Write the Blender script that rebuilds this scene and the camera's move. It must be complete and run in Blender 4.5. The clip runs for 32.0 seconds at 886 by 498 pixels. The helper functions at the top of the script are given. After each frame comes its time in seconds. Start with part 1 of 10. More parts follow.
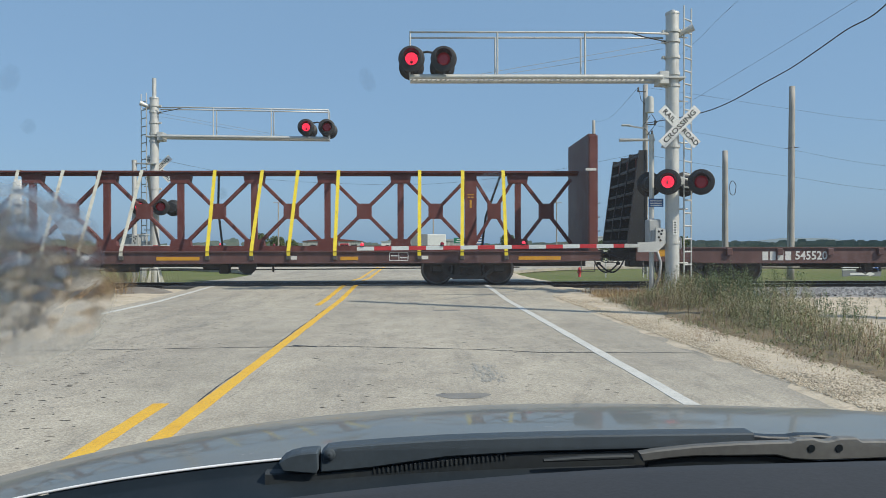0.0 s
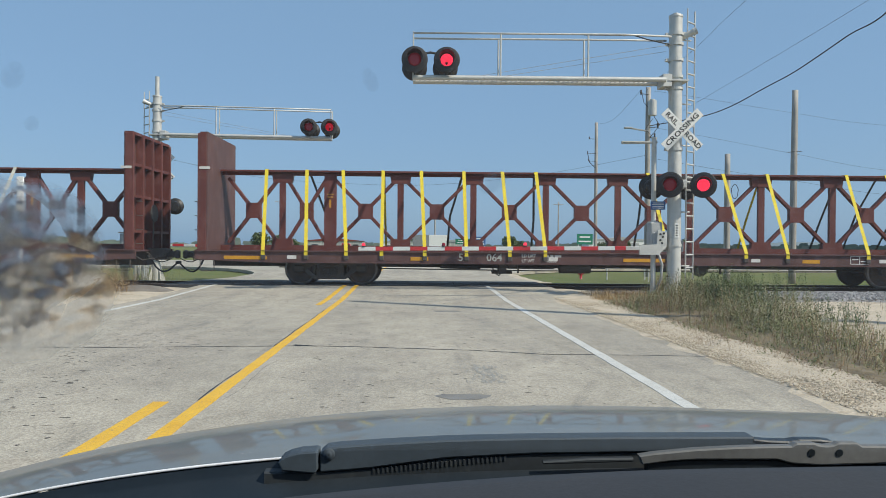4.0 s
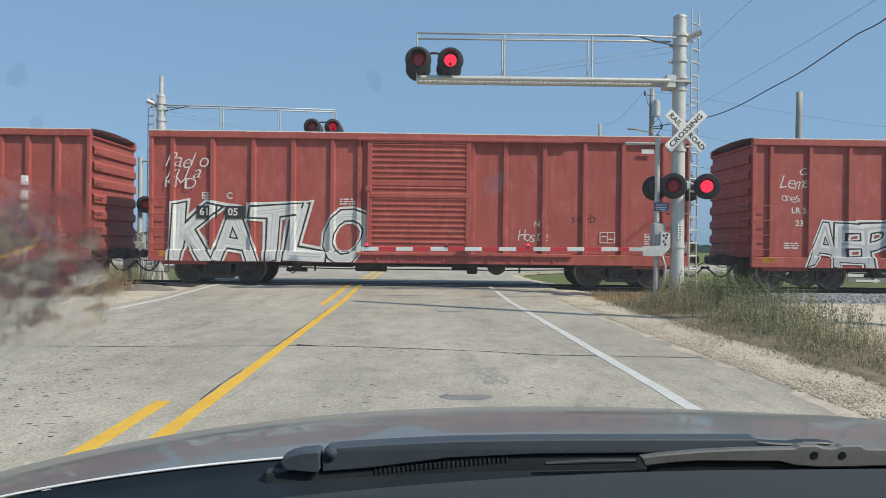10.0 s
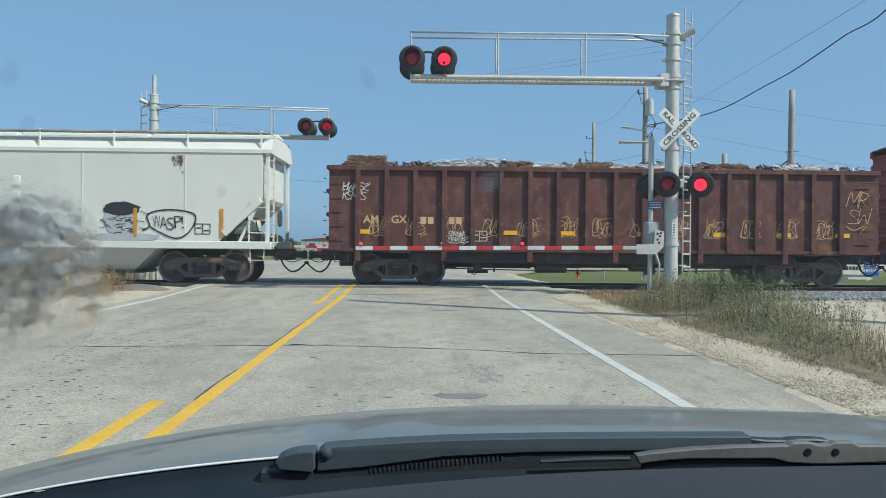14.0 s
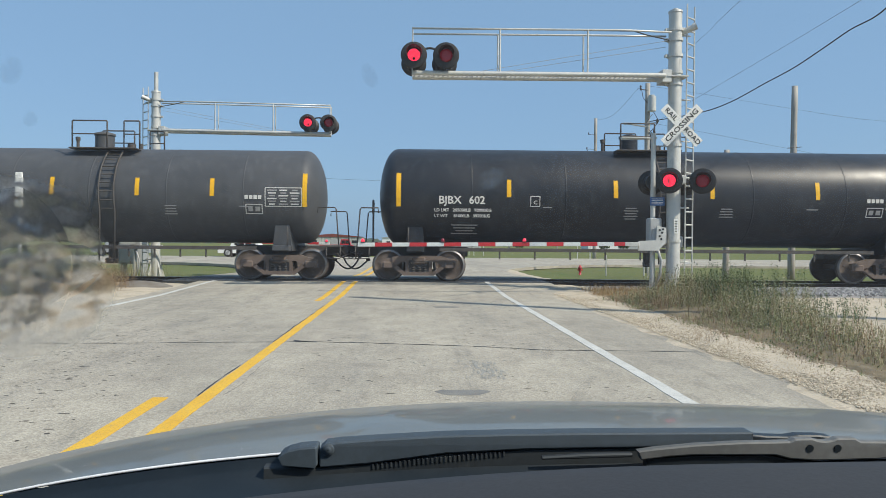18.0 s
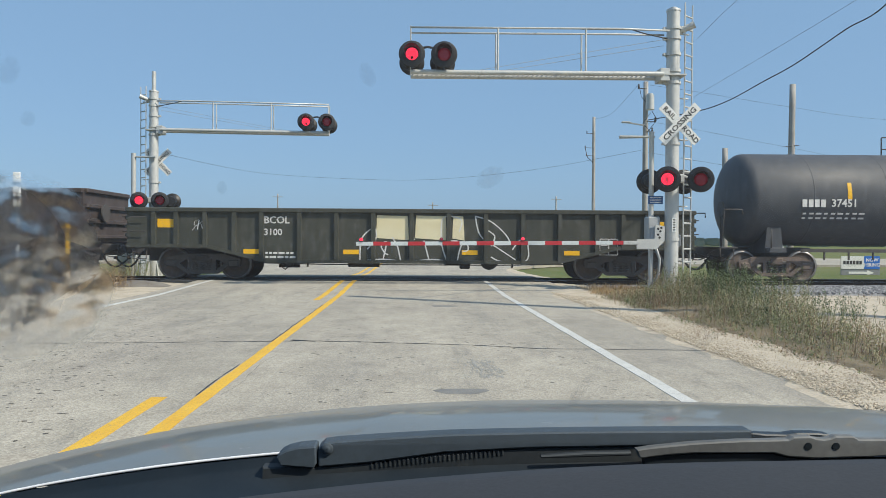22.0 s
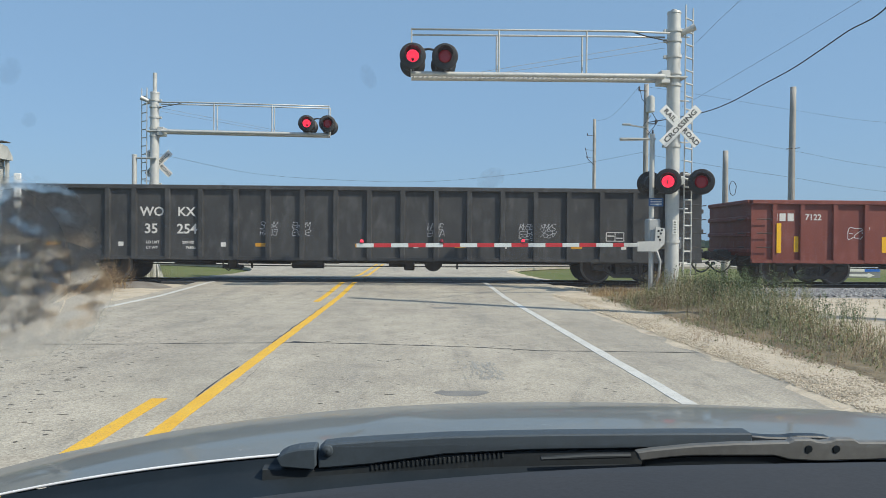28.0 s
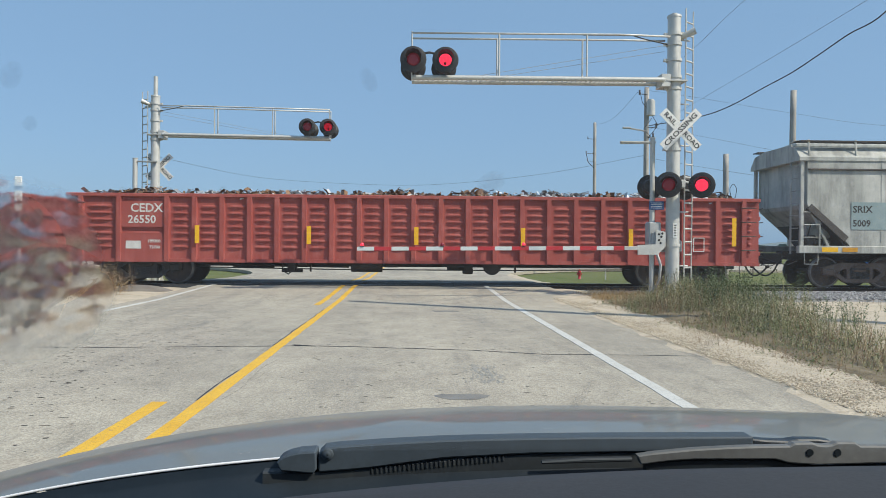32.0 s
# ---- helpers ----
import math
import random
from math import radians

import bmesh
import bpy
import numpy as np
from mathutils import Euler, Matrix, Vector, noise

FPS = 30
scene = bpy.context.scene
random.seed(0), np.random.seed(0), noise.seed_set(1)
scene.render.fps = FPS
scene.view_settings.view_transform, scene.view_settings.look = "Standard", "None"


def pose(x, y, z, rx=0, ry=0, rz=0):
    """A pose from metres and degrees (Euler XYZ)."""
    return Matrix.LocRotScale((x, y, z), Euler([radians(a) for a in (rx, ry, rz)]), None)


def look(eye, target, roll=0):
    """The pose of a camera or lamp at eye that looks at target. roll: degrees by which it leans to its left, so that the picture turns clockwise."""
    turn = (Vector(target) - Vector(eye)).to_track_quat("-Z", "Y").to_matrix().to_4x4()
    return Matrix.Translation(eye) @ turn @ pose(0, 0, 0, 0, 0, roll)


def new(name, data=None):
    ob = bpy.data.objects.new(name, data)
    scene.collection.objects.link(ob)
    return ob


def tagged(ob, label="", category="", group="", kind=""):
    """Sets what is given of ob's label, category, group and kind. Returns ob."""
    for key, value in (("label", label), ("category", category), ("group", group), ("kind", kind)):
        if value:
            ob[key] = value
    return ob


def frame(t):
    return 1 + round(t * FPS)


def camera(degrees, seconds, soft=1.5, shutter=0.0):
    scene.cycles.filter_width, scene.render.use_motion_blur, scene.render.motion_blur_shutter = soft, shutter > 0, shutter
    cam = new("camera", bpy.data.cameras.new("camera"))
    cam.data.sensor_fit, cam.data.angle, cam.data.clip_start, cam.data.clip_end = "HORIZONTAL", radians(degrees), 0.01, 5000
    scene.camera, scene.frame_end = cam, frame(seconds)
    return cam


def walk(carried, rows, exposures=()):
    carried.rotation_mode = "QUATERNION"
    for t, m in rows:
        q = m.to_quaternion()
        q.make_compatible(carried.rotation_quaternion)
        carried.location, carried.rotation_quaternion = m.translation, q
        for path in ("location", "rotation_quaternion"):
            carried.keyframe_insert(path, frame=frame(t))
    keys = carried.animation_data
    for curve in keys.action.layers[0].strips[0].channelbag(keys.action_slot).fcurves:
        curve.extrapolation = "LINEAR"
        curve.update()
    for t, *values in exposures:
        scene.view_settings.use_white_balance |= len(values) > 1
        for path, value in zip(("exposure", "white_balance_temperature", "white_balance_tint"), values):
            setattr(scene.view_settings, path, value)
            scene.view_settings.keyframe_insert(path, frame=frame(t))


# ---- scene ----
DEGREES = 64.2
cam = camera(DEGREES, 32.0, soft=0.8, shutter=0.06)
walk(cam, [
    (0.0, pose(0.000, 0.000, 1.220, 89.745, 0.083, -2.536)),
    (0.5, pose(0.000, 0.000, 1.220, 89.762, 0.034, -2.542)),
    (1.0, pose(0.000, 0.000, 1.220, 89.758, -0.160, -2.465)),
    (1.5, pose(0.000, 0.000, 1.220, 89.783, -0.276, -2.443)),
    (2.0, pose(0.000, 0.000, 1.220, 89.780, -0.385, -2.431)),
    (2.5, pose(0.000, 0.000, 1.220, 89.826, -0.398, -2.423)),
    (3.0, pose(0.000, 0.000, 1.220, 89.806, -0.459, -2.440)),
    (3.5, pose(0.000, 0.000, 1.220, 89.807, -0.437, -2.429)),
    (5.5, pose(0.000, 0.000, 1.220, 89.841, -0.567, -2.360)),
    (6.0, pose(0.000, 0.000, 1.220, 89.897, -0.588, -2.353)),
    (6.5, pose(0.000, 0.000, 1.220, 89.907, -0.582, -2.352)),
    (7.0, pose(0.000, 0.000, 1.220, 89.898, -0.578, -2.272)),
    (7.5, pose(0.000, 0.000, 1.220, 89.888, -0.584, -2.242)),
    (8.0, pose(0.000, 0.000, 1.220, 89.905, -0.686, -2.303)),
    (8.5, pose(0.000, 0.000, 1.220, 89.884, -0.724, -2.181)),
    (9.0, pose(0.000, 0.000, 1.220, 89.875, -0.695, -2.138)),
    (9.5, pose(0.000, 0.000, 1.220, 89.877, -0.654, -2.116)),
    (10.0, pose(0.000, 0.000, 1.220, 89.839, -0.665, -2.182)),
    (10.5, pose(0.000, 0.000, 1.220, 89.810, -0.666, -2.191)),
    (11.0, pose(0.000, 0.000, 1.220, 89.742, -0.694, -2.140)),
    (11.5, pose(0.000, 0.000, 1.220, 89.780, -0.663, -2.199)),
    (12.0, pose(0.010, 0.000, 1.220, 89.829, -0.849, -4.624)),
    (12.5, pose(0.010, 0.000, 1.220, 89.824, -0.530, -3.819)),
    (13.0, pose(0.000, 0.000, 1.220, 89.745, -0.560, -2.775)),
    (13.5, pose(0.000, 0.000, 1.220, 89.720, -0.495, -2.637)),
    (14.0, pose(0.000, 0.000, 1.220, 89.757, -0.500, -2.638)),
    (14.5, pose(0.000, 0.000, 1.220, 89.748, -0.482, -2.627)),
    (16.5, pose(0.000, 0.000, 1.220, 89.605, -0.476, -2.490)),
    (17.0, pose(0.000, 0.000, 1.220, 89.615, -0.519, -2.459)),
    (17.5, pose(0.000, 0.000, 1.220, 89.568, -0.495, -2.447)),
    (18.0, pose(0.000, 0.000, 1.220, 89.474, -0.458, -2.480)),
    (18.5, pose(0.000, 0.000, 1.220, 89.476, -0.458, -2.508)),
    (19.0, pose(0.000, 0.000, 1.220, 89.465, -0.425, -2.514)),
    (19.5, pose(0.000, 0.000, 1.220, 89.457, -0.366, -2.523)),
    (20.0, pose(0.000, 0.000, 1.220, 89.457, -0.379, -2.571)),
    (20.5, pose(0.000, 0.000, 1.220, 89.382, -0.351, -2.578)),
    (21.0, pose(0.000, 0.000, 1.220, 89.393, -0.337, -2.604)),
    (21.5, pose(0.000, 0.000, 1.220, 89.382, -0.350, -2.604)),
    (22.0, pose(0.000, 0.000, 1.220, 89.393, -0.337, -2.604)),
    (22.5, pose(0.000, 0.000, 1.220, 89.372, -0.349, -2.641)),
    (23.0, pose(0.000, 0.000, 1.220, 89.372, -0.363, -2.634)),
    (23.5, pose(0.000, 0.000, 1.220, 89.382, -0.337, -2.622)),
    (24.0, pose(0.000, 0.000, 1.220, 89.410, -0.390, -2.621)),
    (24.5, pose(0.000, 0.000, 1.220, 89.479, -0.325, -2.601)),
    (25.0, pose(0.000, 0.000, 1.220, 89.456, -0.358, -2.586)),
    (25.5, pose(0.000, 0.000, 1.220, 89.476, -0.430, -2.560)),
    (27.5, pose(0.000, 0.000, 1.220, 89.524, -0.388, -2.562)),
    (28.0, pose(0.000, 0.000, 1.220, 89.541, -0.448, -2.570)),
    (28.5, pose(0.000, 0.000, 1.220, 89.541, -0.448, -2.570)),
    (29.0, pose(0.000, 0.000, 1.220, 89.609, -0.398, -2.610)),
    (29.5, pose(0.000, 0.000, 1.220, 89.675, -0.427, -2.557)),
    (30.0, pose(0.000, 0.000, 1.220, 89.674, -0.448, -2.568)),
    (30.5, pose(0.000, 0.000, 1.220, 89.740, -0.448, -2.567)),
    (31.0, pose(0.000, 0.000, 1.220, 89.806, -0.426, -2.556)),
    (31.5, pose(0.000, 0.000, 1.220, 89.805, -0.447, -2.567)),
    (32.0, pose(0.000, 0.000, 1.220, 89.807, -0.453, -2.532)),
], exposures=[(0, -0.11, 6500, 10), (9.5, -0.11, 6500, 10), (11, -0.11, 6280, 7), (13, -0.09, 6120, 4), (14.5, -0.11, 6100, 4), (16.5, -0.36, 6350, 7), (17, -0.28, 6450, 9), (18, 0.0, 6500, 10), (25.5, 0.0, 6500, 10), (32, 0.0, 6500, 10)])

# ---- light ----
world = bpy.data.worlds.new("sky_world")
scene.world = world
world.use_nodes = True
SUN_TO = Vector((0.610, -0.371, 0.700)).normalized()      # towards the sun
wn, wl = world.node_tree.nodes, world.node_tree.links
sky = wn.new("ShaderNodeTexSky")
sky.sky_type = "NISHITA"
sky.sun_disc = False
sky.sun_elevation = math.asin(SUN_TO.z)
sky.sun_rotation = math.atan2(SUN_TO.x, SUN_TO.y)
sky.air_density, sky.dust_density, sky.ozone_density = 1.0, 1.6, 4.5
wn["Background"].inputs["Strength"].default_value = 0.118
haze = wn.new("ShaderNodeMix")                          # a thin, even summer haze over the clear sky
haze.data_type = "RGBA"
haze.inputs["Factor"].default_value = 0.66
haze.inputs["B"].default_value = (2.30, 3.96, 6.05, 1)
wl.new(sky.outputs[0], haze.inputs["A"])
wl.new(haze.outputs["Result"], wn["Background"].inputs["Color"])
sun_data = bpy.data.lights.new("sun", "SUN")
sun_data.energy, sun_data.angle, sun_data.color = 4.6, radians(0.6), (1.0, 0.925, 0.785)
sun = new("sun", sun_data)
sun.matrix_world = look(SUN_TO * 50, (0, 0, 0))
scene.view_settings.exposure = 0.0

# ---- materials ----
def nodes_of(name):
    m = bpy.data.materials.new(name)
    m.use_nodes = True
    t = m.node_tree
    return m, t.nodes, t.links, t.nodes["Principled BSDF"]


def ramp(n, l, src, stops):
    r = n.new("ShaderNodeValToRGB")
    e = r.color_ramp.elements
    while len(e) < len(stops):
        e.new(0.5)
    for k, (p, c) in enumerate(stops):
        e[k].position, e[k].color = p, (*c, 1) if len(c) == 3 else c
    l.new(src, r.inputs[0])
    return r.outputs[0]


def noise_tex(n, l, vec, scale, detail=4.0, rough=0.55, stretch=None):
    if stretch:
        mp = n.new("ShaderNodeMapping")
        mp.inputs["Scale"].default_value = stretch
        l.new(vec, mp.inputs["Vector"])
        vec = mp.outputs[0]
    t = n.new("ShaderNodeTexNoise")
    t.inputs["Scale"].default_value, t.inputs["Detail"].default_value, t.inputs["Roughness"].default_value = scale, detail, rough
    l.new(vec, t.inputs["Vector"])
    return t.outputs["Fac"]


def mix(n, l, fac, a, b, mode="MIX"):
    x = n.new("ShaderNodeMix")
    x.data_type, x.blend_type = "RGBA", mode
    for sock, v in ((x.inputs["Factor"], fac), (x.inputs["A"], a), (x.inputs["B"], b)):
        if isinstance(v, (int, float)):
            sock.default_value = v
        elif isinstance(v, tuple):
            sock.default_value = (*v, 1)
        else:
            l.new(v, sock)
    return x.outputs["Result"]


def bump(n, l, bsdf, height, strength, distance):
    b = n.new("ShaderNodeBump")
    b.inputs["Strength"].default_value, b.inputs["Distance"].default_value = strength, distance
    l.new(height, b.inputs["Height"])
    l.new(b.outputs[0], bsdf.inputs["Normal"])


def surface(name, a, b, scale=2.0, grain=40.0, rough=0.6, metal=0.0, relief=0.2, depth=0.004, stain=None, amount=0.5,
            stretch=None, stain_scale=1.2, coords="Object", vary=0.0, spec=0.5):
    """Two tones mixed by broad noise, fine grain, an optional stain, and fine relief."""
    m, n, l, p = nodes_of(name)
    tc = n.new("ShaderNodeTexCoord").outputs[coords]
    broad = noise_tex(n, l, tc, scale, 5, 0.6)
    fine = noise_tex(n, l, tc, grain, 3, 0.6)
    col = mix(n, l, ramp(n, l, broad, [(0.32, (0, 0, 0)), (0.68, (1, 1, 1))]), a, b)
    col = mix(n, l, 0.35, col, ramp(n, l, fine, [(0.25, (0.55, 0.55, 0.55)), (0.75, (1.35, 1.35, 1.35))]), "MULTIPLY")
    if stain:
        s = noise_tex(n, l, tc, stain_scale, 6, 0.68, stretch)
        lo = 0.75 - 0.5 * amount
        mask = ramp(n, l, s, [(lo, (0, 0, 0)), (lo + 0.14, (1, 1, 1))])
        col = mix(n, l, mask, col, stain)
    if vary:
        info = n.new("ShaderNodeObjectInfo")
        col = mix(n, l, vary, col, ramp(n, l, info.outputs["Random"], [(0, (0.55, 0.55, 0.55)), (1, (1.4, 1.4, 1.4))]), "MULTIPLY")
    l.new(col, p.inputs["Base Color"])
    l.new(ramp(n, l, broad, [(0.2, (rough - 0.1,) * 3), (0.8, (min(1, rough + 0.12),) * 3)]), p.inputs["Roughness"])
    p.inputs["Metallic"].default_value = metal
    p.inputs["Specular IOR Level"].default_value = spec
    if relief:
        bump(n, l, p, fine, relief, depth)
    return m


def glow(name, colour, strength, base=(0.3, 0.01, 0.01), rough=0.25):
    m, n, l, p = nodes_of(name)
    p.inputs["Base Color"].default_value = (*base, 1)
    p.inputs["Roughness"].default_value = rough
    p.inputs["Emission Color"].default_value = (*colour, 1)
    p.inputs["Emission Strength"].default_value = strength
    tc = n.new("ShaderNodeTexCoord").outputs["Object"]
    v = n.new("ShaderNodeTexVoronoi")
    v.inputs["Scale"].default_value = 40
    l.new(tc, v.inputs["Vector"])
    bump(n, l, p, v.outputs["Distance"], 0.4, 0.004)
    return m


M = {}
M["galv"] = surface("galvanised_steel", (0.50, 0.50, 0.48), (0.60, 0.60, 0.57), 5, 60, 0.5, 0.25, 0.05, 0.001, (0.36, 0.35, 0.33), 0.35, (6, 6, 0.5))
M["grey_steel"] = surface("grey_painted_steel", (0.33, 0.34, 0.34), (0.42, 0.43, 0.43), 4, 50, 0.5, 0.1, 0.05, 0.001)
M["black"] = surface("black_paint", (0.012, 0.012, 0.013), (0.022, 0.022, 0.023), 4, 60, 0.5, 0, 0.08, 0.001)
M["white"] = surface("white_paint", (0.78, 0.78, 0.76), (0.70, 0.70, 0.67), 3, 40, 0.5, 0, 0.03, 0.001)
M["retro_white"] = surface("reflective_white", (0.62, 0.66, 0.66), (0.56, 0.60, 0.60), 6, 80, 0.4, 0, 0.02, 0.001)
M["retro_red"] = surface("reflective_red", (0.50, 0.03, 0.04), (0.42, 0.025, 0.03), 6, 80, 0.4, 0, 0.02, 0.001)
M["lamp_on"] = glow("red_lamp_lit", (1.0, 0.045, 0.10), 1.05)
M["lamp_weak"] = glow("red_lamp_seen_off_its_beam", (1.0, 0.02, 0.06), 0.30)
# faint red glow for the unlit face of shutter plates and gate lamps
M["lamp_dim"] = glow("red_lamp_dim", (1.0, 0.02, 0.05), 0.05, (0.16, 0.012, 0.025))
M["lens_grey"] = surface("rear_lamp_cover", (0.2, 0.21, 0.22), (0.25, 0.26, 0.27), 5, 40, 0.4)
M["sign_blue"] = surface("blue_sign_face", (0.03, 0.10, 0.28), (0.04, 0.12, 0.30), 4, 40, 0.4)
M["sign_bright"] = surface("bright_blue_board", (0.02, 0.14, 0.55), (0.025, 0.16, 0.58), 4, 40, 0.4)
M["sign_green"] = surface("green_sign_face", (0.01, 0.16, 0.09), (0.012, 0.18, 0.10), 4, 40, 0.4)
M["wood_pole"] = surface("weathered_pole_wood", (0.34, 0.32, 0.29), (0.44, 0.42, 0.385), 3, 30, 0.85, 0, 0.3, 0.004, (0.22, 0.20, 0.18), 0.5, (14, 14, 0.4))
M["cable"] = surface("black_cable", (0.02, 0.02, 0.02), (0.03, 0.03, 0.03), 4, 40, 0.6)
M["rail_web"] = surface("rusty_rail_side", (0.045, 0.035, 0.03), (0.07, 0.05, 0.04), 6, 50, 0.8, 0.2, 0.2, 0.002)
M["rail_top"] = surface("worn_rail_head", (0.45, 0.45, 0.46), (0.35, 0.34, 0.33), 4, 60, 0.3, 0.9, 0.05, 0.001)
M["tie"] = surface("creosoted_tie", (0.05, 0.04, 0.033), (0.10, 0.085, 0.07), 4, 30, 0.9, 0, 0.4, 0.006, vary=0.4)
M["rubber"] = surface("crossing_panel_rubber", (0.035, 0.035, 0.036), (0.055, 0.055, 0.055), 4, 60, 0.8, 0, 0.2, 0.003)
M["yellow_line"] = surface("yellow_road_paint", (0.66, 0.37, 0.028), (0.72, 0.44, 0.045), 3, 45, 0.75, 0, 0.2, 0.003, (0.30, 0.24, 0.15), 0.22, None, 9.0)
M["white_line"] = surface("white_road_paint", (0.58, 0.575, 0.54), (0.50, 0.495, 0.46), 3, 45, 0.75, 0, 0.2, 0.003, (0.36, 0.35, 0.32), 0.32, None, 9.0)
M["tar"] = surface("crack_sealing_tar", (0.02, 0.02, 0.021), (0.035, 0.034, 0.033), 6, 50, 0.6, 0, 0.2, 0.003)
M["patch"] = surface("road_stain", (0.16, 0.155, 0.145), (0.22, 0.215, 0.2), 5, 60, 0.85, 0, 0.3, 0.003)
M["skid"] = surface("faint_skid_mark", (0.28, 0.27, 0.24), (0.34, 0.325, 0.29), 5, 60, 0.85, 0, 0.3, 0.003)
M["pit"] = surface("dark_road_pit", (0.055, 0.048, 0.04), (0.11, 0.095, 0.08), 5, 40, 0.95, 0, 0.3, 0.003)
M["gravel"] = surface("limestone_gravel", (0.42, 0.36, 0.27), (0.56, 0.48, 0.37), 3, 30, 0.95, 0, 0.8, 0.02, (0.30, 0.24, 0.17), 0.4, None, 2.2)
M["ballast"] = surface("ballast_bed", (0.22, 0.215, 0.215), (0.33, 0.32, 0.31), 3, 18, 0.95, 0, 1.0, 0.03)
M["dirt_mound"] = surface("weathered_asphalt_lump", (0.14, 0.12, 0.10), (0.22, 0.20, 0.17), 3, 30, 0.9, 0, 0.5, 0.01)


def road_material():
    m, n, l, p = nodes_of("worn_concrete_road")
    tc = n.new("ShaderNodeTexCoord").outputs["Object"]
    broad = noise_tex(n, l, tc, 0.7, 5, 0.6)
    streak = noise_tex(n, l, tc, 0.9, 4, 0.6, (2.2, 0.12, 1))
    col = mix(n, l, ramp(n, l, broad, [(0.3, (0, 0, 0)), (0.7, (1, 1, 1))]), (0.355, 0.332, 0.282), (0.445, 0.417, 0.355))
    col = mix(n, l, ramp(n, l, streak, [(0.35, (0, 0, 0)), (0.75, (0.75, 0.75, 0.75))]), col, (0.29, 0.28, 0.25))
    blotch = noise_tex(n, l, tc, 0.33, 6, 0.7, (1.3, 0.5, 1))
    col = mix(n, l, ramp(n, l, blotch, [(0.42, (0, 0, 0)), (0.60, (0.85, 0.85, 0.85))]), col, (0.475, 0.448, 0.378))
    wet = noise_tex(n, l, tc, 1.6, 5, 0.72, (1.6, 0.25, 1))
    col = mix(n, l, ramp(n, l, wet, [(0.56, (0, 0, 0)), (0.70, (0.6, 0.6, 0.6))]), col, (0.24, 0.235, 0.215))
    v = n.new("ShaderNodeTexVoronoi")
    v.inputs["Scale"].default_value = 70
    l.new(tc, v.inputs["Vector"])
    col = mix(n, l, 0.55, col, ramp(n, l, v.outputs["Color"], [(0.15, (0.62, 0.61, 0.60)), (0.85, (1.3, 1.3, 1.28))]), "MULTIPLY")
    pits = noise_tex(n, l, tc, 7.0, 3, 0.6, (0.6, 1.1, 1))
    col = mix(n, l, ramp(n, l, pits, [(0.74, (0, 0, 0)), (0.78, (1, 1, 1))]), col, (0.12, 0.10, 0.085))
    mottle = noise_tex(n, l, tc, 2.6, 7, 0.75, (1.0, 0.7, 1))
    col = mix(n, l, 1.0, col, ramp(n, l, mottle, [(0.30, (0.74, 0.71, 0.68)), (0.50, (0.905, 0.875, 0.85)), (0.72, (1.02, 0.985, 0.955))]), "MULTIPLY")
    l.new(col, p.inputs["Base Color"])
    p.inputs["Roughness"].default_value = 0.85
    p.inputs["Specular IOR Level"].default_value = 0.3
    bump(n, l, p, v.outputs["Distance"], 0.5, 0.004)
    return m


M["road"] = road_material()


def ground_material():
    m, n, l, p = nodes_of("mown_grass_ground")
    tc = n.new("ShaderNodeTexCoord").outputs["Object"]
    a, b = noise_tex(n, l, tc, 0.12, 6, 0.65), noise_tex(n, l, tc, 3.0, 5, 0.7)
    col = mix(n, l, ramp(n, l, a, [(0.35, (0, 0, 0)), (0.65, (1, 1, 1))]), (0.11, 0.15, 0.045), (0.16, 0.17, 0.07))
    col = mix(n, l, ramp(n, l, b, [(0.4, (0, 0, 0)), (0.75, (0.7, 0.7, 0.7))]), col, (0.20, 0.18, 0.10))
    l.new(col, p.inputs["Base Color"])
    p.inputs["Roughness"].default_value = 0.95
    p.inputs["Specular IOR Level"].default_value = 0.1
    bump(n, l, p, noise_tex(n, l, tc, 20, 4, 0.7), 0.8, 0.05)
    return m


M["ground"] = ground_material()

# ---- mesh tools ----
def part(name, bm, material, parent=None, label="", smooth=False):
    me = bpy.data.meshes.new(name)
    bm.normal_update()
    bm.to_mesh(me)
    bm.free()
    if smooth:
        me.shade_smooth()
    for mt in material if isinstance(material, (list, tuple)) else (material,):
        me.materials.append(mt)
    ob = new(name, me)
    ob.parent = parent
    if label:
        ob["label"] = label
    return ob


def share(name, mesh, parent, m=None, label=""):
    ob = new(name, mesh)
    ob.parent = parent
    if m is not None:
        ob.matrix_basis = m
    if label:
        ob["label"] = label
    return ob


def thing(name, label, category, group="", m=None, kind=""):
    ob = new(name)
    ob.empty_display_size = 0.3
    if m is not None:
        ob.matrix_basis = m
    return tagged(ob, label, category, group, kind)


def put(bm, verts, faces, m=None, mat=0, smooth=False):
    vs = [bm.verts.new(m @ Vector(v) if m is not None else v) for v in verts]
    for f in faces:
        try:
            q = bm.faces.new([vs[k] for k in f])
            q.material_index, q.smooth = mat, smooth
        except ValueError:
            pass
    return vs


BOX_F = [(0, 1, 3, 2), (4, 6, 7, 5), (0, 4, 5, 1), (2, 3, 7, 6), (0, 2, 6, 4), (1, 5, 7, 3)]


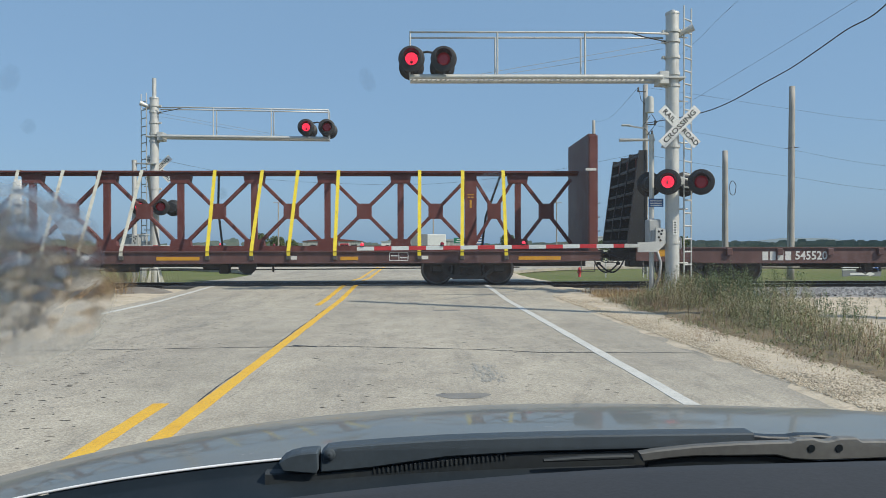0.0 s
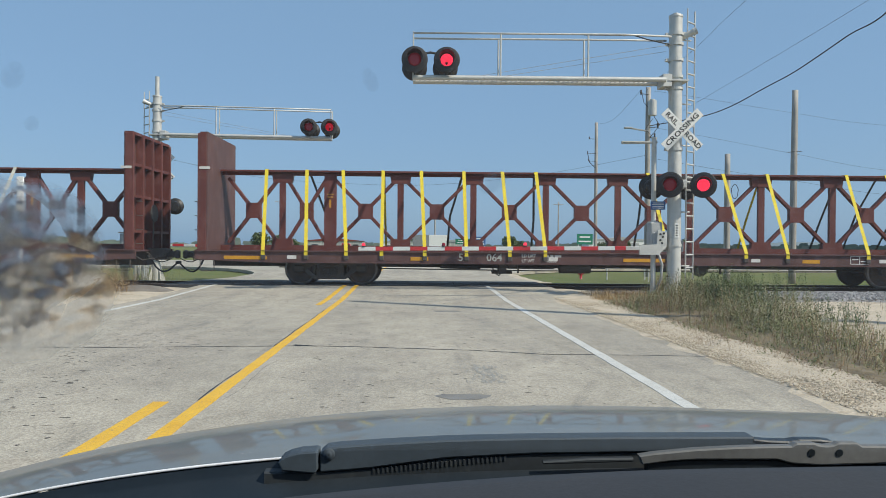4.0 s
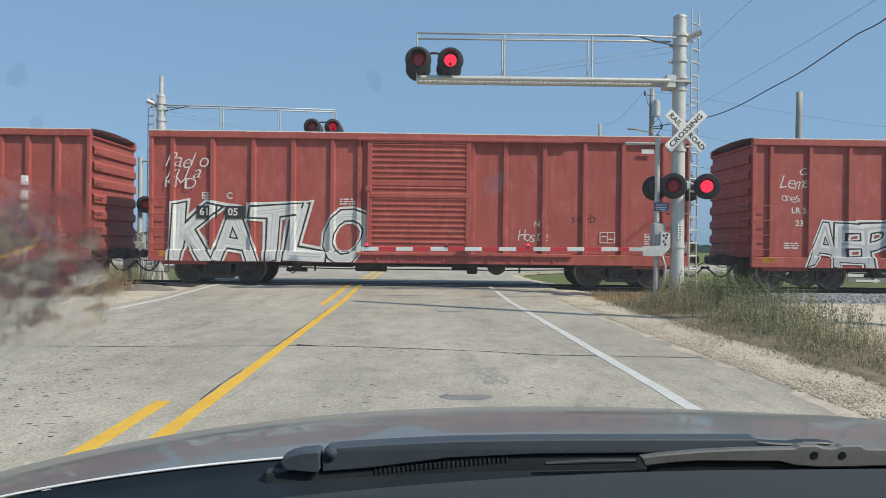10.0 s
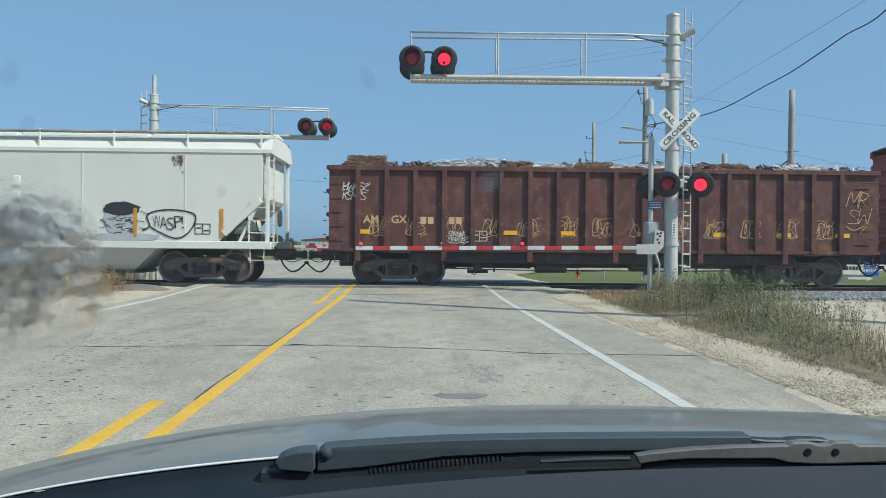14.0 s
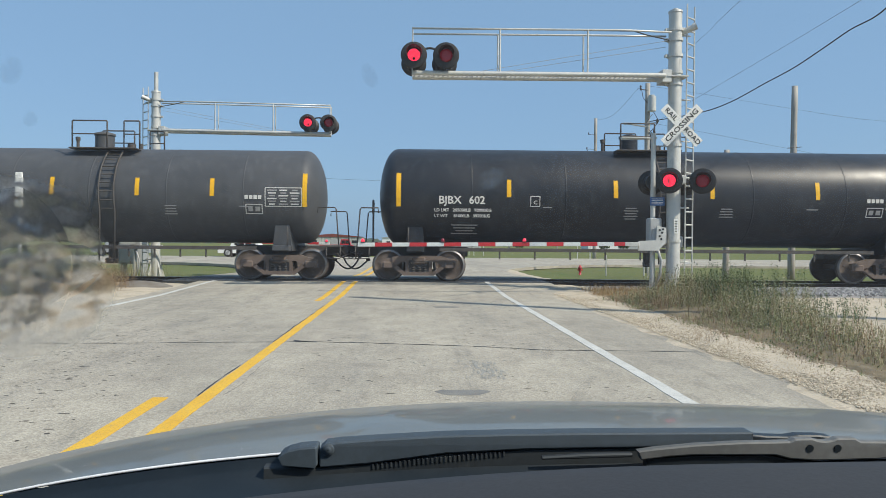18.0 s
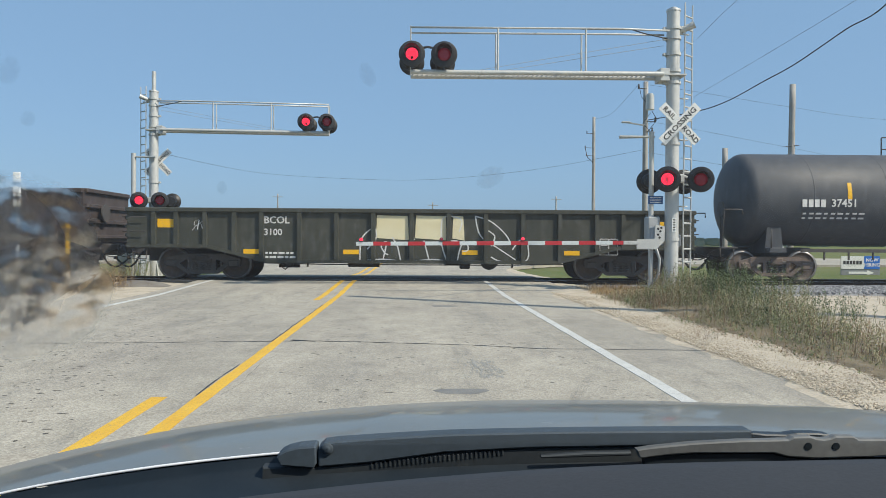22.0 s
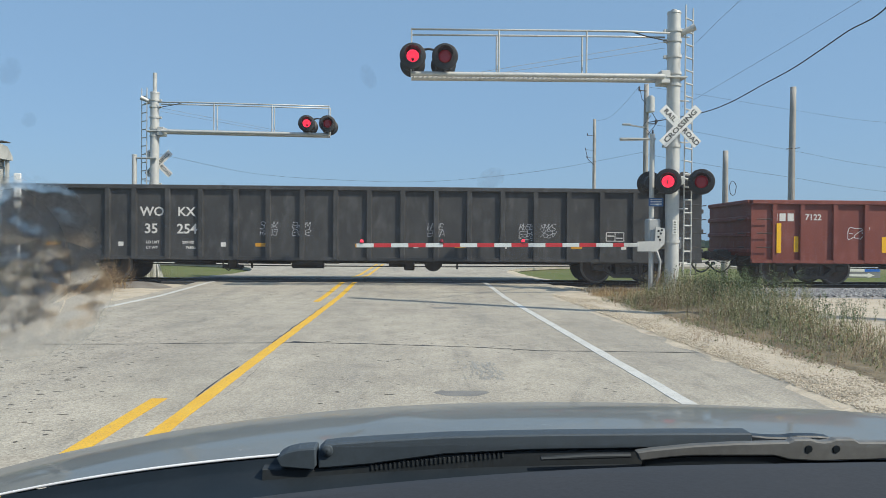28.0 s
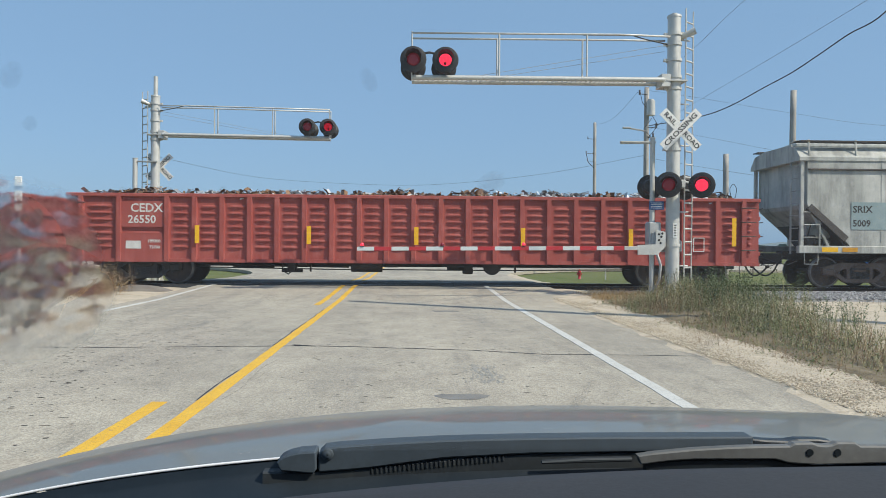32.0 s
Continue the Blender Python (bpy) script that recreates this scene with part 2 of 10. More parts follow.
def box(bm, c, s, m=None, mat=0, bevel=0.0):
    """A box round c of size s; bevel chamfers all its edges."""
    c, h = Vector(c), Vector(s) / 2
    if bevel <= 0:
        vs = [c + Vector((h.x * i, h.y * j, h.z * k)) for i in (-1, 1) for j in (-1, 1) for k in (-1, 1)]
        return put(bm, vs, BOX_F, m, mat)
    b = min(bevel, h.x * 0.9, h.y * 0.9, h.z * 0.9)
    vs, idx = [], {}
    for i in (-1, 1):
        for j in (-1, 1):
            for k in (-1, 1):
                for a in range(3):
                    d = [h.x - b, h.y - b, h.z - b]
                    d[a] = h[a]
                    idx[i, j, k, a] = len(vs)
                    vs.append(c + Vector((d[0] * i, d[1] * j, d[2] * k)))
    fs = []
    S = (-1, 1)
    for a in range(3):
        o = [x for x in range(3) if x != a]
        for s0 in S:
            q = []
            for u, v in ((-1, -1), (1, -1), (1, 1), (-1, 1)):
                e = [0, 0, 0]
                e[a], e[o[0]], e[o[1]] = s0, u, v
                q.append(idx[e[0], e[1], e[2], a])
            fs.append(q if (s0 > 0) == (a != 1) else q[::-1])
    for a in range(3):                      # edges along axis a
        o = [x for x in range(3) if x != a]
        for u in S:
            for v in S:
                q = []
                for w, f in ((-1, o[0]), (1, o[0]), (1, o[1]), (-1, o[1])):
                    e = [0, 0, 0]
                    e[a], e[o[0]], e[o[1]] = w, u, v
                    q.append(idx[e[0], e[1], e[2], f])
                flip = (u * v > 0) == (a != 1)
                fs.append(q[::-1] if flip else q)
    for i in S:
        for j in S:
            for k in S:
                q = [idx[i, j, k, 0], idx[i, j, k, 1], idx[i, j, k, 2]]
                fs.append(q if i * j * k > 0 else q[::-1])
    return put(bm, vs, fs, m, mat)


def rod(bm, a, b, r, seg=8, r2=None, mat=0, caps=True, smooth=True):
    """A round bar from a to b."""
    a, b = Vector(a), Vector(b)
    d = (b - a).normalized()
    u = d.orthogonal().normalized()
    w = d.cross(u)
    r2 = r if r2 is None else r2
    vs = []
    for p, q in ((a, r), (b, r2)):
        vs += [p + (u * math.cos(2 * math.pi * k / seg) + w * math.sin(2 * math.pi * k / seg)) * q for k in range(seg)]
    fs = [(k, (k + 1) % seg, seg + (k + 1) % seg, seg + k) for k in range(seg)]
    put(bm, vs, fs, None, mat, smooth)
    if caps:
        put(bm, vs[:seg], [tuple(range(seg))[::-1]], None, mat)
        put(bm, vs[seg:], [tuple(range(seg))], None, mat)


def pipe(bm, pts, r, seg=6, mat=0):
    """A tube through pts, with one ring a point."""
    pts = [Vector(p) for p in pts]
    rings = []
    up = None
    for k, p in enumerate(pts):
        d = (pts[min(k + 1, len(pts) - 1)] - pts[max(k - 1, 0)]).normalized()
        if up is None or abs(up.dot(d)) > 0.95:
            up = d.orthogonal().normalized()
        u = (up - d * up.dot(d)).normalized()
        up = u
        w = d.cross(u)
        rings.append([p + (u * math.cos(2 * math.pi * i / seg) + w * math.sin(2 * math.pi * i / seg)) * r for i in range(seg)])
    vs = [v for g in rings for v in g]
    fs = [(k * seg + i, k * seg + (i + 1) % seg, (k + 1) * seg + (i + 1) % seg, (k + 1) * seg + i) for k in range(len(pts) - 1) for i in range(seg)]
    fs += [tuple(range(seg))[::-1], tuple((len(pts) - 1) * seg + i for i in range(seg))]
    put(bm, vs, fs, None, mat, True)


def lathe(bm, prof, axis_m, seg=24, mat=0, smooth=True):
    """Profile points (r, h) turned about the z axis of axis_m."""
    vs = [axis_m @ Vector((r * math.cos(2 * math.pi * k / seg), r * math.sin(2 * math.pi * k / seg), h)) for r, h in prof for k in range(seg)]
    fs = [(j * seg + k, j * seg + (k + 1) % seg, (j + 1) * seg + (k + 1) % seg, (j + 1) * seg + k) for j in range(len(prof) - 1) for k in range(seg)]
    put(bm, vs, fs, None, mat, smooth)


def prism(bm, poly, y0, y1, mat=0, m=None):
    """A polygon in x, z drawn out from y0 to y1; poly runs anticlockwise seen from -y."""
    n = len(poly)
    vs = [(x, y0, z) for x, z in poly] + [(x, y1, z) for x, z in poly]
    fs = [tuple(range(n)), tuple(range(2 * n - 1, n - 1, -1))] + [(k, n + k, n + (k + 1) % n, (k + 1) % n) for k in range(n)]
    put(bm, vs, fs, m, mat)


def loft(bm, sections, mat=0, close=False, caps=False, smooth=False):
    n = len(sections[0])
    vs = [v for s in sections for v in s]
    last = n if close else n - 1
    fs = [(j * n + k, j * n + (k + 1) % n, (j + 1) * n + (k + 1) % n, (j + 1) * n + k) for j in range(len(sections) - 1) for k in range(last)]
    if caps:
        fs += [tuple(range(n))[::-1], tuple((len(sections) - 1) * n + k for k in range(n))]
    put(bm, vs, fs, None, mat, smooth)


def letters(text, size, parent, material, m, depth=0.004, align="CENTER", name="lettering", squeeze=1.0):
    """Words in the built-in font as a mesh part; m carries text in x, y to its place."""
    cu = bpy.data.curves.new(name, "FONT")
    cu.body, cu.size, cu.extrude, cu.resolution_u = text, size, depth / 2, 2
    cu.offset = 0.018 * size
    cu.align_x, cu.align_y = align, "CENTER"
    tmp = bpy.data.objects.new("tmp_text", cu)
    scene.collection.objects.link(tmp)
    dg = bpy.context.evaluated_depsgraph_get()
    me = bpy.data.meshes.new_from_object(tmp.evaluated_get(dg))
    me.name = name
    bpy.data.objects.remove(tmp)
    me.materials.clear()
    me.materials.append(material)
    me.transform(Matrix.Diagonal((squeeze, 1, 1, 1)))
    return share(name, me, parent, m)


UP_FACE = Matrix.Rotation(radians(90), 4, "X")          # text in x, y stood up to face -y

# ---- setting: ground, road, track ----
ROAD_L, ROAD_R = -6.6, 3.95
RAIL_Z, TRACK_Y = 0.09, 21.45
SKEW = 1.32                                         # degrees by which the track runs towards the viewer on the east side
ALONG = Matrix.Translation((0, TRACK_Y, 0)) @ Matrix.Rotation(radians(-SKEW), 4, "Z") @ Matrix.Translation((0, -TRACK_Y, 0))


def bend(x, y):
    """How far the road's edges follow the skewed track."""
    d = abs(y - TRACK_Y)
    return -math.tan(radians(SKEW)) * x * max(0.0, min(1.0, (9.0 - d) / 6.0))


def swell(y):
    """The road's slight rise to the track."""
    d = abs(y - TRACK_Y)
    return RAIL_Z * max(0.0, min(1.0, (5.5 - d) / 4.0)) if d < 5.5 else 0.0


def bank(x, y):
    """The low stony bank beside the road."""
    if not (2.0 < y < 19.5 and x > 4.4):
        return 0.0
    return 0.12 * min(1, (x - 4.4) / 1.6) * min(1, (y - 2) / 3) * max(0.0, min(1.0, (19.5 - y) / 4.5))


def ground_height(x, y):
    h = -0.07 + bank(x, y)
    if (x > ROAD_R + 0.5 or x < ROAD_L - 0.5) and abs(y - TRACK_Y) < 3.0:
        h = -0.12
    if y > 25:
        h -= 0.12 * min(1, (y - 25) / 4)
    if y > 25 and ROAD_L - 1 < x < ROAD_R + 1:
        h = -0.10
    h += 0.02 * noise.noise(Vector((x * 0.4, y * 0.4, 3)))
    return h


def build_ground():
    xs = sorted({*np.linspace(-40, 40, 101).tolist(), -2400, -1200, -600, -300, -150, -80, -55, 55, 80, 150, 300, 600, 1200, 2400})
    ys = sorted({*np.linspace(-12, 60, 91).tolist(), -2400, -600, -150, -40, 75, 100, 150, 300, 600, 1200, 2400})
    bm = bmesh.new()
    grid = [[bm.verts.new((x, y, ground_height(x, y) - (0.0 if y < 62 else min(1.0, (y - 60) / 200)))) for x in xs] for y in ys]
    for j in range(len(ys) - 1):
        for i in range(len(xs) - 1):
            bm.faces.new((grid[j][i], grid[j][i + 1], grid[j + 1][i + 1], grid[j + 1][i]))
    return tagged(part("ground", bm, M["ground"], smooth=True), "flat green mown grass verge and fields", "ground", kind="structure")


def road_sheet(name, label, x0, x1, y0, y1, lift=0.0, edge=None, material=None, step=0.5, thick=0.14):
    """A paved strip that follows the swell; edge(y) widens its right side."""
    n = max(2, int((y1 - y0) / step))
    bm = bmesh.new()
    rows = []
    for k in range(n + 1):
        y = y0 + (y1 - y0) * k / n
        z = swell(y) + lift
        xr = edge(y) if edge else x1
        ya, yb = y + bend(x0, y), y + bend(xr, y)
        rows.append([(x0, ya, z - thick), (x0, ya, z), (xr, yb, z), (xr, yb, z - thick)])
    loft(bm, rows, close=True, caps=True)
    return tagged(part(name, bm, material or M["road"]), label, name.split("_")[0], kind="structure")


def wavy_edge(y):
    return ROAD_R + 0.18 * noise.noise(Vector((y * 0.7, 1, 0))) + 0.06 * noise.noise(Vector((y * 3, 4, 0)))


build_ground()
G0, G1 = TRACK_Y - 1.45, TRACK_Y + 1.45            # crossing panels between these
road_sheet("road_near", "pale worn concrete two-lane road before the crossing", -5.98, ROAD_R, -12, G0, 0.0, wavy_edge)
road_sheet("road_far", "pale worn concrete road beyond the crossing", ROAD_L - 0.2, ROAD_R + 0.1, G1, 41.8, -0.0)
bm = bmesh.new()
box(bm, (10, 50.75, -0.16), (560, 18.1, 0.2))
tagged(part("road_cross", bm, M["road"]), "pale cross road beyond the railway", "road", kind="structure")

def corner_pad(name, sx, x0):
    """The road's flared mouth at the cross road."""
    bm = bmesh.new()
    arc = [(x0 + sx * (11 - 11 * math.cos(a)), 41.9 - (13 - 13 * math.sin(a))) for a in np.linspace(0, math.pi / 2, 12)]
    poly = arc + [(x0, 41.9)]
    vs = [(x, y, -0.02) for x, y in poly] + [(x, y, -0.16) for x, y in poly]
    n = len(poly)
    fs = [tuple(range(n)), tuple(range(2 * n - 1, n - 1, -1))] + [(k, n + k, n + (k + 1) % n, (k + 1) % n) for k in range(n)]
    put(bm, vs, fs)
    bmesh.ops.recalc_face_normals(bm, faces=bm.faces)
    return tagged(part(name, bm, M["road"]), "paved corner where the roads meet", "road", kind="structure")


corner_pad("road_corner", 1, ROAD_R + 0.1)
corner_pad("road_corner", -1, ROAD_L - 0.2)


# crossing panels, rails, ties, ballast
def crossing():
    bm = bmesh.new()
    for y0, y1 in ((G0 + 0.005, TRACK_Y - 0.80), (TRACK_Y - 0.63, TRACK_Y + 0.63), (TRACK_Y + 0.80, G1 - 0.005)):
        for k in range(4):
            x0 = ROAD_L - 0.4 + k * 2.75
            box(bm, (x0 + 1.37, (y0 + y1) / 2, RAIL_Z - 0.062), (2.735, y1 - y0, 0.12), bevel=0.008)
    bm.transform(ALONG)
    return tagged(part("pavement_crossing", bm, M["rubber"]), "dark worn crossing panels between the rails", "pavement", kind="structure")


crossing()
RAIL_PROF = [(-0.07, -0.17), (0.07, -0.17), (0.07, -0.155), (0.012, -0.13), (0.012, -0.045), (0.036, -0.035), (0.036, -0.006), (0.03, 0.0), (-0.03, 0.0), (-0.036, -0.006), (-0.036, -0.035), (-0.012, -0.045), (-0.012, -0.13), (-0.07, -0.155)]
for side in (-1, 1):
    rail = thing("rail", "rusty steel rail with a bright worn head", "rail", "rails of the track")
    rail.matrix_world = ALONG @ pose(0, TRACK_Y + side * 0.7535, RAIL_Z)
    bm = bmesh.new()
    loft(bm, [[(x, y, z) for y, z in RAIL_PROF] for x in (-480, -60, 60, 480)], close=True, caps=True)
    part("web", bm, M["rail_web"], rail)
    bm = bmesh.new()
    box(bm, (0, 0, 0.001), (960, 0.05, 0.003))
    part("head", bm, M["rail_top"], rail, "bright worn running surface")

tie_bm = bmesh.new()
box(tie_bm, (0, 0, -0.09), (0.23, 2.6, 0.18), bevel=0.015)
tie_mesh = bpy.data.meshes.new("tie")
tie_bm.to_mesh(tie_mesh)
tie_bm.free()
tie_mesh.materials.append(M["tie"])
track_bed = thing("sleepers", "dark creosoted timber sleepers under the rails", "sleeper", kind="structure")
track_bed.matrix_world = ALONG @ pose(0, TRACK_Y, 0)
for k in range(112):
    x = -40 + k * 0.54
    if ROAD_L - 0.6 < x < ROAD_R + 0.4:
        continue
    share("sleeper", tie_mesh, track_bed, pose(x + random.uniform(-0.03, 0.03), random.uniform(-0.06, 0.06), RAIL_Z - 0.175, 0, 0, random.uniform(-1, 1)))


def ballast(name, x0, x1):
    bm = bmesh.new()
    prof = [(-3.3, -0.22), (-2.3, -0.10), (-1.5, -0.03), (-0.9, -0.085), (0.9, -0.085), (1.5, -0.03), (2.3, -0.12), (3.3, -0.26)]
    n = max(2, int(abs(x1 - x0) / 0.5)) if abs(x1 - x0) < 60 else 40
    loft(bm, [[(x0 + (x1 - x0) * k / n, TRACK_Y + y, z + 0.03 * noise.noise(Vector((k * 0.9, y * 2, 5)))) for y, z in prof] for k in range(n + 1)])
    bm.transform(ALONG)
    return tagged(part(name, bm, M["ballast"]), "grey crushed-stone ballast bed", "ballast", kind="structure")


ballast("ground_ballast", ROAD_R + 0.25, 40)
ballast("ground_ballast", 40, 480)
ballast("ground_ballast", -480, -40)
ballast("ground_ballast", -40, ROAD_L - 0.3)


def scatter_stones(name, label, category, count, place, size, material, seed):
    """Loose stones as one joined sheet of small faceted lumps."""
    rng = random.Random(seed)
    vs, fs = [], []
    base = [(1, 0, 0), (-0.9, 0.2, 0.1), (0.1, 1, -0.1), (-0.1, -0.9, 0.1), (0.1, 0.1, 0.8), (0, 0, -0.7)]
    tri = [(0, 2, 4), (2, 1, 4), (1, 3, 4), (3, 0, 4), (2, 0, 5), (1, 2, 5), (3, 1, 5), (0, 3, 5)]
    for _ in range(count):
        x, y, z = place(rng)
        s = rng.uniform(*size)
        a = rng.uniform(0, 6.28)
        ca, sa = math.cos(a), math.sin(a)
        o = len(vs)
        k1, k2 = rng.uniform(0.6, 1.2), rng.uniform(0.5, 1.0)
        for p in base:
            px, py, pz = p[0] * s, p[1] * s * k1, p[2] * s * k2
            vs.append((x + px * ca - py * sa, y + px * sa + py * ca, z + pz + s * 0.2))
        fs += [tuple(o + i for i in t) for t in tri]
    me = bpy.data.meshes.new(name)
    me.from_pydata(vs, [], fs)
    me.materials.append(material)
    return tagged(new(name, me), label, category, kind="stuff")


def island_stone(name, lo, hi):
    m, n, l, p = nodes_of(name)
    g = n.new("ShaderNodeNewGeometry")
    l.new(ramp(n, l, g.outputs["Random Per Island"], [(0, lo), (1, hi)]), p.inputs["Base Color"])
    p.inputs["Roughness"].default_value = 0.9
    p.inputs["Specular IOR Level"].default_value = 0.25
    return m


M["stones_pale"] = island_stone("pale_limestone_chips", (0.27, 0.22, 0.155), (0.62, 0.54, 0.42))
M["stones_grey"] = island_stone("grey_ballast_stones", (0.10, 0.10, 0.105), (0.40, 0.39, 0.38))

# limestone shoulders
def shoulder(name, x0, x1, y0, y1, seed, z0=-0.01):
    bm = bmesh.new()
    nx, ny = 10, int((y1 - y0) / 0.35)
    rows = []
    for j in range(ny + 1):
        y = y0 + (y1 - y0) * j / ny
        row = []
        for i in range(nx + 1):
            u = i / nx
            wob = 0.35 * noise.noise(Vector((y * 0.5, seed, 0)))
            x = x0 + (x1 + wob - x0) * u
            row.append((x, y, z0 - 0.02 + 0.05 * math.sin(u * 3.14) + 0.02 * noise.noise(Vector((x * 2, y * 2, seed))) + swell(y) * 0.6))
        rows.append(row)
    loft(bm, rows, smooth=True)
    return tagged(part(name, bm, M["gravel"]), "pale limestone gravel road shoulder", "shoulder", kind="structure")


shoulder("ground_shoulder", ROAD_R - 1.1, ROAD_R + 1.0, -6, 19.6, 1)
shoulder("ground_shoulder", -9.2, -5.72, -6, 19.6, 7)
shoulder("ground_shoulder", ROAD_R - 0.1, ROAD_R + 0.9, 23.4, 33, 3, -0.06)

def stony(name, label, x0, y0, y1, lift, material):
    """A rough stony sheet over the bank, out to the right."""
    bm = bmesh.new()
    rows = []
    for j in range(27):
        v = j / 26
        row = []
        for i in range(81):
            u = (i / 80) ** 1.8
            x = x0 + 36 * u + 0.25 * noise.noise(Vector((v * 9, 3, 1))) * (1 - u)
            y = y0 + (y1 - y0) * v + 0.3 * noise.noise(Vector((x * 0.5, v, 8)))
            rise = min(1.0, i / 3, j / 2, (26 - j) / 2)
            row.append((x, y, bank(x, y) - 0.10 + lift * rise + 0.035 * noise.noise(Vector((x * 1.3, y * 1.3, 2)))))
        rows.append(row)
    loft(bm, rows, smooth=True)
    return tagged(part(name, bm, material), label, "ground", kind="structure")


stony("ground_gravel", "pale stony ground beside the ballast", 4.5, 5.0, 19.2, 0.09, M["gravel"])
stony("ground_gravel", "grey crushed stone spread beside the track", 6.8, 14.3, 20.3, 0.125, M["ballast"])


def right_gravel(r):
    y = 3.5 + 16 * r.random() ** 1.7
    return (ROAD_R - 0.62 + abs(r.gauss(0, 0.65)), y, 0.014)


scatter_stones("shoulder_stones", "loose pale limestone chips on the shoulder", "gravel", 30000, right_gravel, (0.005, 0.016), M["stones_pale"], 5)


def right_ballast(r):
    x = ROAD_R + 0.6 + 22 * r.random() ** 1.3
    y = TRACK_Y + r.uniform(-6.8, -0.9)
    if y < TRACK_Y - 2.4:
        return (max(x, 7.0), y, bank(x, y) + 0.025)
    return (x, y, -0.06 - 0.13 * max(0, (TRACK_Y - 1.5 - y)) / 1.8 + 0.01)


scatter_stones("ballast_stones", "loose grey crushed ballast stones beside the rails", "ballast", 20000, right_ballast, (0.025, 0.055), M["stones_grey"], 6)
scatter_stones("ballast_stones", "loose grey ballast stones beside the rails", "ballast", 2500, lambda r: (ROAD_L - 0.8 - 10 * r.random(), TRACK_Y + r.uniform(-3, -0.9), -0.07), (0.025, 0.055), M["stones_grey"], 8)


# painted lines, cracks, stains
def strip(name, label, x0, x1, ys, material, lift=0.004, wob=0.012, seed=0):
    bm = bmesh.new()
    rows = []
    for y in ys:
        a = wob * noise.noise(Vector((y * 1.7, seed, 1)))
        b = wob * noise.noise(Vector((y * 1.7, seed, 9)))
        z = swell(y)
        rows.append([(x0 + a, y, z + 0.0005), (x0 + a, y, z + lift), (x1 + b, y, z + lift), (x1 + b, y, z + 0.0005)])
    loft(bm, rows, close=True, caps=True)
    return tagged(part(name, bm, material), label, "road marking", kind="structure")


YS = lambda a, b, n: [a + (b - a) * k / n for k in range(n + 1)]
strip("trim_yellow_line", "solid yellow centre line, worn", -1.66, -1.54, YS(-6, 20.3, 150), M["yellow_line"])
strip("trim_yellow_dash", "yellow centre dash beside the solid line", -2.00, -1.88, YS(2.2, 5.55, 30), M["yellow_line"], seed=2)
strip("trim_yellow_dash", "yellow centre dash beside the solid line", -2.00, -1.88, YS(14.6, 20.2, 30), M["yellow_line"], seed=3)
strip("trim_white_line", "white edge line, worn", 2.08, 2.20, YS(-6, 20.4, 150), M["white_line"], seed=4)
strip("trim_white_line", "white edge line, worn", -5.65, -5.53, YS(-6, 20.3, 120), M["white_line"], seed=5)
strip("trim_yellow_line", "solid yellow centre line beyond the track", -1.66, -1.54, YS(23.3, 41, 40), M["yellow_line"], seed=6)
strip("trim_yellow_line", "second yellow centre line beyond the track", -2.00, -1.88, YS(23.3, 41, 40), M["yellow_line"], seed=7)


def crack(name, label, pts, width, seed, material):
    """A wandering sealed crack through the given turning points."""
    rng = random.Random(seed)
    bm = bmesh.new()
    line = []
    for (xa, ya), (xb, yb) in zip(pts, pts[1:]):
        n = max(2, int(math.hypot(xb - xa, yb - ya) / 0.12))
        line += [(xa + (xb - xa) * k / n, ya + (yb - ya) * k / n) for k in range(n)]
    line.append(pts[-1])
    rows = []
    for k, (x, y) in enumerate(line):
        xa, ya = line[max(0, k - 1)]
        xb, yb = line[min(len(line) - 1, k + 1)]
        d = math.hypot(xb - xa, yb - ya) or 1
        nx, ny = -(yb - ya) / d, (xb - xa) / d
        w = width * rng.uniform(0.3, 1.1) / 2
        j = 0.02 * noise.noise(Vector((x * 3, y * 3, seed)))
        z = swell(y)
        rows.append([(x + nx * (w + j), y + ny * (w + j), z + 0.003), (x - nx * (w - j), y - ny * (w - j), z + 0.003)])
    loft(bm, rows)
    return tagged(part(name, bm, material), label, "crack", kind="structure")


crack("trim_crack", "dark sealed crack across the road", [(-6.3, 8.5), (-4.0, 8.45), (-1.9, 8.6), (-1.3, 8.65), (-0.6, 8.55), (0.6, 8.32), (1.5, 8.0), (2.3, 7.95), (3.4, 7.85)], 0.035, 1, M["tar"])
crack("trim_crack", "thin dark curved line beside the rails", [(1.9, 19.55), (2.9, 19.5), (3.4, 19.3), (3.75, 18.9), (3.95, 18.4)], 0.03, 9, M["tar"])
crack("trim_crack", "thin dark curved line beside the rails", [(2.3, 19.3), (3.2, 19.2), (3.6, 18.9), (3.8, 18.5)], 0.025, 10, M["tar"])
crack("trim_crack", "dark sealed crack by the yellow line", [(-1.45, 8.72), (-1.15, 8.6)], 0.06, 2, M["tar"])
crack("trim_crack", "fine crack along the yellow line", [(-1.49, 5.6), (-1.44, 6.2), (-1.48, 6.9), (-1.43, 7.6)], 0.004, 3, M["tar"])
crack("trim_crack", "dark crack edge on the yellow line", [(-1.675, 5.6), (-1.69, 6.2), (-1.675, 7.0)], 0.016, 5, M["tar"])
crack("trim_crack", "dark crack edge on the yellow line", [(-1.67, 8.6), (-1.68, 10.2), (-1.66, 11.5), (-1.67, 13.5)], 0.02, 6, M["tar"])
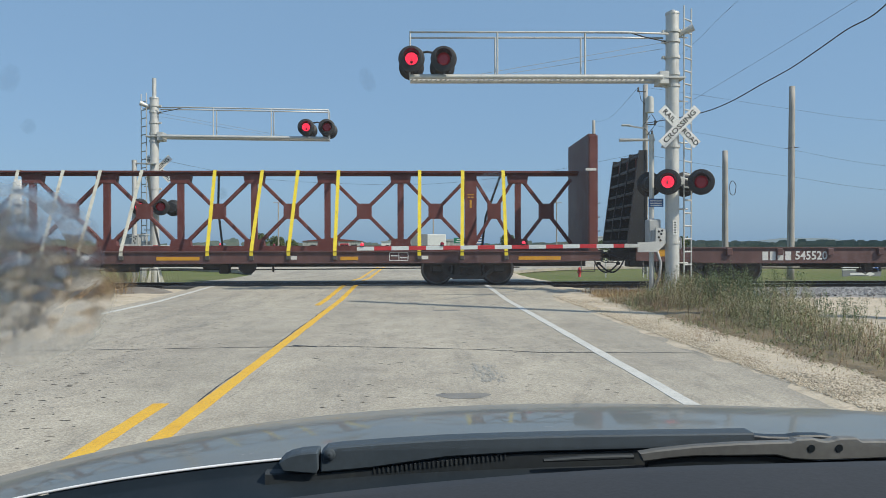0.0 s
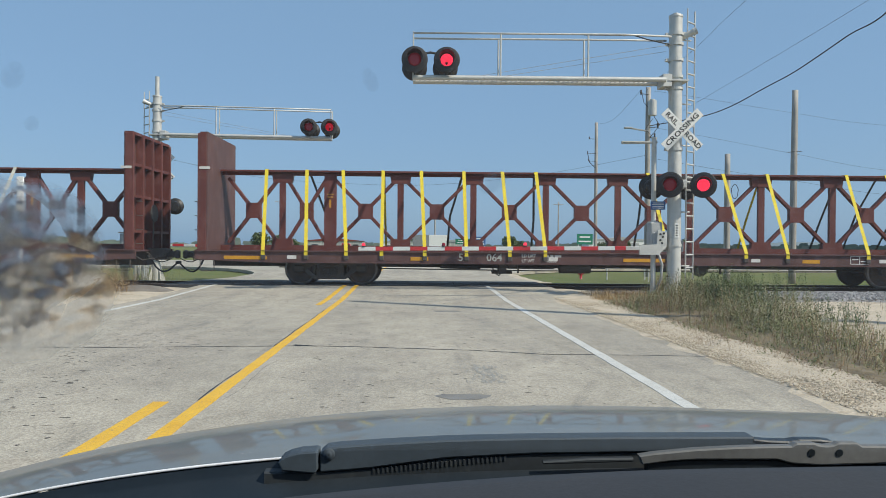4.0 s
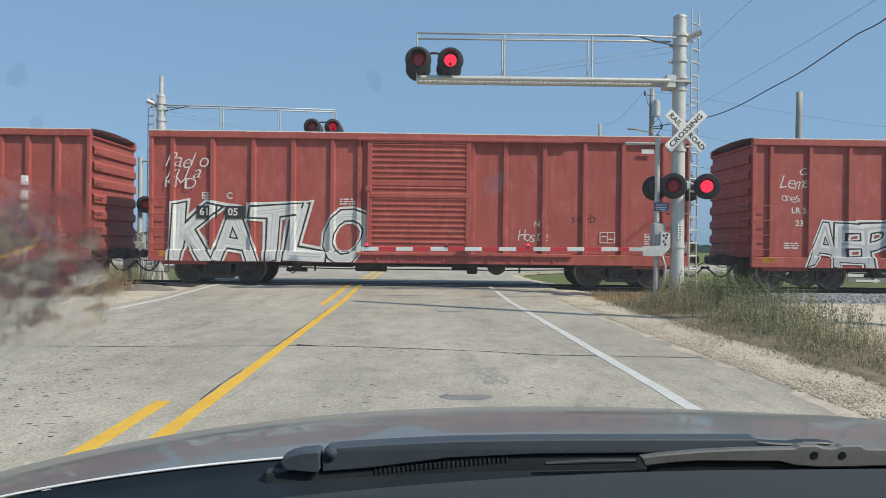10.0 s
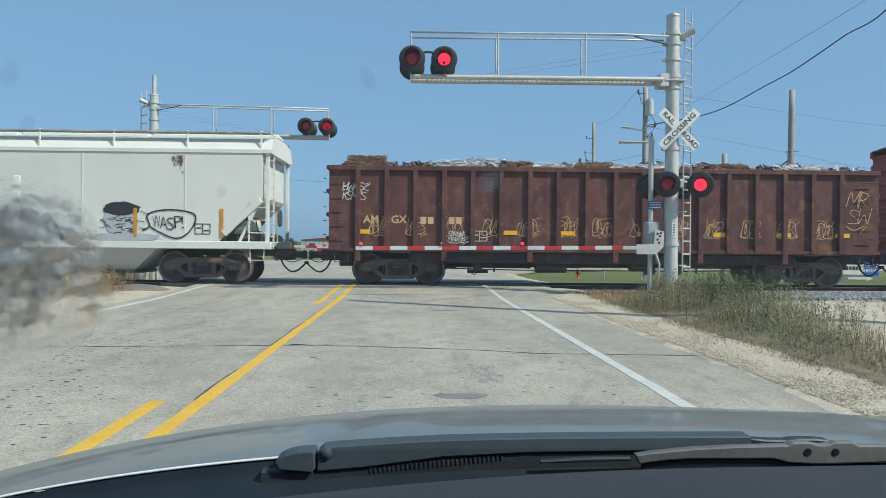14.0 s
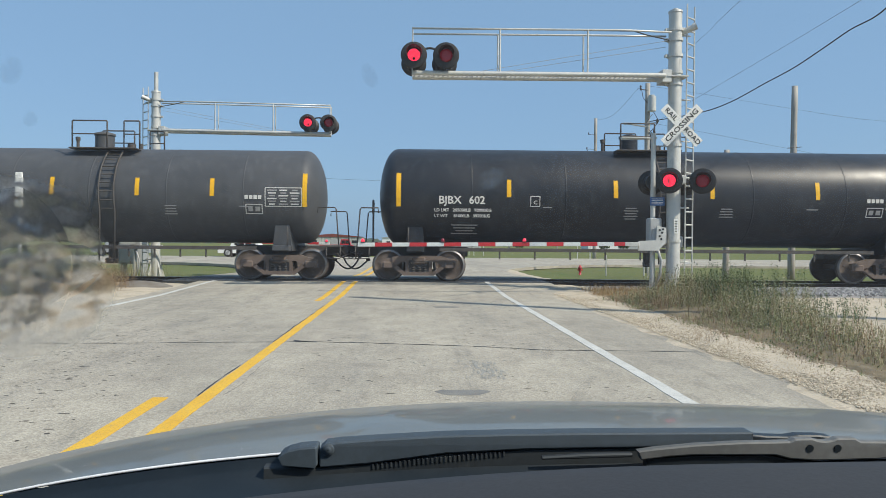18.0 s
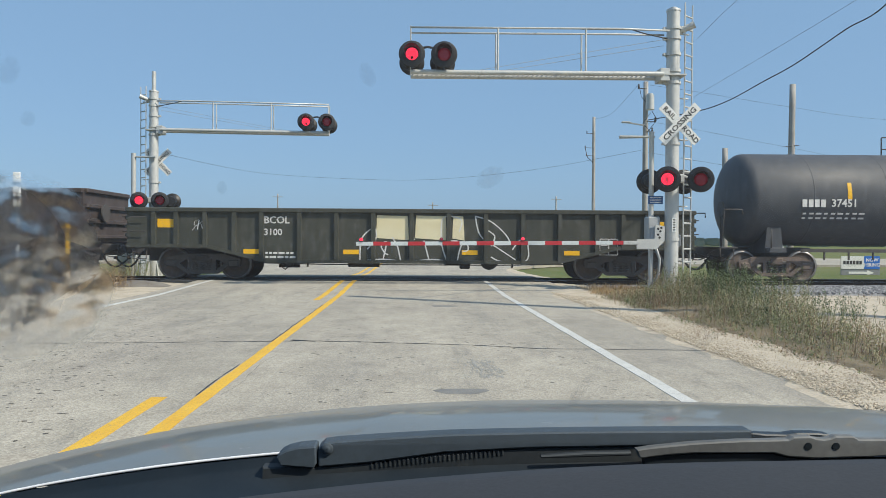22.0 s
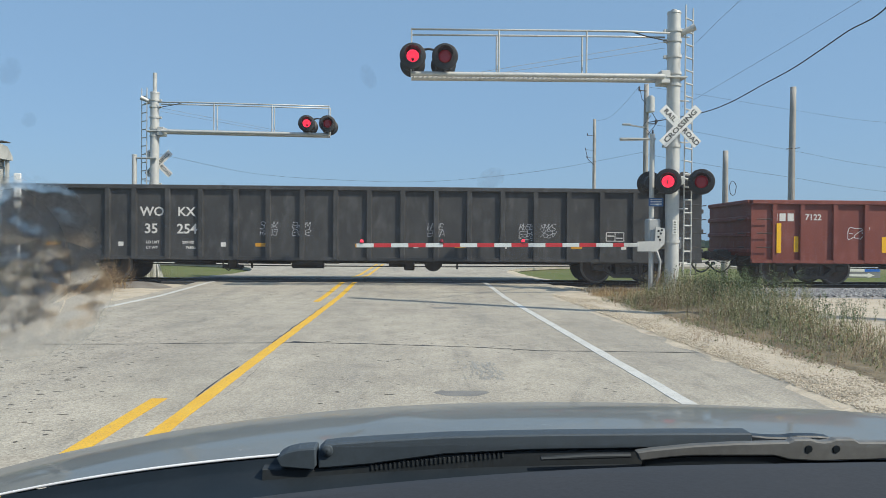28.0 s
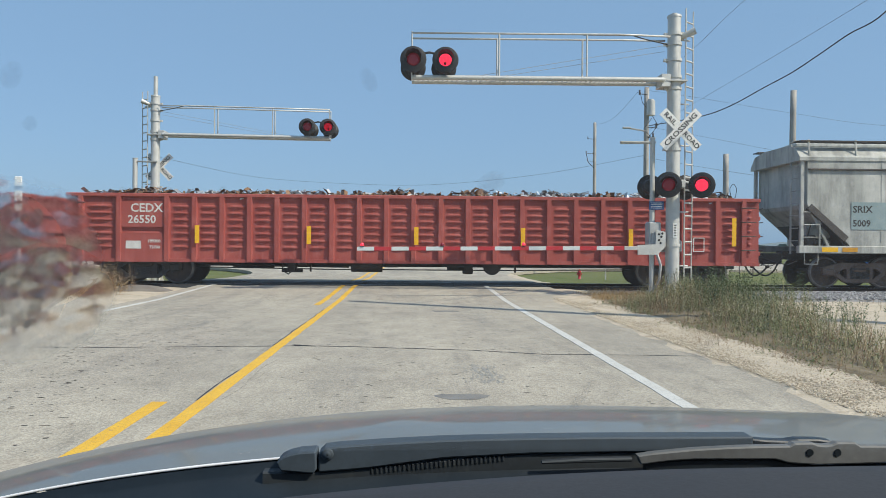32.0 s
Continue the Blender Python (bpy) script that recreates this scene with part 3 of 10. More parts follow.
for k, (x, y, w, d) in enumerate(((0.42, 5.72, 0.42, 0.26), (0.62, 13.3, 0.5, 0.35), (-4.4, 5.1, 0.22, 0.1))):
    bm = bmesh.new()
    put(bm, [(x + w / 2 * math.cos(a) * (1 + 0.2 * math.sin(3 * a + k)), y + d / 2 * math.sin(a) * (1 + 0.2 * math.cos(2 * a)), 0.002) for a in np.linspace(0, 6.28, 25)[:-1]], [tuple(range(24))])
    tagged(part("trim_stain", bm, M["patch"]), "dark oil stain on the road", "stain", kind="structure")
bm = bmesh.new()
skid_rng = random.Random(31)
for k in range(150):                            # short scuffs, denser towards the middle of the patch
    x, sy = 0.72 + skid_rng.gauss(0, 0.075), 6.25 + 0.95 * skid_rng.random()
    lg, sw = skid_rng.uniform(0.03, 0.16), skid_rng.uniform(0.003, 0.011)
    put(bm, [(x - sw, sy, 0.002 + 0.00001 * k), (x + sw, sy + 0.01, 0.002 + 0.00001 * k), (x + sw * 0.5, sy + lg, 0.002 + 0.00001 * k), (x - sw * 0.6, sy + lg, 0.002 + 0.00001 * k)], [(0, 1, 2, 3)])
tagged(part("trim_stain", bm, M["skid"]), "faint dark skid patch on the road", "stain", kind="structure")


def pits():
    """Dark pits and chips in the opposite lane."""
    rng = random.Random(12)
    bm = bmesh.new()
    for _ in range(2600):
        x = rng.choice((rng.uniform(-5.9, -2.2), rng.uniform(-5.6, -2.4), rng.uniform(-5.2, -2.8), rng.uniform(-1.2, 1.9)))
        y = rng.uniform(3.0, 17)
        w, d = rng.uniform(0.006, 0.026) * rng.choice((1, 1, 1, 1.8)), rng.uniform(0.004, 0.017)
        n = 7
        put(bm, [(x + w * math.cos(6.28 * k / n) * rng.uniform(0.6, 1.2), y + d * math.sin(6.28 * k / n) * rng.uniform(0.6, 1.2), swell(y) + 0.0015) for k in range(n)], [tuple(range(n))])
    return tagged(part("road_pits", bm, M["pit"]), "small dark pits and chips in the road", "road", kind="stuff")


pits()

# asphalt lump at the road's edge
bm = bmesh.new()
rows = []
for j in range(9):
    v = j / 8
    rows.append([(-7.0 + (u - 0.5) * 1.7 * math.sin(max(0.05, v) * 3.14) ** 0.4, 18.5 + (v - 0.5) * 1.3, 0.02 + 0.16 * math.sin(u * 3.14) * math.sin(v * 3.14) * (1 + 0.4 * noise.noise(Vector((u * 4, v * 4, 2))))) for u in [i / 12 for i in range(13)]])
loft(bm, rows, smooth=True)
tagged(part("asphalt_lump", bm, M["dirt_mound"]), "low weathered grey-brown asphalt lump by the road edge", "mound")

# ---- crossing signals ----
LAMP_SHUTTERS = []


def lamp_unit(parent, at, aim=0.0, first=True, back=False, r=0.305, bowl="lamp_on"):
    """A flashing-light unit: background disc, hood, steadily glowing bowl and an added dark red shutter plate, named
    lens, which swings edge-on to imitate the flashing. It faces -y turned by aim degrees about z; first: lit in the
    first half of each cycle."""
    m = Matrix.Translation(at) @ pose(0, 0, 0, 0, 0, aim) @ pose(0, 0, 0, 90)
    bm = bmesh.new()
    if back:
        lathe(bm, [(0.001, -0.02), (r, -0.02), (r, 0.0), (r - 0.012, 0.006), (0.165, 0.006), (0.001, 0.006)], m, 32)
    else:
        lathe(bm, [(0.146, -0.02), (r, -0.02), (r, 0.0), (r - 0.012, 0.006), (0.165, 0.006), (0.146, 0.004), (0.146, -0.02)], m, 32)
    lathe(bm, [(0.17, -0.26), (0.19, -0.20), (0.19, -0.02)], m, 20)
    lathe(bm, [(0.001, -0.26), (0.17, -0.26)], m, 20)
    unit = part("signal_head", bm, M["black"], parent, "black round signal background with a housing")
    bm = bmesh.new()                       # hood: open below
    rows = []
    for h, q, span in ((0.0, 0.17, 2.5), (0.12, 0.178, 2.2), (0.26, 0.185, 1.5)):
        rows.append([m @ Vector((q * math.sin(a), q * math.cos(a), h)) for a in np.linspace(-span, span, 17)])
    loft(bm, rows, smooth=True)
    part("hood", bm, M["black"], unit)
    bm = bmesh.new()
    if back:
        lathe(bm, [(0.138, 0.012), (0.12, 0.032), (0.075, 0.046), (0.001, 0.052)], m, 24)
        part("lens", bm, M["lens_grey"], unit, "grey rear cover")
        return unit
    lathe(bm, [(0.145, -0.004), (0.142, -0.05), (0.115, -0.11), (0.06, -0.145), (0.001, -0.152)], m, 28)
    part("lamp_bowl", bm, M[bowl], unit, "glowing red lamp bowl")
    # an added shutter: the bowl behind it never goes dark
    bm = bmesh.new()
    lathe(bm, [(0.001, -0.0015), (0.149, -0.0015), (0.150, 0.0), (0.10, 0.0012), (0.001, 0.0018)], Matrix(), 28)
    plate = part("lens", bm, M["lamp_dim"], unit, "added dark red shutter plate that imitates the flashing")
    LAMP_SHUTTERS.append((plate, m @ Matrix.Translation((0, 0, 0.010)), first))
    return unit


def crossbuck(parent, at, s=1.22):
    base = Matrix.Translation(at)
    for ang, front, words in ((-45, 0.0, (("RAIL", -0.36), ("ROAD", 0.36))), (45, -0.012, (("CROSSING", 0.0),))):
        m = base @ Matrix.Translation((0, front, 0)) @ Matrix.Rotation(radians(-ang), 4, "Y")
        bm = bmesh.new()
        box(bm, (0, 0, 0), (s, 0.006, 0.229), m, bevel=0.002)
        blade = part("crossbuck_blade", bm, M["white"], parent, "white reflective crossbuck board with black letters")
        for w, x in words:
            letters(w, 0.172, blade, M["black"], m @ Matrix.Translation((x, -0.006, 0)) @ UP_FACE, 0.003, squeeze=1.28 if len(w) > 5 else 1.05)
    return


def ladder(bm, a, b, axis, w=0.36, rung=0.3, r=0.021):
    a, b = Vector(a), Vector(b)
    o = Vector(axis).normalized() * w / 2
    for s in (-1, 1):
        box_between(bm, a + o * s, b + o * s, 0.05, 0.02)
    n = int((b - a).length / rung)
    for k in range(1, n):
        p = a.lerp(b, k / n)
        rod(bm, p - o, p + o, r, 6)


def box_between(bm, a, b, w, h, mat=0):
    a, b = Vector(a), Vector(b)
    d = b - a
    m = Matrix.Translation((a + b) / 2) @ d.to_track_quat("X", "Z").to_matrix().to_4x4()
    box(bm, (0, 0, 0), (d.length, w, h), m, mat, bevel=min(w, h) * 0.12)


def cantilever(x, y, z0, top, arm_dir, arm_len, label, pole_r=0.165, aims=(0, -2), spike=False):
    """A signal mast with a walkway arm over the road. arm_dir is -1 or 1 along x."""
    t = thing("cantilever_signal", label, "railway signal", "crossing signals", pose(x, y, z0))
    H = top - z0
    A, U = 5.22 - z0, 6.24 - z0
    bm = bmesh.new()
    rod(bm, (0, 0, 0), (0, 0, H - 0.12), pole_r, 24, pole_r * 0.94)
    rod(bm, (0, 0, H - 0.12), (0, 0, H - 0.05), pole_r * 0.94, 24, pole_r * 0.94)
    rod(bm, (0, 0, H - 0.05), (0, 0, H), pole_r * 1.02, 24, pole_r * 0.98)
    if spike:
        rod(bm, (0, 0, H), (0, 0, H + 0.7), 0.075, 14)
    part("mast", bm, M["galv"], t, "stout galvanised steel mast", smooth=False)
    for h in (A + 0.12, A - 0.16, U + 0.12, U - 0.12, U - 0.5, 3.5, 1.2):
        bm = bmesh.new()
        lathe(bm, [(pole_r, -0.035), (pole_r + 0.018, -0.035), (pole_r + 0.018, 0.035), (pole_r, 0.035)], pose(0, 0, h), 24, smooth=False)
        box(bm, (arm_dir * (pole_r + 0.04), 0, h), (0.09, 0.10, 0.06))
        part("clamp_band", bm, M["galv"], t)
    bm = bmesh.new()
    box(bm, (arm_dir * (pole_r + 0.10), 0, A), (0.22, 0.42, 0.30), bevel=0.01)
    box(bm, (arm_dir * 0.0, 0, A), (0.50, 0.46, 0.03))
    part("arm_bracket", bm, M["galv"], t)
    L = arm_len * arm_dir
    a0 = arm_dir * (pole_r + 0.15)
    bm = bmesh.new()
    for dy in (-0.22, 0.22):
        rod(bm, (a0, dy, A), (L, dy, A - 0.05), 0.055, 12)
    part("lower_arm", bm, M["galv"], t, "twin lower arm tubes")
    bm = bmesh.new()
    n = 52
    for k in range(n):
        f = (k + 0.5) / n
        box(bm, (a0 + (L - a0) * f, 0, A + 0.03 - 0.05 * f), (0.02, 0.42, 0.035))
    box_between(bm, (a0, -0.2, A + 0.02), (L, -0.2, A - 0.03), 0.012, 0.09)
    box_between(bm, (a0, 0.2, A + 0.02), (L, 0.2, A - 0.03), 0.012, 0.09)
    part("walkway", bm, M["grey_steel"], t, "open grating walkway")
    for dy in (-0.22, 0.22):
        bm = bmesh.new()
        pipe(bm, [(arm_dir * pole_r, dy * 0.8, U + 0.02), (arm_dir * 1.3, dy, U + 0.03), (L * 0.6, dy, U + 0.0), (L, dy, U - 0.03)], 0.024, 8)
        part("handrail", bm, M["galv"], t)
    for f in (0.0, 0.345, 0.675, 1.0):
        if f == 0:
            continue
        for dy in (-0.22, 0.22):
            bm = bmesh.new()
            px = L * f
            rod(bm, (px, dy, A - 0.02), (px, dy, U - 0.0), 0.022 if f < 1 else 0.018, 8)
            part("railing_post", bm, M["galv"], t)
    bm = bmesh.new()
    rod(bm, (arm_dir * 0.2, -0.1, U - 0.16), (L * 0.74, -0.12, A + 0.05), 0.005, 5)
    rod(bm, (arm_dir * 0.2, 0.1, U - 0.26), (L * 0.70, 0.12, A + 0.05), 0.005, 5)
    part("stay_cable", bm, M["grey_steel"], t)
    bm = bmesh.new()
    pipe(bm, [(L * 0.36, -0.2, U + 0.01), (L * 0.17, -0.2, U + 0.02), (L * 0.12, -0.18, U - 0.06), (L * 0.06, -0.16, U - 0.13), (arm_dir * 0.2, -0.14, U - 0.16)], 0.014, 6)
    part("feed_cable", bm, M["cable"], t, "black cable tied along the handrail")
    bm = bmesh.new()
    rod(bm, (arm_dir * -0.05, 0.1, U + 0.02), (-arm_dir * 0.47, -0.12, U + 0.20), 0.075, 14)
    rod(bm, (-arm_dir * 0.40, -0.09, U + 0.17), (-arm_dir * 0.47, -0.12, U + 0.20), 0.085, 14)
    part("rail_anchor", bm, M["galv"], t, "round tube that anchors the handrails")
    bm = bmesh.new()
    lathe(bm, [(0.001, 0.05), (0.07, 0.05), (0.075, 0.0), (0.12, -0.01)], pose(0, 0, H), 16, smooth=False)
    part("mast_cap", bm, M["galv"], t)
    # lamps at the arm's end, before and behind
    ends = (L * 0.995, L * 0.877) if arm_dir < 0 else (L * 0.877, L * 0.995)
    for k, px in enumerate(ends):
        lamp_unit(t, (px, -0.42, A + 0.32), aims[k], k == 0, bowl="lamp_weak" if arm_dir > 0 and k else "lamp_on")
        lamp_unit(t, (px, 0.42, A + 0.32), 180, back=True)
    bm = bmesh.new()
    pipe(bm, [(ends[0], -0.28, A + 0.45), ((ends[0] + ends[1]) / 2, -0.25, A + 0.53), (ends[1], -0.28, A + 0.45)], 0.028, 8)
    part("lamp_bracket", bm, M["black"], t)
    for px in ends:
        for sy in (-1, 1):
            bm = bmesh.new()
            rod(bm, (px, sy * 0.2, A), (px, sy * 0.28, A + 0.3), 0.03, 8)
            part("lamp_post", bm, M["black"], t)
    # ladder and its brackets
    lx = -arm_dir * 0.40
    bm = bmesh.new()
    ladder(bm, (lx, 0.06, 0.35), (lx, 0.06, H + 0.16), (-arm_dir * 0.62, 0.5, 0), 0.34)
    part("ladder", bm, M["galv"], t, "galvanised climbing ladder")
    for h in (0.7, 2.0, 3.6, 4.6, U, H - 0.4):
        bm = bmesh.new()
        rod(bm, (0, 0, h), (lx, 0.06, h), 0.018, 6)
        part("ladder_bracket", bm, M["galv"], t)
    return t, A


# near structure
near, A = cantilever(6.27, 16.75, 0.10, 6.82, -1, 6.30, "galvanised cantilever mast with red flashing lights over the lane")
crossbuck(near, (0.10, -0.20, 3.95))
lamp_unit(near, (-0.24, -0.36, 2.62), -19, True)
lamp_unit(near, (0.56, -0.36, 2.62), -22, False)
lamp_unit(near, (-0.44, 0.36, 2.62), 172, back=True)
lamp_unit(near, (0.42, 0.36, 2.62), 180, back=True)
bm = bmesh.new()
pipe(bm, [(-0.24, -0.12, 2.62), (-0.2, -0.05, 2.70), (0.3, -0.05, 2.72), (0.56, -0.12, 2.62)], 0.03, 8)
box(bm, (0, -0.05, 2.66), (0.46, 0.34, 0.20), bevel=0.02)
for px in (-0.24, 0.56):
    rod(bm, (px, -0.14, 2.62), (px, 0.2, 2.66), 0.03, 8)
part("lamp_bracket", bm, M["galv"], near)
bm = bmesh.new()
box(bm, (0.0, -0.172, 1.55), (0.10, 0.004, 0.34))
tag_plate = part("tag_plate", bm, M["white"], near, "small white tag with dark marks")
for k in range(5):
    bm = bmesh.new()
    box(bm, (0.0, -0.176, 1.43 + 0.06 * k), (0.05, 0.003, 0.025))
    part("mark", bm, M["black"], tag_plate)
for a in (0.4, 2.2, 4.0, 5.6):
    for owner in (near, ):
        bm = bmesh.new()
        prism(bm, [(0.15, 0.0), (0.30, 0.0), (0.17, 0.32)], -0.012, 0.012, m=Matrix.Rotation(a, 4, "Z"))
        part("base_gusset", bm, M["galv"], owner)

# far structure
far, A2 = cantilever(-9.40, 26.3, -0.18, 6.66, 1, 6.35, "galvanised cantilever mast beyond the track with red flashing lights", aims=(8, 10), spike=True)
crossbuck(far, (0.07, 0.22, 4.26))
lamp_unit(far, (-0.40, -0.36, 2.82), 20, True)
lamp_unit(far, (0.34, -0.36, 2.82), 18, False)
lamp_unit(far, (0.56, 0.36, 2.82), 184, back=True)
for a in (0.4, 2.2, 4.0, 5.6):
    bm = bmesh.new()
    prism(bm, [(0.15, 0.0), (0.34, 0.0), (0.17, 0.62)], -0.012, 0.012, m=Matrix.Rotation(a, 4, "Z"))
    part("base_gusset", bm, M["galv"], far)
bm = bmesh.new()
pipe(bm, [(-0.40, -0.12, 2.82), (0.34, -0.12, 2.82)], 0.03, 8)
box(bm, (0, -0.05, 2.84), (0.46, 0.30, 0.20), bevel=0.02)
part("lamp_bracket", bm, M["galv"], far)


def gate(x, y, z0, length, direction, label, arm_z=1.075, sag=0.06, post_h=3.75, post_r=0.06):
    """A lowered crossing gate: post, gear box, counterweight arm, striped arm, red lamps."""
    t = thing("crossing_gate", label, "crossing gate", "crossing gates", pose(x, y, z0))
    d = direction
    bm = bmesh.new()
    rod(bm, (0, 0, 0), (0, 0, post_h), post_r, 16)
    rod(bm, (0, 0, post_h), (0, 0, post_h + 0.03), post_r * 1.1, 16)
    part("post", bm, M["galv"], t)
    bm = bmesh.new()
    box_between(bm, (-0.08 * d, 0, post_h - 0.09), (0.80 * d, -0.02, post_h - 0.12), 0.05, 0.05)
    box(bm, (0.45 * d, -0.03, post_h - 0.09), (0.7, 0.10, 0.03))
    part("top_bracket", bm, M["galv"], t)
    bm = bmesh.new()
    box(bm, (0.02, -0.02, 1.42), (0.30, 0.30, 0.62), bevel=0.03)
    box(bm, (0.10, -0.19, 1.30), (0.34, 0.05, 0.36), bevel=0.02)
    part("gear_box", bm, M["grey_steel"], t, "grey gate mechanism box")
    bm = bmesh.new()
    prism(bm, [(-0.42, -0.13), (0.05, -0.13), (0.22, 0.05), (0.24, 0.42), (0.02, 0.46), (0.0, 0.12), (-0.42, 0.10)], -0.27, -0.22, m=pose(0, 0, arm_z))
    support = part("arm_support", bm, M["galv"], t, "cranked aluminium arm support with bolt holes")
    bm = bmesh.new()
    for px, pz in ((0.08, 0.22), (0.14, 0.30), (0.08, 0.36), (0.16, 0.38), (0.12, 0.15)):
        rod(bm, (px, -0.275, arm_z + pz), (px, -0.272, arm_z + pz), 0.028, 10)
    part("bolt_hole", bm, M["black"], support)
    bm = bmesh.new()
    box(bm, (0.55, 0.24, arm_z + 0.08), (0.55, 0.10, 0.30), bevel=0.03)
    part("counterweight", bm, M["grey_steel"], t)
    bm = bmesh.new()
    pipe(bm, [(0.05, -0.1, 1.1), (0.18, -0.12, 0.7), (0.16, -0.1, 0.35), (0.0, -0.05, 0.02)], 0.035, 8)
    part("conduit", bm, M["grey_steel"], t)
    arm = thing("arm", "", "")
    for key in ("label", "category"):
        if key in arm:
            del arm[key]
    arm.parent = t
    pos = lambda s: (d * (0.75 + s), -0.25, arm_z + 0.02 - sag * (s / length))
    cuts = [length, length - 0.40]
    while cuts[-1] > 0.45:
        cuts.append(cuts[-1] - 0.405)
    cuts.append(0.0)
    for k, (far_end, near_end) in enumerate(zip(cuts, cuts[1:])):
        bm = bmesh.new()
        box_between(bm, pos(near_end), pos(far_end), 0.045, 0.092)
        part("stripe", bm, M["retro_red"] if k % 2 == 1 else M["retro_white"], arm, "red reflective stripe" if k % 2 else "white reflective stripe")
    bm = bmesh.new()
    box_between(bm, (d * 0.4, -0.25, arm_z + 0.02), pos(0), 0.06, 0.09)
    part("arm_root", bm, M["galv"], arm)
    for s, on in ((length - 0.12, True), (length * 0.685, False), (length * 0.38, True)):
        p = Vector(pos(s)) + Vector((0, 0, 0.10))
        bm = bmesh.new()
        rod(bm, p - Vector((0, 0, 0.055)), p - Vector((0, 0, 0.03)), 0.05, 10)
        part("lamp_base", bm, M["black"], arm)
        bm = bmesh.new()
        lathe(bm, [(0.042, -0.03), (0.044, 0.005), (0.03, 0.035), (0.001, 0.043)], Matrix.Translation(p), 12)
        part("arm_lamp", bm, M["lamp_on"] if on else M["lamp_dim"], arm, "small red gate-arm lamp")
    return t


near_gate = gate(5.80, 16.85, 0.12, 6.33, -1, "lowered crossing gate with red and white striped arm")
bm = bmesh.new()
box(bm, (0.08, -0.08, 2.13), (0.36, 0.012, 0.20), bevel=0.004)
plate = part("notice_plate", bm, M["sign_blue"], near_gate, "small blue notice plate")
for k in range(4):
    bm = bmesh.new()
    box(bm, (0.08, -0.088, 2.07 + 0.04 * k), (0.28, 0.003, 0.014))
    part("text_bar", bm, M["white"], plate)
far_gate = gate(-10.05, 26.1, -0.18, 6.3, 1, "lowered crossing gate beyond the track with striped arm", arm_z=1.37, post_h=4.50, post_r=0.085)
bm = bmesh.new()

# relay cabinet behind the far gate
cab = thing("relay_cabinet", "grey steel relay cabinet on short legs by the far gate", "cabinet", m=pose(-10.6, 27.4, -0.18))
bm.free()
bm = bmesh.new()
box(bm, (0, 0, 1.15), (0.9, 0.6, 1.3), bevel=0.02)
box(bm, (0, 0, 1.84), (1.0, 0.7, 0.05), bevel=0.02)
part("body", bm, M["grey_steel"], cab)
bm = bmesh.new()
box(bm, (0, -0.31, 1.15), (0.78, 0.02, 1.15), bevel=0.006)
part("door", bm, M["galv"], cab)
for sx in (-0.38, 0.38):
    bm = bmesh.new()
    box(bm, (sx, 0, 0.25), (0.08, 0.5, 0.5))
    part("leg", bm, M["grey_steel"], cab)

# ---- the freight train ----
SPEED = 9.86
SPACING = SPEED / 9.80                              # the cars stand this much farther apart than first set out
CARS, WHEELSETS = [], []


def paint(name, a, b, rust=(0.10, 0.045, 0.02), amount=0.3, rough=0.6, streak=(7, 7, 0.7), grime=0.35, grain=0.2, relief=0.25):
    """Weathered car paint: two tones, rust blotches, vertical grime streaks, road dust low down is left to the noise."""
    m, n, l, p = nodes_of(name)
    tc = n.new("ShaderNodeTexCoord").outputs["Object"]
    broad = noise_tex(n, l, tc, 0.8, 5, 0.65)
    fine = noise_tex(n, l, tc, 28, 4, 0.6)
    col = mix(n, l, ramp(n, l, broad, [(0.3, (0, 0, 0)), (0.7, (1, 1, 1))]), a, b)
    s = noise_tex(n, l, tc, 0.9, 5, 0.62, streak)
    col = mix(n, l, ramp(n, l, s, [(0.45, (0, 0, 0)), (0.8, (grime,) * 3)]), col, tuple(0.45 * v for v in a))
    r = noise_tex(n, l, tc, 2.2, 8, 0.75)
    lo = 0.80 - 0.42 * amount
    col = mix(n, l, ramp(n, l, r, [(lo, (0, 0, 0)), (lo + 0.1, (1, 1, 1))]), col, rust)
    col = mix(n, l, grain, col, ramp(n, l, fine, [(0.3, (0.6, 0.6, 0.6)), (0.7, (1.3, 1.3, 1.3))]), "MULTIPLY")
    dust = noise_tex(n, l, tc, 4.5, 7, 0.72, (1.0, 1.0, 0.45))
    col = mix(n, l, ramp(n, l, dust, [(0.50, (0, 0, 0)), (0.72, (0.16 + 0.6 * grain,) * 3)]), col, tuple(min(0.8, 0.12 + 1.35 * v) for v in b))
    nick = noise_tex(n, l, tc, 11.0, 6, 0.8)
    col = mix(n, l, ramp(n, l, nick, [(0.66, (0, 0, 0)), (0.70, (0.5, 0.5, 0.5))]), col, tuple(0.35 * v + 0.02 for v in a))
    l.new(col, p.inputs["Base Color"])
    l.new(ramp(n, l, broad, [(0.2, (rough - 0.12,) * 3), (0.8, (rough + 0.15,) * 3)]), p.inputs["Roughness"])
    p.inputs["Specular IOR Level"].default_value = 0.35
    wob = noise_tex(n, l, tc, 1.6, 3, 0.5)
    bump(n, l, p, wob, relief, 0.03)
    return m


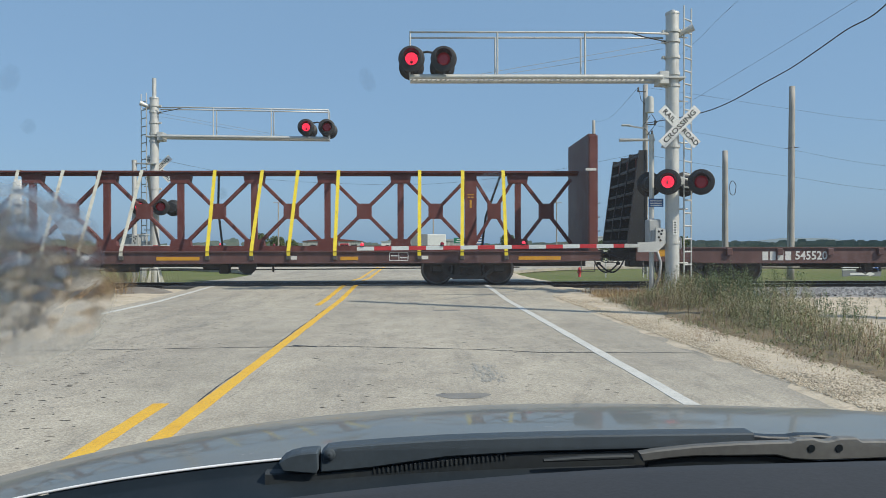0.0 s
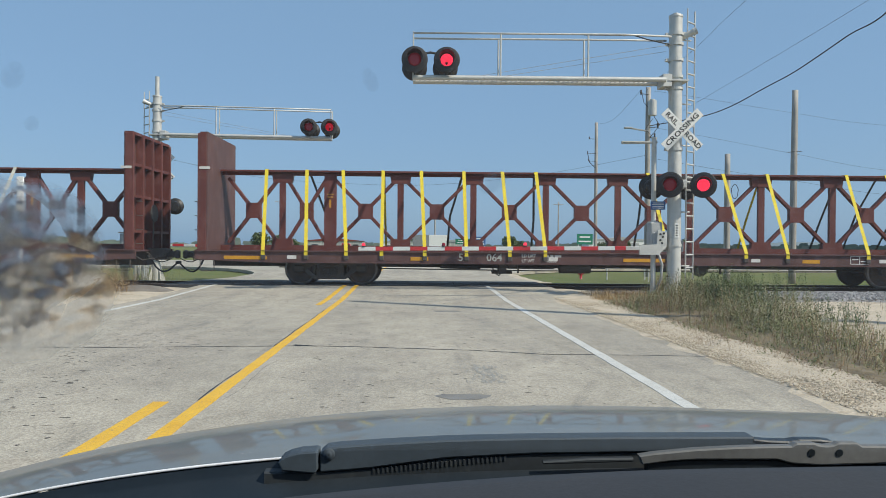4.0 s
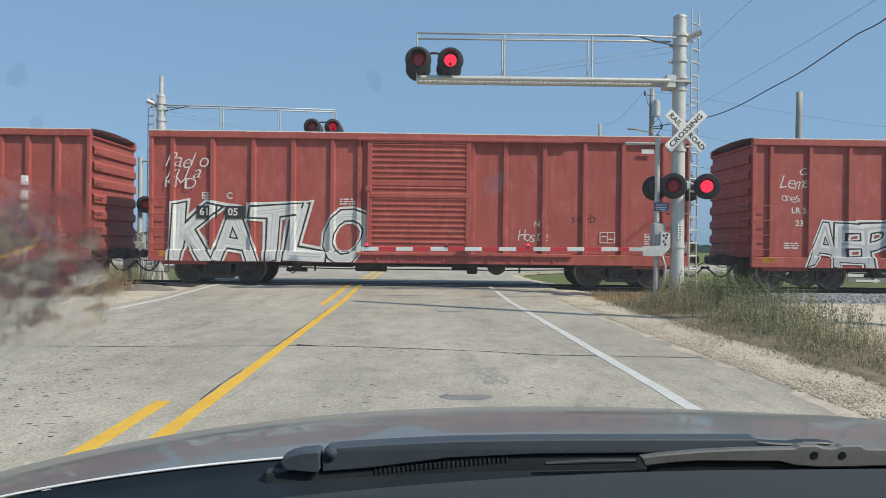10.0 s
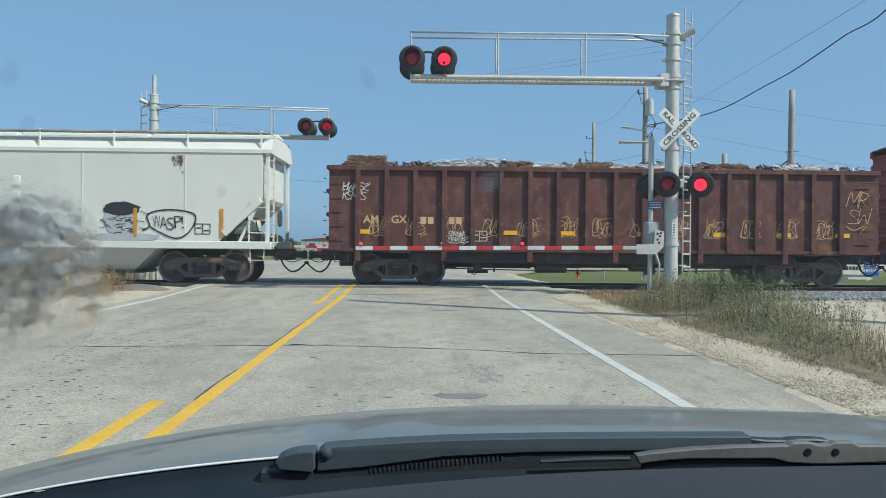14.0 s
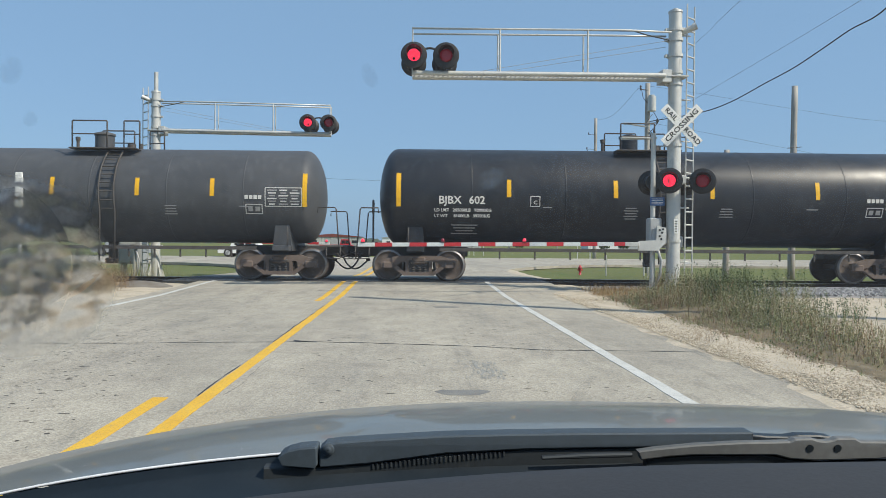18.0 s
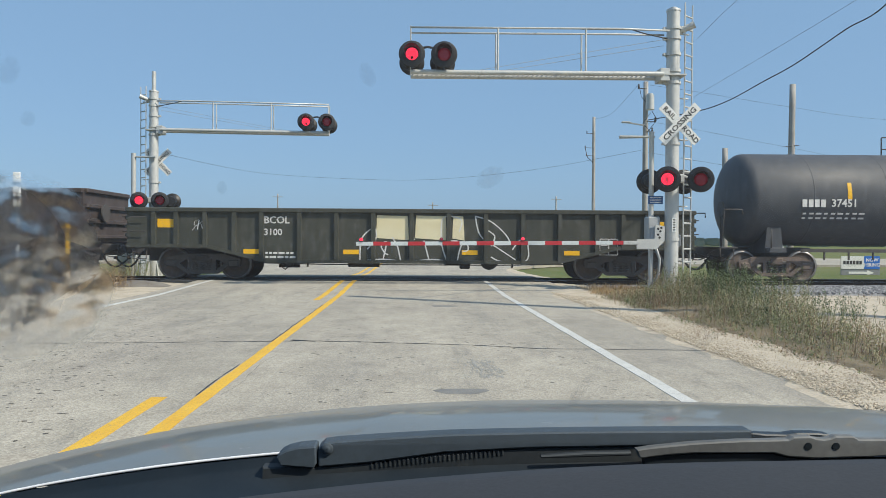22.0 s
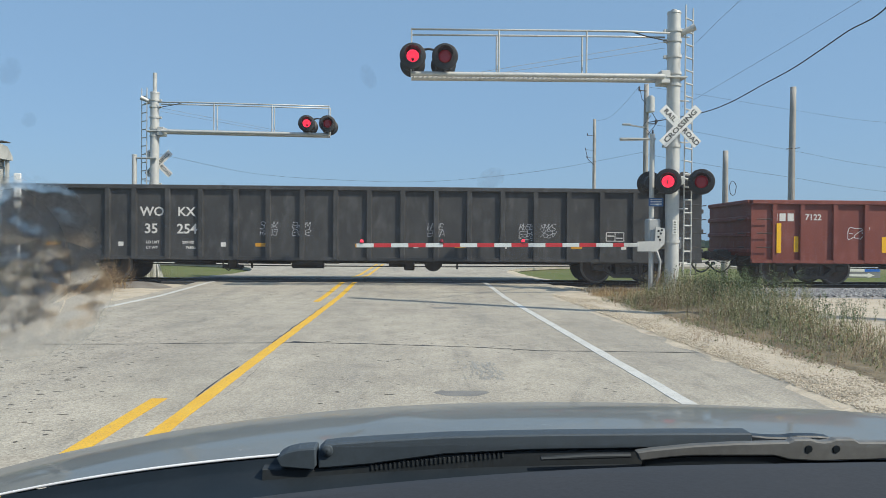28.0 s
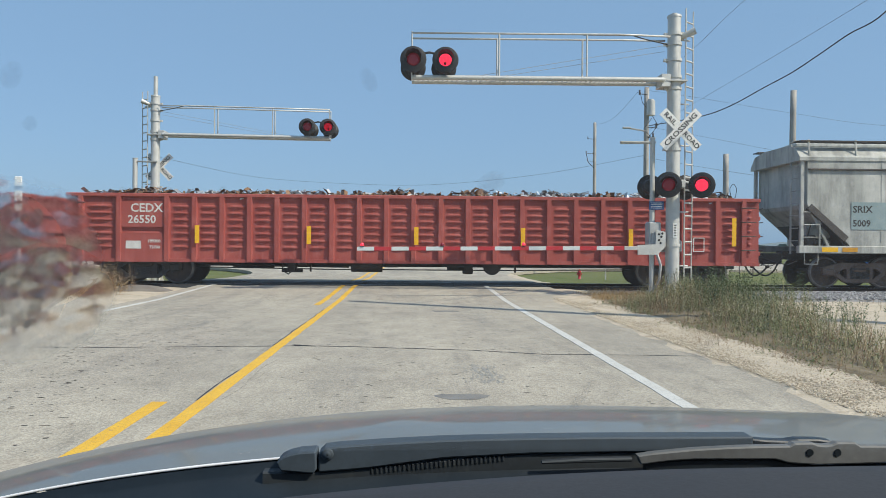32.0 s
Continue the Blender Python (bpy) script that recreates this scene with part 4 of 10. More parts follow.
M["box_red"] = paint("boxcar_red_paint", (0.325, 0.070, 0.056), (0.385, 0.092, 0.075), amount=0.08)
M["beam_red"] = paint("lumber_car_oxide_paint", (0.105, 0.030, 0.026), (0.145, 0.045, 0.038), amount=0.18, grime=0.4)
M["sill_brown"] = paint("lumber_car_sill_paint", (0.085, 0.045, 0.042), (0.125, 0.065, 0.06), amount=0.2, grime=0.5)
M["rust_brown"] = paint("rusty_gondola_paint", (0.076, 0.030, 0.029), (0.140, 0.056, 0.049), (0.20, 0.090, 0.045), 0.60, 0.75, grime=0.6)
M["hopper_white"] = paint("white_hopper_paint", (0.68, 0.67, 0.62), (0.74, 0.73, 0.68), (0.36, 0.22, 0.12), 0.06, 0.5, grime=0.06)
M["hopper_grey"] = paint("dirty_grey_hopper_paint", (0.30, 0.31, 0.29), (0.56, 0.56, 0.52), (0.20, 0.18, 0.15), 0.28, 0.65, grime=0.95, streak=(3.5, 3.5, 0.5))
M["peeling"] = surface("peeling_pale_paint", (0.70, 0.70, 0.66), (0.62, 0.62, 0.58), 3, 30, 0.7, 0, 0.1, 0.002, (0.40, 0.40, 0.36), 0.75, None, 2.4)
M["tank_black"] = paint("black_tank_paint", (0.017, 0.020, 0.026), (0.025, 0.028, 0.035), (0.05, 0.045, 0.04), 0.03, 0.40, grime=0.2, grain=0.05, relief=0.08)
M["tank_grey"] = paint("faded_black_tank_paint", (0.062, 0.065, 0.072), (0.080, 0.083, 0.090), (0.085, 0.07, 0.06), 0.10, 0.55, grime=0.3, grain=0.06, relief=0.08)
M["olive"] = paint("dark_olive_gondola_paint", (0.042, 0.045, 0.036), (0.062, 0.063, 0.05), (0.09, 0.055, 0.035), 0.15, 0.7)
M["dark_brown"] = paint("dark_brown_gondola_paint", (0.048, 0.036, 0.034), (0.070, 0.055, 0.052), (0.20, 0.075, 0.035), 0.22, 0.7)
M["cn_red"] = paint("brown_red_gondola_paint", (0.165, 0.042, 0.032), (0.21, 0.058, 0.044), amount=0.15)
M["wo_black"] = paint("black_gondola_paint", (0.036, 0.037, 0.039), (0.058, 0.059, 0.061), (0.105, 0.10, 0.095), 0.34, 0.7)
M["ce_red"] = paint("faded_red_gondola_paint", (0.30, 0.062, 0.052), (0.37, 0.095, 0.08), (0.22, 0.09, 0.06), 0.25, 0.75)
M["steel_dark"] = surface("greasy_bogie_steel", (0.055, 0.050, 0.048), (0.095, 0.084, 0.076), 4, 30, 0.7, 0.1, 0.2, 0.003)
M["bogie_brown"] = surface("rusty_bogie_steel", (0.12, 0.088, 0.072), (0.19, 0.145, 0.12), 4, 30, 0.8, 0.1, 0.2, 0.003)
M["wheel"] = surface("wheel_steel", (0.085, 0.070, 0.062), (0.15, 0.115, 0.095), 5, 30, 0.65, 0.2, 0.1, 0.002)
M["tread"] = surface("polished_wheel_rim", (0.30, 0.29, 0.28), (0.22, 0.2, 0.19), 6, 40, 0.4, 0.7, 0.05, 0.001)
M["reflector"] = surface("yellow_reflector", (0.85, 0.48, 0.01), (0.78, 0.42, 0.01), 4, 30, 0.45)
M["amber"] = surface("amber_reflector", (0.60, 0.30, 0.02), (0.50, 0.24, 0.02), 4, 30, 0.5)
M["strap_yellow"] = surface("yellow_webbing", (0.72, 0.58, 0.03), (0.62, 0.48, 0.03), 6, 60, 0.75)
M["strap_white"] = surface("dirty_white_webbing", (0.56, 0.55, 0.47), (0.44, 0.43, 0.37), 6, 60, 0.8, stain=(0.25, 0.23, 0.2), amount=0.4, stain_scale=8)
M["mark_white"] = surface("white_stencil", (0.68, 0.67, 0.64), (0.55, 0.54, 0.52), 6, 50, 0.7, relief=0)
M["mark_black"] = surface("black_stencil", (0.03, 0.03, 0.032), (0.05, 0.05, 0.05), 6, 50, 0.7, relief=0)
M["mark_teal"] = surface("faded_teal_panel", (0.22, 0.30, 0.31), (0.28, 0.35, 0.36), 5, 50, 0.7, relief=0)
M["g_white"] = surface("white_spray", (0.70, 0.70, 0.67), (0.58, 0.58, 0.56), 4, 40, 0.7, relief=0)
M["g_black"] = surface("black_spray", (0.02, 0.02, 0.022), (0.03, 0.03, 0.03), 4, 40, 0.7, relief=0)
M["g_pink"] = surface("pink_spray", (0.50, 0.22, 0.24), (0.58, 0.30, 0.30), 3, 40, 0.7, relief=0)
M["g_cyan"] = surface("cyan_spray", (0.12, 0.42, 0.48), (0.2, 0.5, 0.55), 3, 40, 0.7, relief=0)
M["g_cream"] = surface("cream_spray", (0.66, 0.58, 0.36), (0.72, 0.66, 0.45), 3, 40, 0.7, relief=0)
M["g_yellow"] = surface("yellow_spray", (0.62, 0.50, 0.10), (0.55, 0.44, 0.08), 3, 40, 0.7, relief=0)
M["g_grey"] = surface("silver_spray", (0.40, 0.41, 0.43), (0.50, 0.51, 0.53), 3, 40, 0.6, relief=0)
M["g_navy"] = surface("navy_spray", (0.03, 0.04, 0.10), (0.05, 0.06, 0.14), 3, 40, 0.7, relief=0)
M["g_green"] = surface("green_spray", (0.06, 0.16, 0.07), (0.08, 0.2, 0.09), 3, 40, 0.7, relief=0)
M["g_orange"] = surface("orange_chalk", (0.58, 0.36, 0.16), (0.64, 0.44, 0.24), 3, 40, 0.8, relief=0)


def scrap_mat(name, lo, hi, metal, rough):
    m, n, l, p = nodes_of(name)
    g = n.new("ShaderNodeNewGeometry")
    l.new(ramp(n, l, g.outputs["Random Per Island"], [(0, lo), (1, hi)]), p.inputs["Base Color"])
    p.inputs["Metallic"].default_value, p.inputs["Roughness"].default_value = metal, rough
    return m


M["bloom"] = surface("rust_bloom", (0.095, 0.055, 0.042), (0.17, 0.088, 0.058), 8, 40, 0.85, 0, 0.2, 0.002)
M["mark_grey"] = surface("faded_white_stencil", (0.26, 0.26, 0.26), (0.36, 0.36, 0.35), 6, 50, 0.7, relief=0)
M["scrap_rust"] = scrap_mat("rusty_scrap_steel", (0.07, 0.04, 0.025), (0.30, 0.17, 0.09), 0.1, 0.8)
M["scrap_bright"] = scrap_mat("bright_shredded_steel", (0.22, 0.23, 0.24), (0.72, 0.74, 0.75), 0.3, 0.5)

MESHES = {}


def cached(key, material, fn, smooth=False):
    if key not in MESHES:
        bm = bmesh.new()
        fn(bm)
        me = bpy.data.meshes.new(key)
        bm.normal_update()
        bm.to_mesh(me)
        bm.free()
        for mt in material if isinstance(material, (list, tuple)) else (material,):
            me.materials.append(mt)
        MESHES[key] = me
    return MESHES[key]


# bogies
def mk_sideframe(bm):
    prism(bm, [(-1.08, 0.40), (-0.72, 0.40), (-0.48, 0.57), (0.48, 0.57), (0.72, 0.40), (1.08, 0.40), (1.10, 0.60), (0.62, 0.74), (-0.62, 0.74), (-1.10, 0.60)], -0.07, 0.07)
    prism(bm, [(-0.78, 0.42), (-0.44, 0.17), (0.44, 0.17), (0.78, 0.42), (0.66, 0.48), (0.40, 0.27), (-0.40, 0.27), (-0.66, 0.48)], -0.07, 0.07)
    for s in (-1, 1):
        box(bm, (s * 0.34, 0, 0.42), (0.09, 0.13, 0.34))
        box(bm, (s * 0.889, 0, 0.47), (0.30, 0.20, 0.20), bevel=0.03)


def mk_springs(bm):
    for k in range(3):
        x = (k - 1) * 0.17
        for j in range(5):
            lathe(bm, [(0.045, -0.016), (0.078, 0), (0.045, 0.016)], pose(x, 0, 0.29 + j * 0.05), 10, smooth=True)
    box(bm, (0, 0, 0.57), (0.56, 0.2, 0.09), bevel=0.02)
    box(bm, (0, 0, 0.40), (0.62, 0.05, 0.36))


def mk_bolster(bm):
    box(bm, (0, 0, 0.60), (0.40, 2.2, 0.22), bevel=0.04)
    rod(bm, (0, 0, 0.7), (0, 0, 0.84), 0.2, 16)


def mk_wheelset(bm):
    for s in (-1, 1):
        m = pose(0, s * 0.72, 0, -90 * s)
        lathe(bm, [(0.0, 0.10), (0.13, 0.10), (0.14, 0.05), (0.30, 0.035), (0.40, 0.05), (0.405, 0.075)], m, 28, 0)
        lathe(bm, [(0.405, 0.075), (0.457, 0.075), (0.458, 0.0)], m, 28, 1)
        lathe(bm, [(0.458, 0.0), (0.484, -0.03), (0.484, -0.045), (0.40, -0.05), (0.30, 0.0), (0.14, -0.02), (0.0, -0.02)], m, 28, 0)
        for k in range(4):                     # web pockets, so that the turning shows
            a = k * 1.571
            box(bm, (math.cos(a) * 0.27, s * 0.762, math.sin(a) * 0.27), (0.07, 0.012, 0.07), mat=0)
        lathe(bm, [(0.0, 0.24), (0.085, 0.24), (0.095, 0.20), (0.095, 0.10)], m, 14, 0)
        for k in range(3):
            a = k * 2.094
            rod(bm, (math.cos(a) * 0.05, s * 0.96, math.sin(a) * 0.05), (math.cos(a) * 0.05, s * 0.98, math.sin(a) * 0.05), 0.018, 6, mat=1)
    rod(bm, (0, -0.75, 0), (0, 0.75, 0), 0.085, 12)


def bogie(car, x, rusty=False):
    mt = M["bogie_brown"] if rusty else M["steel_dark"]
    tag = "r" if rusty else "d"
    b = share("bogie", cached("bolster" + tag, mt, mk_bolster), car, pose(x, 0, 0), "cast steel freight bogie")
    for s in (-1, 1):
        share("side_frame", cached("side_frame" + tag, mt, mk_sideframe), b, pose(0, s * 1.0, 0))
        share("spring_group", cached("spring_group", M["steel_dark"], mk_springs), b, pose(0, s * 1.0, 0))
    for s in (-1, 1):
        w = share("wheelset", cached("wheelset", (M["wheel"], M["tread"]), mk_wheelset), b, pose(s * 0.889, 0, 0.457))
        WHEELSETS.append((w, s * 0.889))
    return b


def coupler(car, x, sgn, zc=0.84):
    bm = bmesh.new()
    box(bm, (x + sgn * 0.10, 0, zc), (0.62, 0.36, 0.34), bevel=0.03)
    box(bm, (x + sgn * 0.52, 0, zc), (0.36, 0.16, 0.20), bevel=0.03)
    box(bm, (x + sgn * 0.70, -0.10, zc), (0.16, 0.18, 0.26), bevel=0.05)
    part("coupler", bm, M["steel_dark"], car)
    bm = bmesh.new()
    ctrl = [(-0.05, -0.05), (0.06, -0.14), (0.18, -0.36), (0.36, -0.50), (0.54, -0.47), (0.70, -0.34), (0.78, -0.26)]
    line = curve_pts(ctrl, 4)
    pipe(bm, [(x + sgn * a, -0.45 + 0.1 * a, zc + b) for a, b in line], 0.027, 6)
    box(bm, (x + sgn * 0.80, -0.37, zc - 0.24), (0.12, 0.08, 0.09), bevel=0.02)
    part("air_hose", bm, M["cable"], car, "black rubber brake hose")
    bm = bmesh.new()
    pipe(bm, [(x + sgn * a, -0.62 + 0.1 * a, zc + 0.10 + 0.62 * b) for a, b in line], 0.014, 5)
    part("chain", bm, M["steel_dark"], car)
    bm = bmesh.new()
    pipe(bm, [(x + sgn * 0.02, -1.45, zc - 0.05), (x + sgn * 0.10, -1.2, zc - 0.16), (x + sgn * 0.12, -0.5, zc - 0.12), (x + sgn * 0.5, -0.15, zc + 0.05)], 0.016, 5)
    part("uncoupling_lever", bm, M["steel_dark"], car)


def underside(car, L, zc=0.62, side=-1):
    """Centre sill and brake gear below a car."""
    bm = bmesh.new()
    box(bm, (0, 0, zc + 0.12), (L - 0.3, 0.5, 0.42), bevel=0.02)
    part("centre_sill", bm, M["steel_dark"], car)
    bm = bmesh.new()
    rod(bm, (-1.9, -0.75, zc - 0.04), (-1.0, -0.75, zc - 0.04), 0.19, 14)
    rod(bm, (-0.95, -0.75, zc - 0.04), (-0.55, -0.75, zc - 0.04), 0.05, 8)
    part("air_reservoir", bm, M["steel_dark"], car)
    bm = bmesh.new()
    rod(bm, (0.9, -0.7, zc - 0.02), (1.4, -0.7, zc - 0.02), 0.15, 12)
    box(bm, (1.5, -0.7, zc - 0.12), (0.30, 0.25, 0.30), bevel=0.03)
    part("brake_cylinder", bm, M["steel_dark"], car)
    bm = bmesh.new()
    pipe(bm, [(-L / 2 + 2.2, -0.65, zc - 0.10), (-2.5, -0.65, zc - 0.16), (2.5, -0.65, zc - 0.16), (L / 2 - 2.2, -0.65, zc - 0.10)], 0.017, 5)
    part("brake_rod", bm, M["steel_dark"], car)
    bm = bmesh.new()                                   # valve cluster with its pipes
    box(bm, (-3.6, -0.85, zc - 0.08), (0.26, 0.22, 0.30), bevel=0.03)
    box(bm, (-3.28, -0.85, zc - 0.02), (0.30, 0.16, 0.16), bevel=0.03)
    rod(bm, (-3.9, -0.85, zc - 0.20), (-3.3, -0.85, zc - 0.20), 0.05, 8)
    pipe(bm, [(-3.9, -0.9, zc + 0.1), (-3.85, -0.95, zc - 0.2), (-3.7, -0.95, zc - 0.3), (-3.55, -0.9, zc - 0.15)], 0.02, 5)
    part("brake_valve", bm, M["steel_dark"], car)
    bm = bmesh.new()
    rod(bm, (2.2, -0.9, zc - 0.02), (2.2, -0.86, zc - 0.02), 0.27, 20)
    part("brake_disc", bm, M["steel_dark"], car)
    bm = bmesh.new()
    rod(bm, (-5.4, -0.5, zc - 0.06), (-4.2, -0.5, zc - 0.08), 0.055, 8)
    rod(bm, (-4.2, -0.5, zc - 0.08), (-2.0, -0.5, zc - 0.1), 0.02, 6)
    part("slack_adjuster", bm, M["steel_dark"], car)
    for x in (-3.1, 2.9):
        bm = bmesh.new()
        box(bm, (x, -0.68, zc - 0.06), (0.05, 0.06, 0.34))
        part("rod_hanger", bm, M["steel_dark"], car)


# markings on a car's side, which faces -y at the depth y
def bars(parent, x, z, w, h, y, n=1, material=None, gap=0.25):
    """Plain blocks in place of lettering that is a mark or cannot be read."""
    bm = bmesh.new()
    step = w / n
    for k in range(n):
        box(bm, (x + step * (k + 0.5), y, z), (step * (1 - gap if n > 1 else 1), 0.004, h))
    return tagged(part("stencil_marks", bm, material or M["mark_white"], parent), kind="stuff")


def stencil(parent, text, x, z, size, y, material=None, squeeze=1.0):
    return letters(text, size, parent, material or M["mark_white"], Matrix.Translation((x, y, z)) @ UP_FACE, 0.004, "LEFT", "stencil_lettering", squeeze)


def data_lines(parent, x, z, w, y, rows, h=0.035, seed=0, material=None):
    rng = random.Random(seed)
    bm = bmesh.new()
    for k in range(rows):
        xx = x
        while xx < x + w * rng.uniform(0.7, 1.0):
            ww = rng.uniform(0.05, 0.2)
            box(bm, (xx + ww / 2, y, z - k * h * 1.9), (ww, 0.003, h))
            xx += ww + 0.04
    return tagged(part("data_stencil", bm, material or M["mark_white"], parent), kind="stuff")


def data_panel(parent, x, z, w, h, y, material=None):
    bm = bmesh.new()
    t = 0.02
    for a, b, c, d in ((x, z + h / 2, w, t), (x, z - h / 2, w, t)):
        box(bm, (a, y, b), (c, 0.004, d))
    for a in (-w / 2, 0, w / 2):
        box(bm, (x + a, y, z), (t, 0.004, h))
    box(bm, (x + w / 4, y, z - h * 0.15), (w * 0.36, 0.003, 0.03))
    box(bm, (x - w / 4, y, z + h * 0.1), (w * 0.36, 0.003, 0.03))
    return part("data_panel", bm, material or M["mark_white"], parent)


def reflect(car, xs, z, w, h, y, material=None):
    for x in xs:
        bm = bmesh.new()
        box(bm, (x, y, z), (w, 0.006, h), bevel=0.002)
        part("reflector", bm, material or M["reflector"], car, "yellow reflective strip")


def stroke(bm, pts, w, y, mat):
    """A flat painted line on the side at depth y."""
    pts = [Vector((p[0], 0, p[1])) for p in pts]
    rows = []
    for k, p in enumerate(pts):
        d = pts[min(k + 1, len(pts) - 1)] - pts[max(k - 1, 0)]
        d = d.normalized() if d.length > 1e-6 else Vector((1, 0, 0))
        n = Vector((-d.z, 0, d.x)) * w / 2
        rows.append([(p.x - n.x, y, p.z - n.z), (p.x + n.x, y, p.z + n.z)])
    loft(bm, rows, mat)


def curve_pts(ctrl, per=6):
    out = []
    n = len(ctrl)
    for k in range(n - 1):
        p0, p1, p2, p3 = (Vector(ctrl[max(0, min(n - 1, k + d))]) for d in (-1, 0, 1, 2))
        for i in range(per):
            t = i / per
            out.append(0.5 * ((2 * p1) + (p2 - p0) * t + (2 * p0 - 5 * p1 + 4 * p2 - p3) * t * t + (3 * p1 - p0 - 3 * p2 + p3) * t ** 3))
    out.append(Vector(ctrl[-1]))
    return [(v.x, v.y) for v in out]


GLYPH_STROKES = (
    (((0.10, 0.0), (0.15, 1.0)), ((0.15, 0.95), (0.85, 0.82), (0.75, 0.5), (0.2, 0.48)), ((0.35, 0.5), (0.95, 0.0))),
    (((0.92, 0.9), (0.2, 0.97), (0.1, 0.5), (0.2, 0.04), (0.92, 0.1)), ((0.2, 0.5), (0.78, 0.58))),
    (((0.05, 0.0), (0.45, 1.0), (0.95, 0.0)), ((0.25, 0.32), (0.78, 0.36))),
    (((0.9, 0.85), (0.3, 1.0), (0.12, 0.7), (0.8, 0.42), (0.85, 0.1), (0.1, 0.04)),),
    (((0.1, 1.0), (0.12, 0.0)), ((0.15, 0.55), (0.9, 1.0)), ((0.35, 0.6), (0.95, 0.0))),
    (((0.05, 0.0), (0.15, 1.0), (0.5, 0.35), (0.85, 1.0), (0.95, 0.0)),),
)


def throw_up(parent, x0, x1, z0, z1, y, fills, line, count, seed, halo=None, name="graffiti", inner=2, posts=(), edge=0.09):
    """A sprayed piece of fat bent strokes with outlines, two-tone fills and a halo, lying over panels and posts; it spells nothing."""
    rng = random.Random(seed)
    mats = [M[f] for f in fills] + [M[line]] + ([M[halo]] if halo else [])
    li = len(fills)
    bm = bmesh.new()
    wd, hgt = (x1 - x0) / count, z1 - z0

    def drape(x):
        d = min([abs(x - p) for p in posts], default=9)
        return -0.088 if d < 0.055 else -0.088 * max(0.0, (0.10 - d) / 0.045)

    def fat(pts, w, off, pick):
        pts = [Vector((a, b)) for a, b in pts]
        rows, n = [], len(pts)
        for k, p in enumerate(pts):
            d = (pts[min(k + 1, n - 1)] - pts[max(k - 1, 0)]).normalized()
            q = Vector((-d.y, d.x))
            ww = w * (0.85 + 0.3 * math.sin(k * 0.5 + off * 900))
            ext = d * (w * 0.25 if k == n - 1 else -w * 0.25 if k == 0 else 0)
            row = []
            for u in (-0.5, -0.25, 0, 0.25, 0.5):
                v = p + q * ww * u + ext
                row.append((v.x, y - off + drape(v.x), max(z0 - 0.1, v.y)))
            rows.append(row)
        vs = [v for r in rows for v in r]
        for k in range(n - 1):
            for i in range(4):
                f = (k * 5 + i, k * 5 + i + 1, (k + 1) * 5 + i + 1, (k + 1) * 5 + i)
                m = pick((rows[k][2][2] + rows[k + 1][2][2]) / 2)
                put(bm, [vs[j] for j in f], [(0, 1, 2, 3)], None, m)

    for k in range(count):
        form = rng.choice(GLYPH_STROKES)[:2] + rng.choice(GLYPH_STROKES)[-1:] + (((0.0, rng.uniform(0.0, 0.4)), (0.5, rng.uniform(0.3, 0.7)), (1.0, rng.uniform(0.5, 1.0))),)
        mir, flip = rng.random() < 0.7, rng.random() < 0.55
        lean, grow = rng.uniform(-0.08, 0.16), rng.uniform(1.15, 1.4)
        w = min(0.30 * wd, 0.24 * hgt) * rng.uniform(0.9, 1.15)
        base = 0.002 + 0.0034 * (k % 4)
        lines = []
        for st in form:
            ctrl = []
            for a, b in st:
                a, b = (1 - a if mir else a), (1 - b if flip else b)
                ctrl.append((x0 + wd * (k + 0.5 + (a - 0.5) * 0.86 * grow) + lean * hgt * (b - 0.5) + rng.uniform(-0.11, 0.11) * wd, z0 + hgt * (0.10 + 0.8 * b) + rng.uniform(-0.08, 0.08) * hgt))
            lines.append(curve_pts(ctrl, 8))
        mid = z0 + hgt * rng.uniform(0.35, 0.55)
        for i, pts in enumerate(lines):
            if halo:
                fat(pts, w + 0.22, base + 0.0001 * i, lambda z: li + 1)
            fat(pts, w + edge, base + 0.0008 + 0.0001 * i, lambda z: li)
            top, low = rng.randrange(li), li - 1
            fat(pts, w, base + 0.0016 + 0.0001 * i, lambda z: top if z > mid else low)
        for _ in range(inner):
            s = rng.choice(lines)
            j = rng.randrange(0, max(1, len(s) - 6))
            fat([(a + w * 0.2, b + w * 0.1) for a, b in s[j:j + 6]], 0.03, base + 0.0022, lambda z: li)
    return tagged(part(name, bm, mats, parent, "sprayed graffiti piece in flat colours and dark outlines"), kind="stuff")


GLYPHS = {}


def glyph(char, swell_by):
    """One fat letter of the built-in font as vertices and faces, with the box of its plain form."""
    if (char, swell_by) not in GLYPHS:
        cu = bpy.data.curves.new("glyph", "FONT")
        cu.body, cu.size, cu.resolution_u, cu.offset = char, 1.0, 3, swell_by
        tmp = bpy.data.objects.new("tmp_glyph", cu)
        scene.collection.objects.link(tmp)
        me = bpy.data.meshes.new_from_object(tmp.evaluated_get(bpy.context.evaluated_depsgraph_get()))
        bpy.data.objects.remove(tmp)
        GLYPHS[char, swell_by] = ([v.co.copy() for v in me.vertices], [tuple(p.vertices) for p in me.polygons])
    return GLYPHS[char, swell_by]


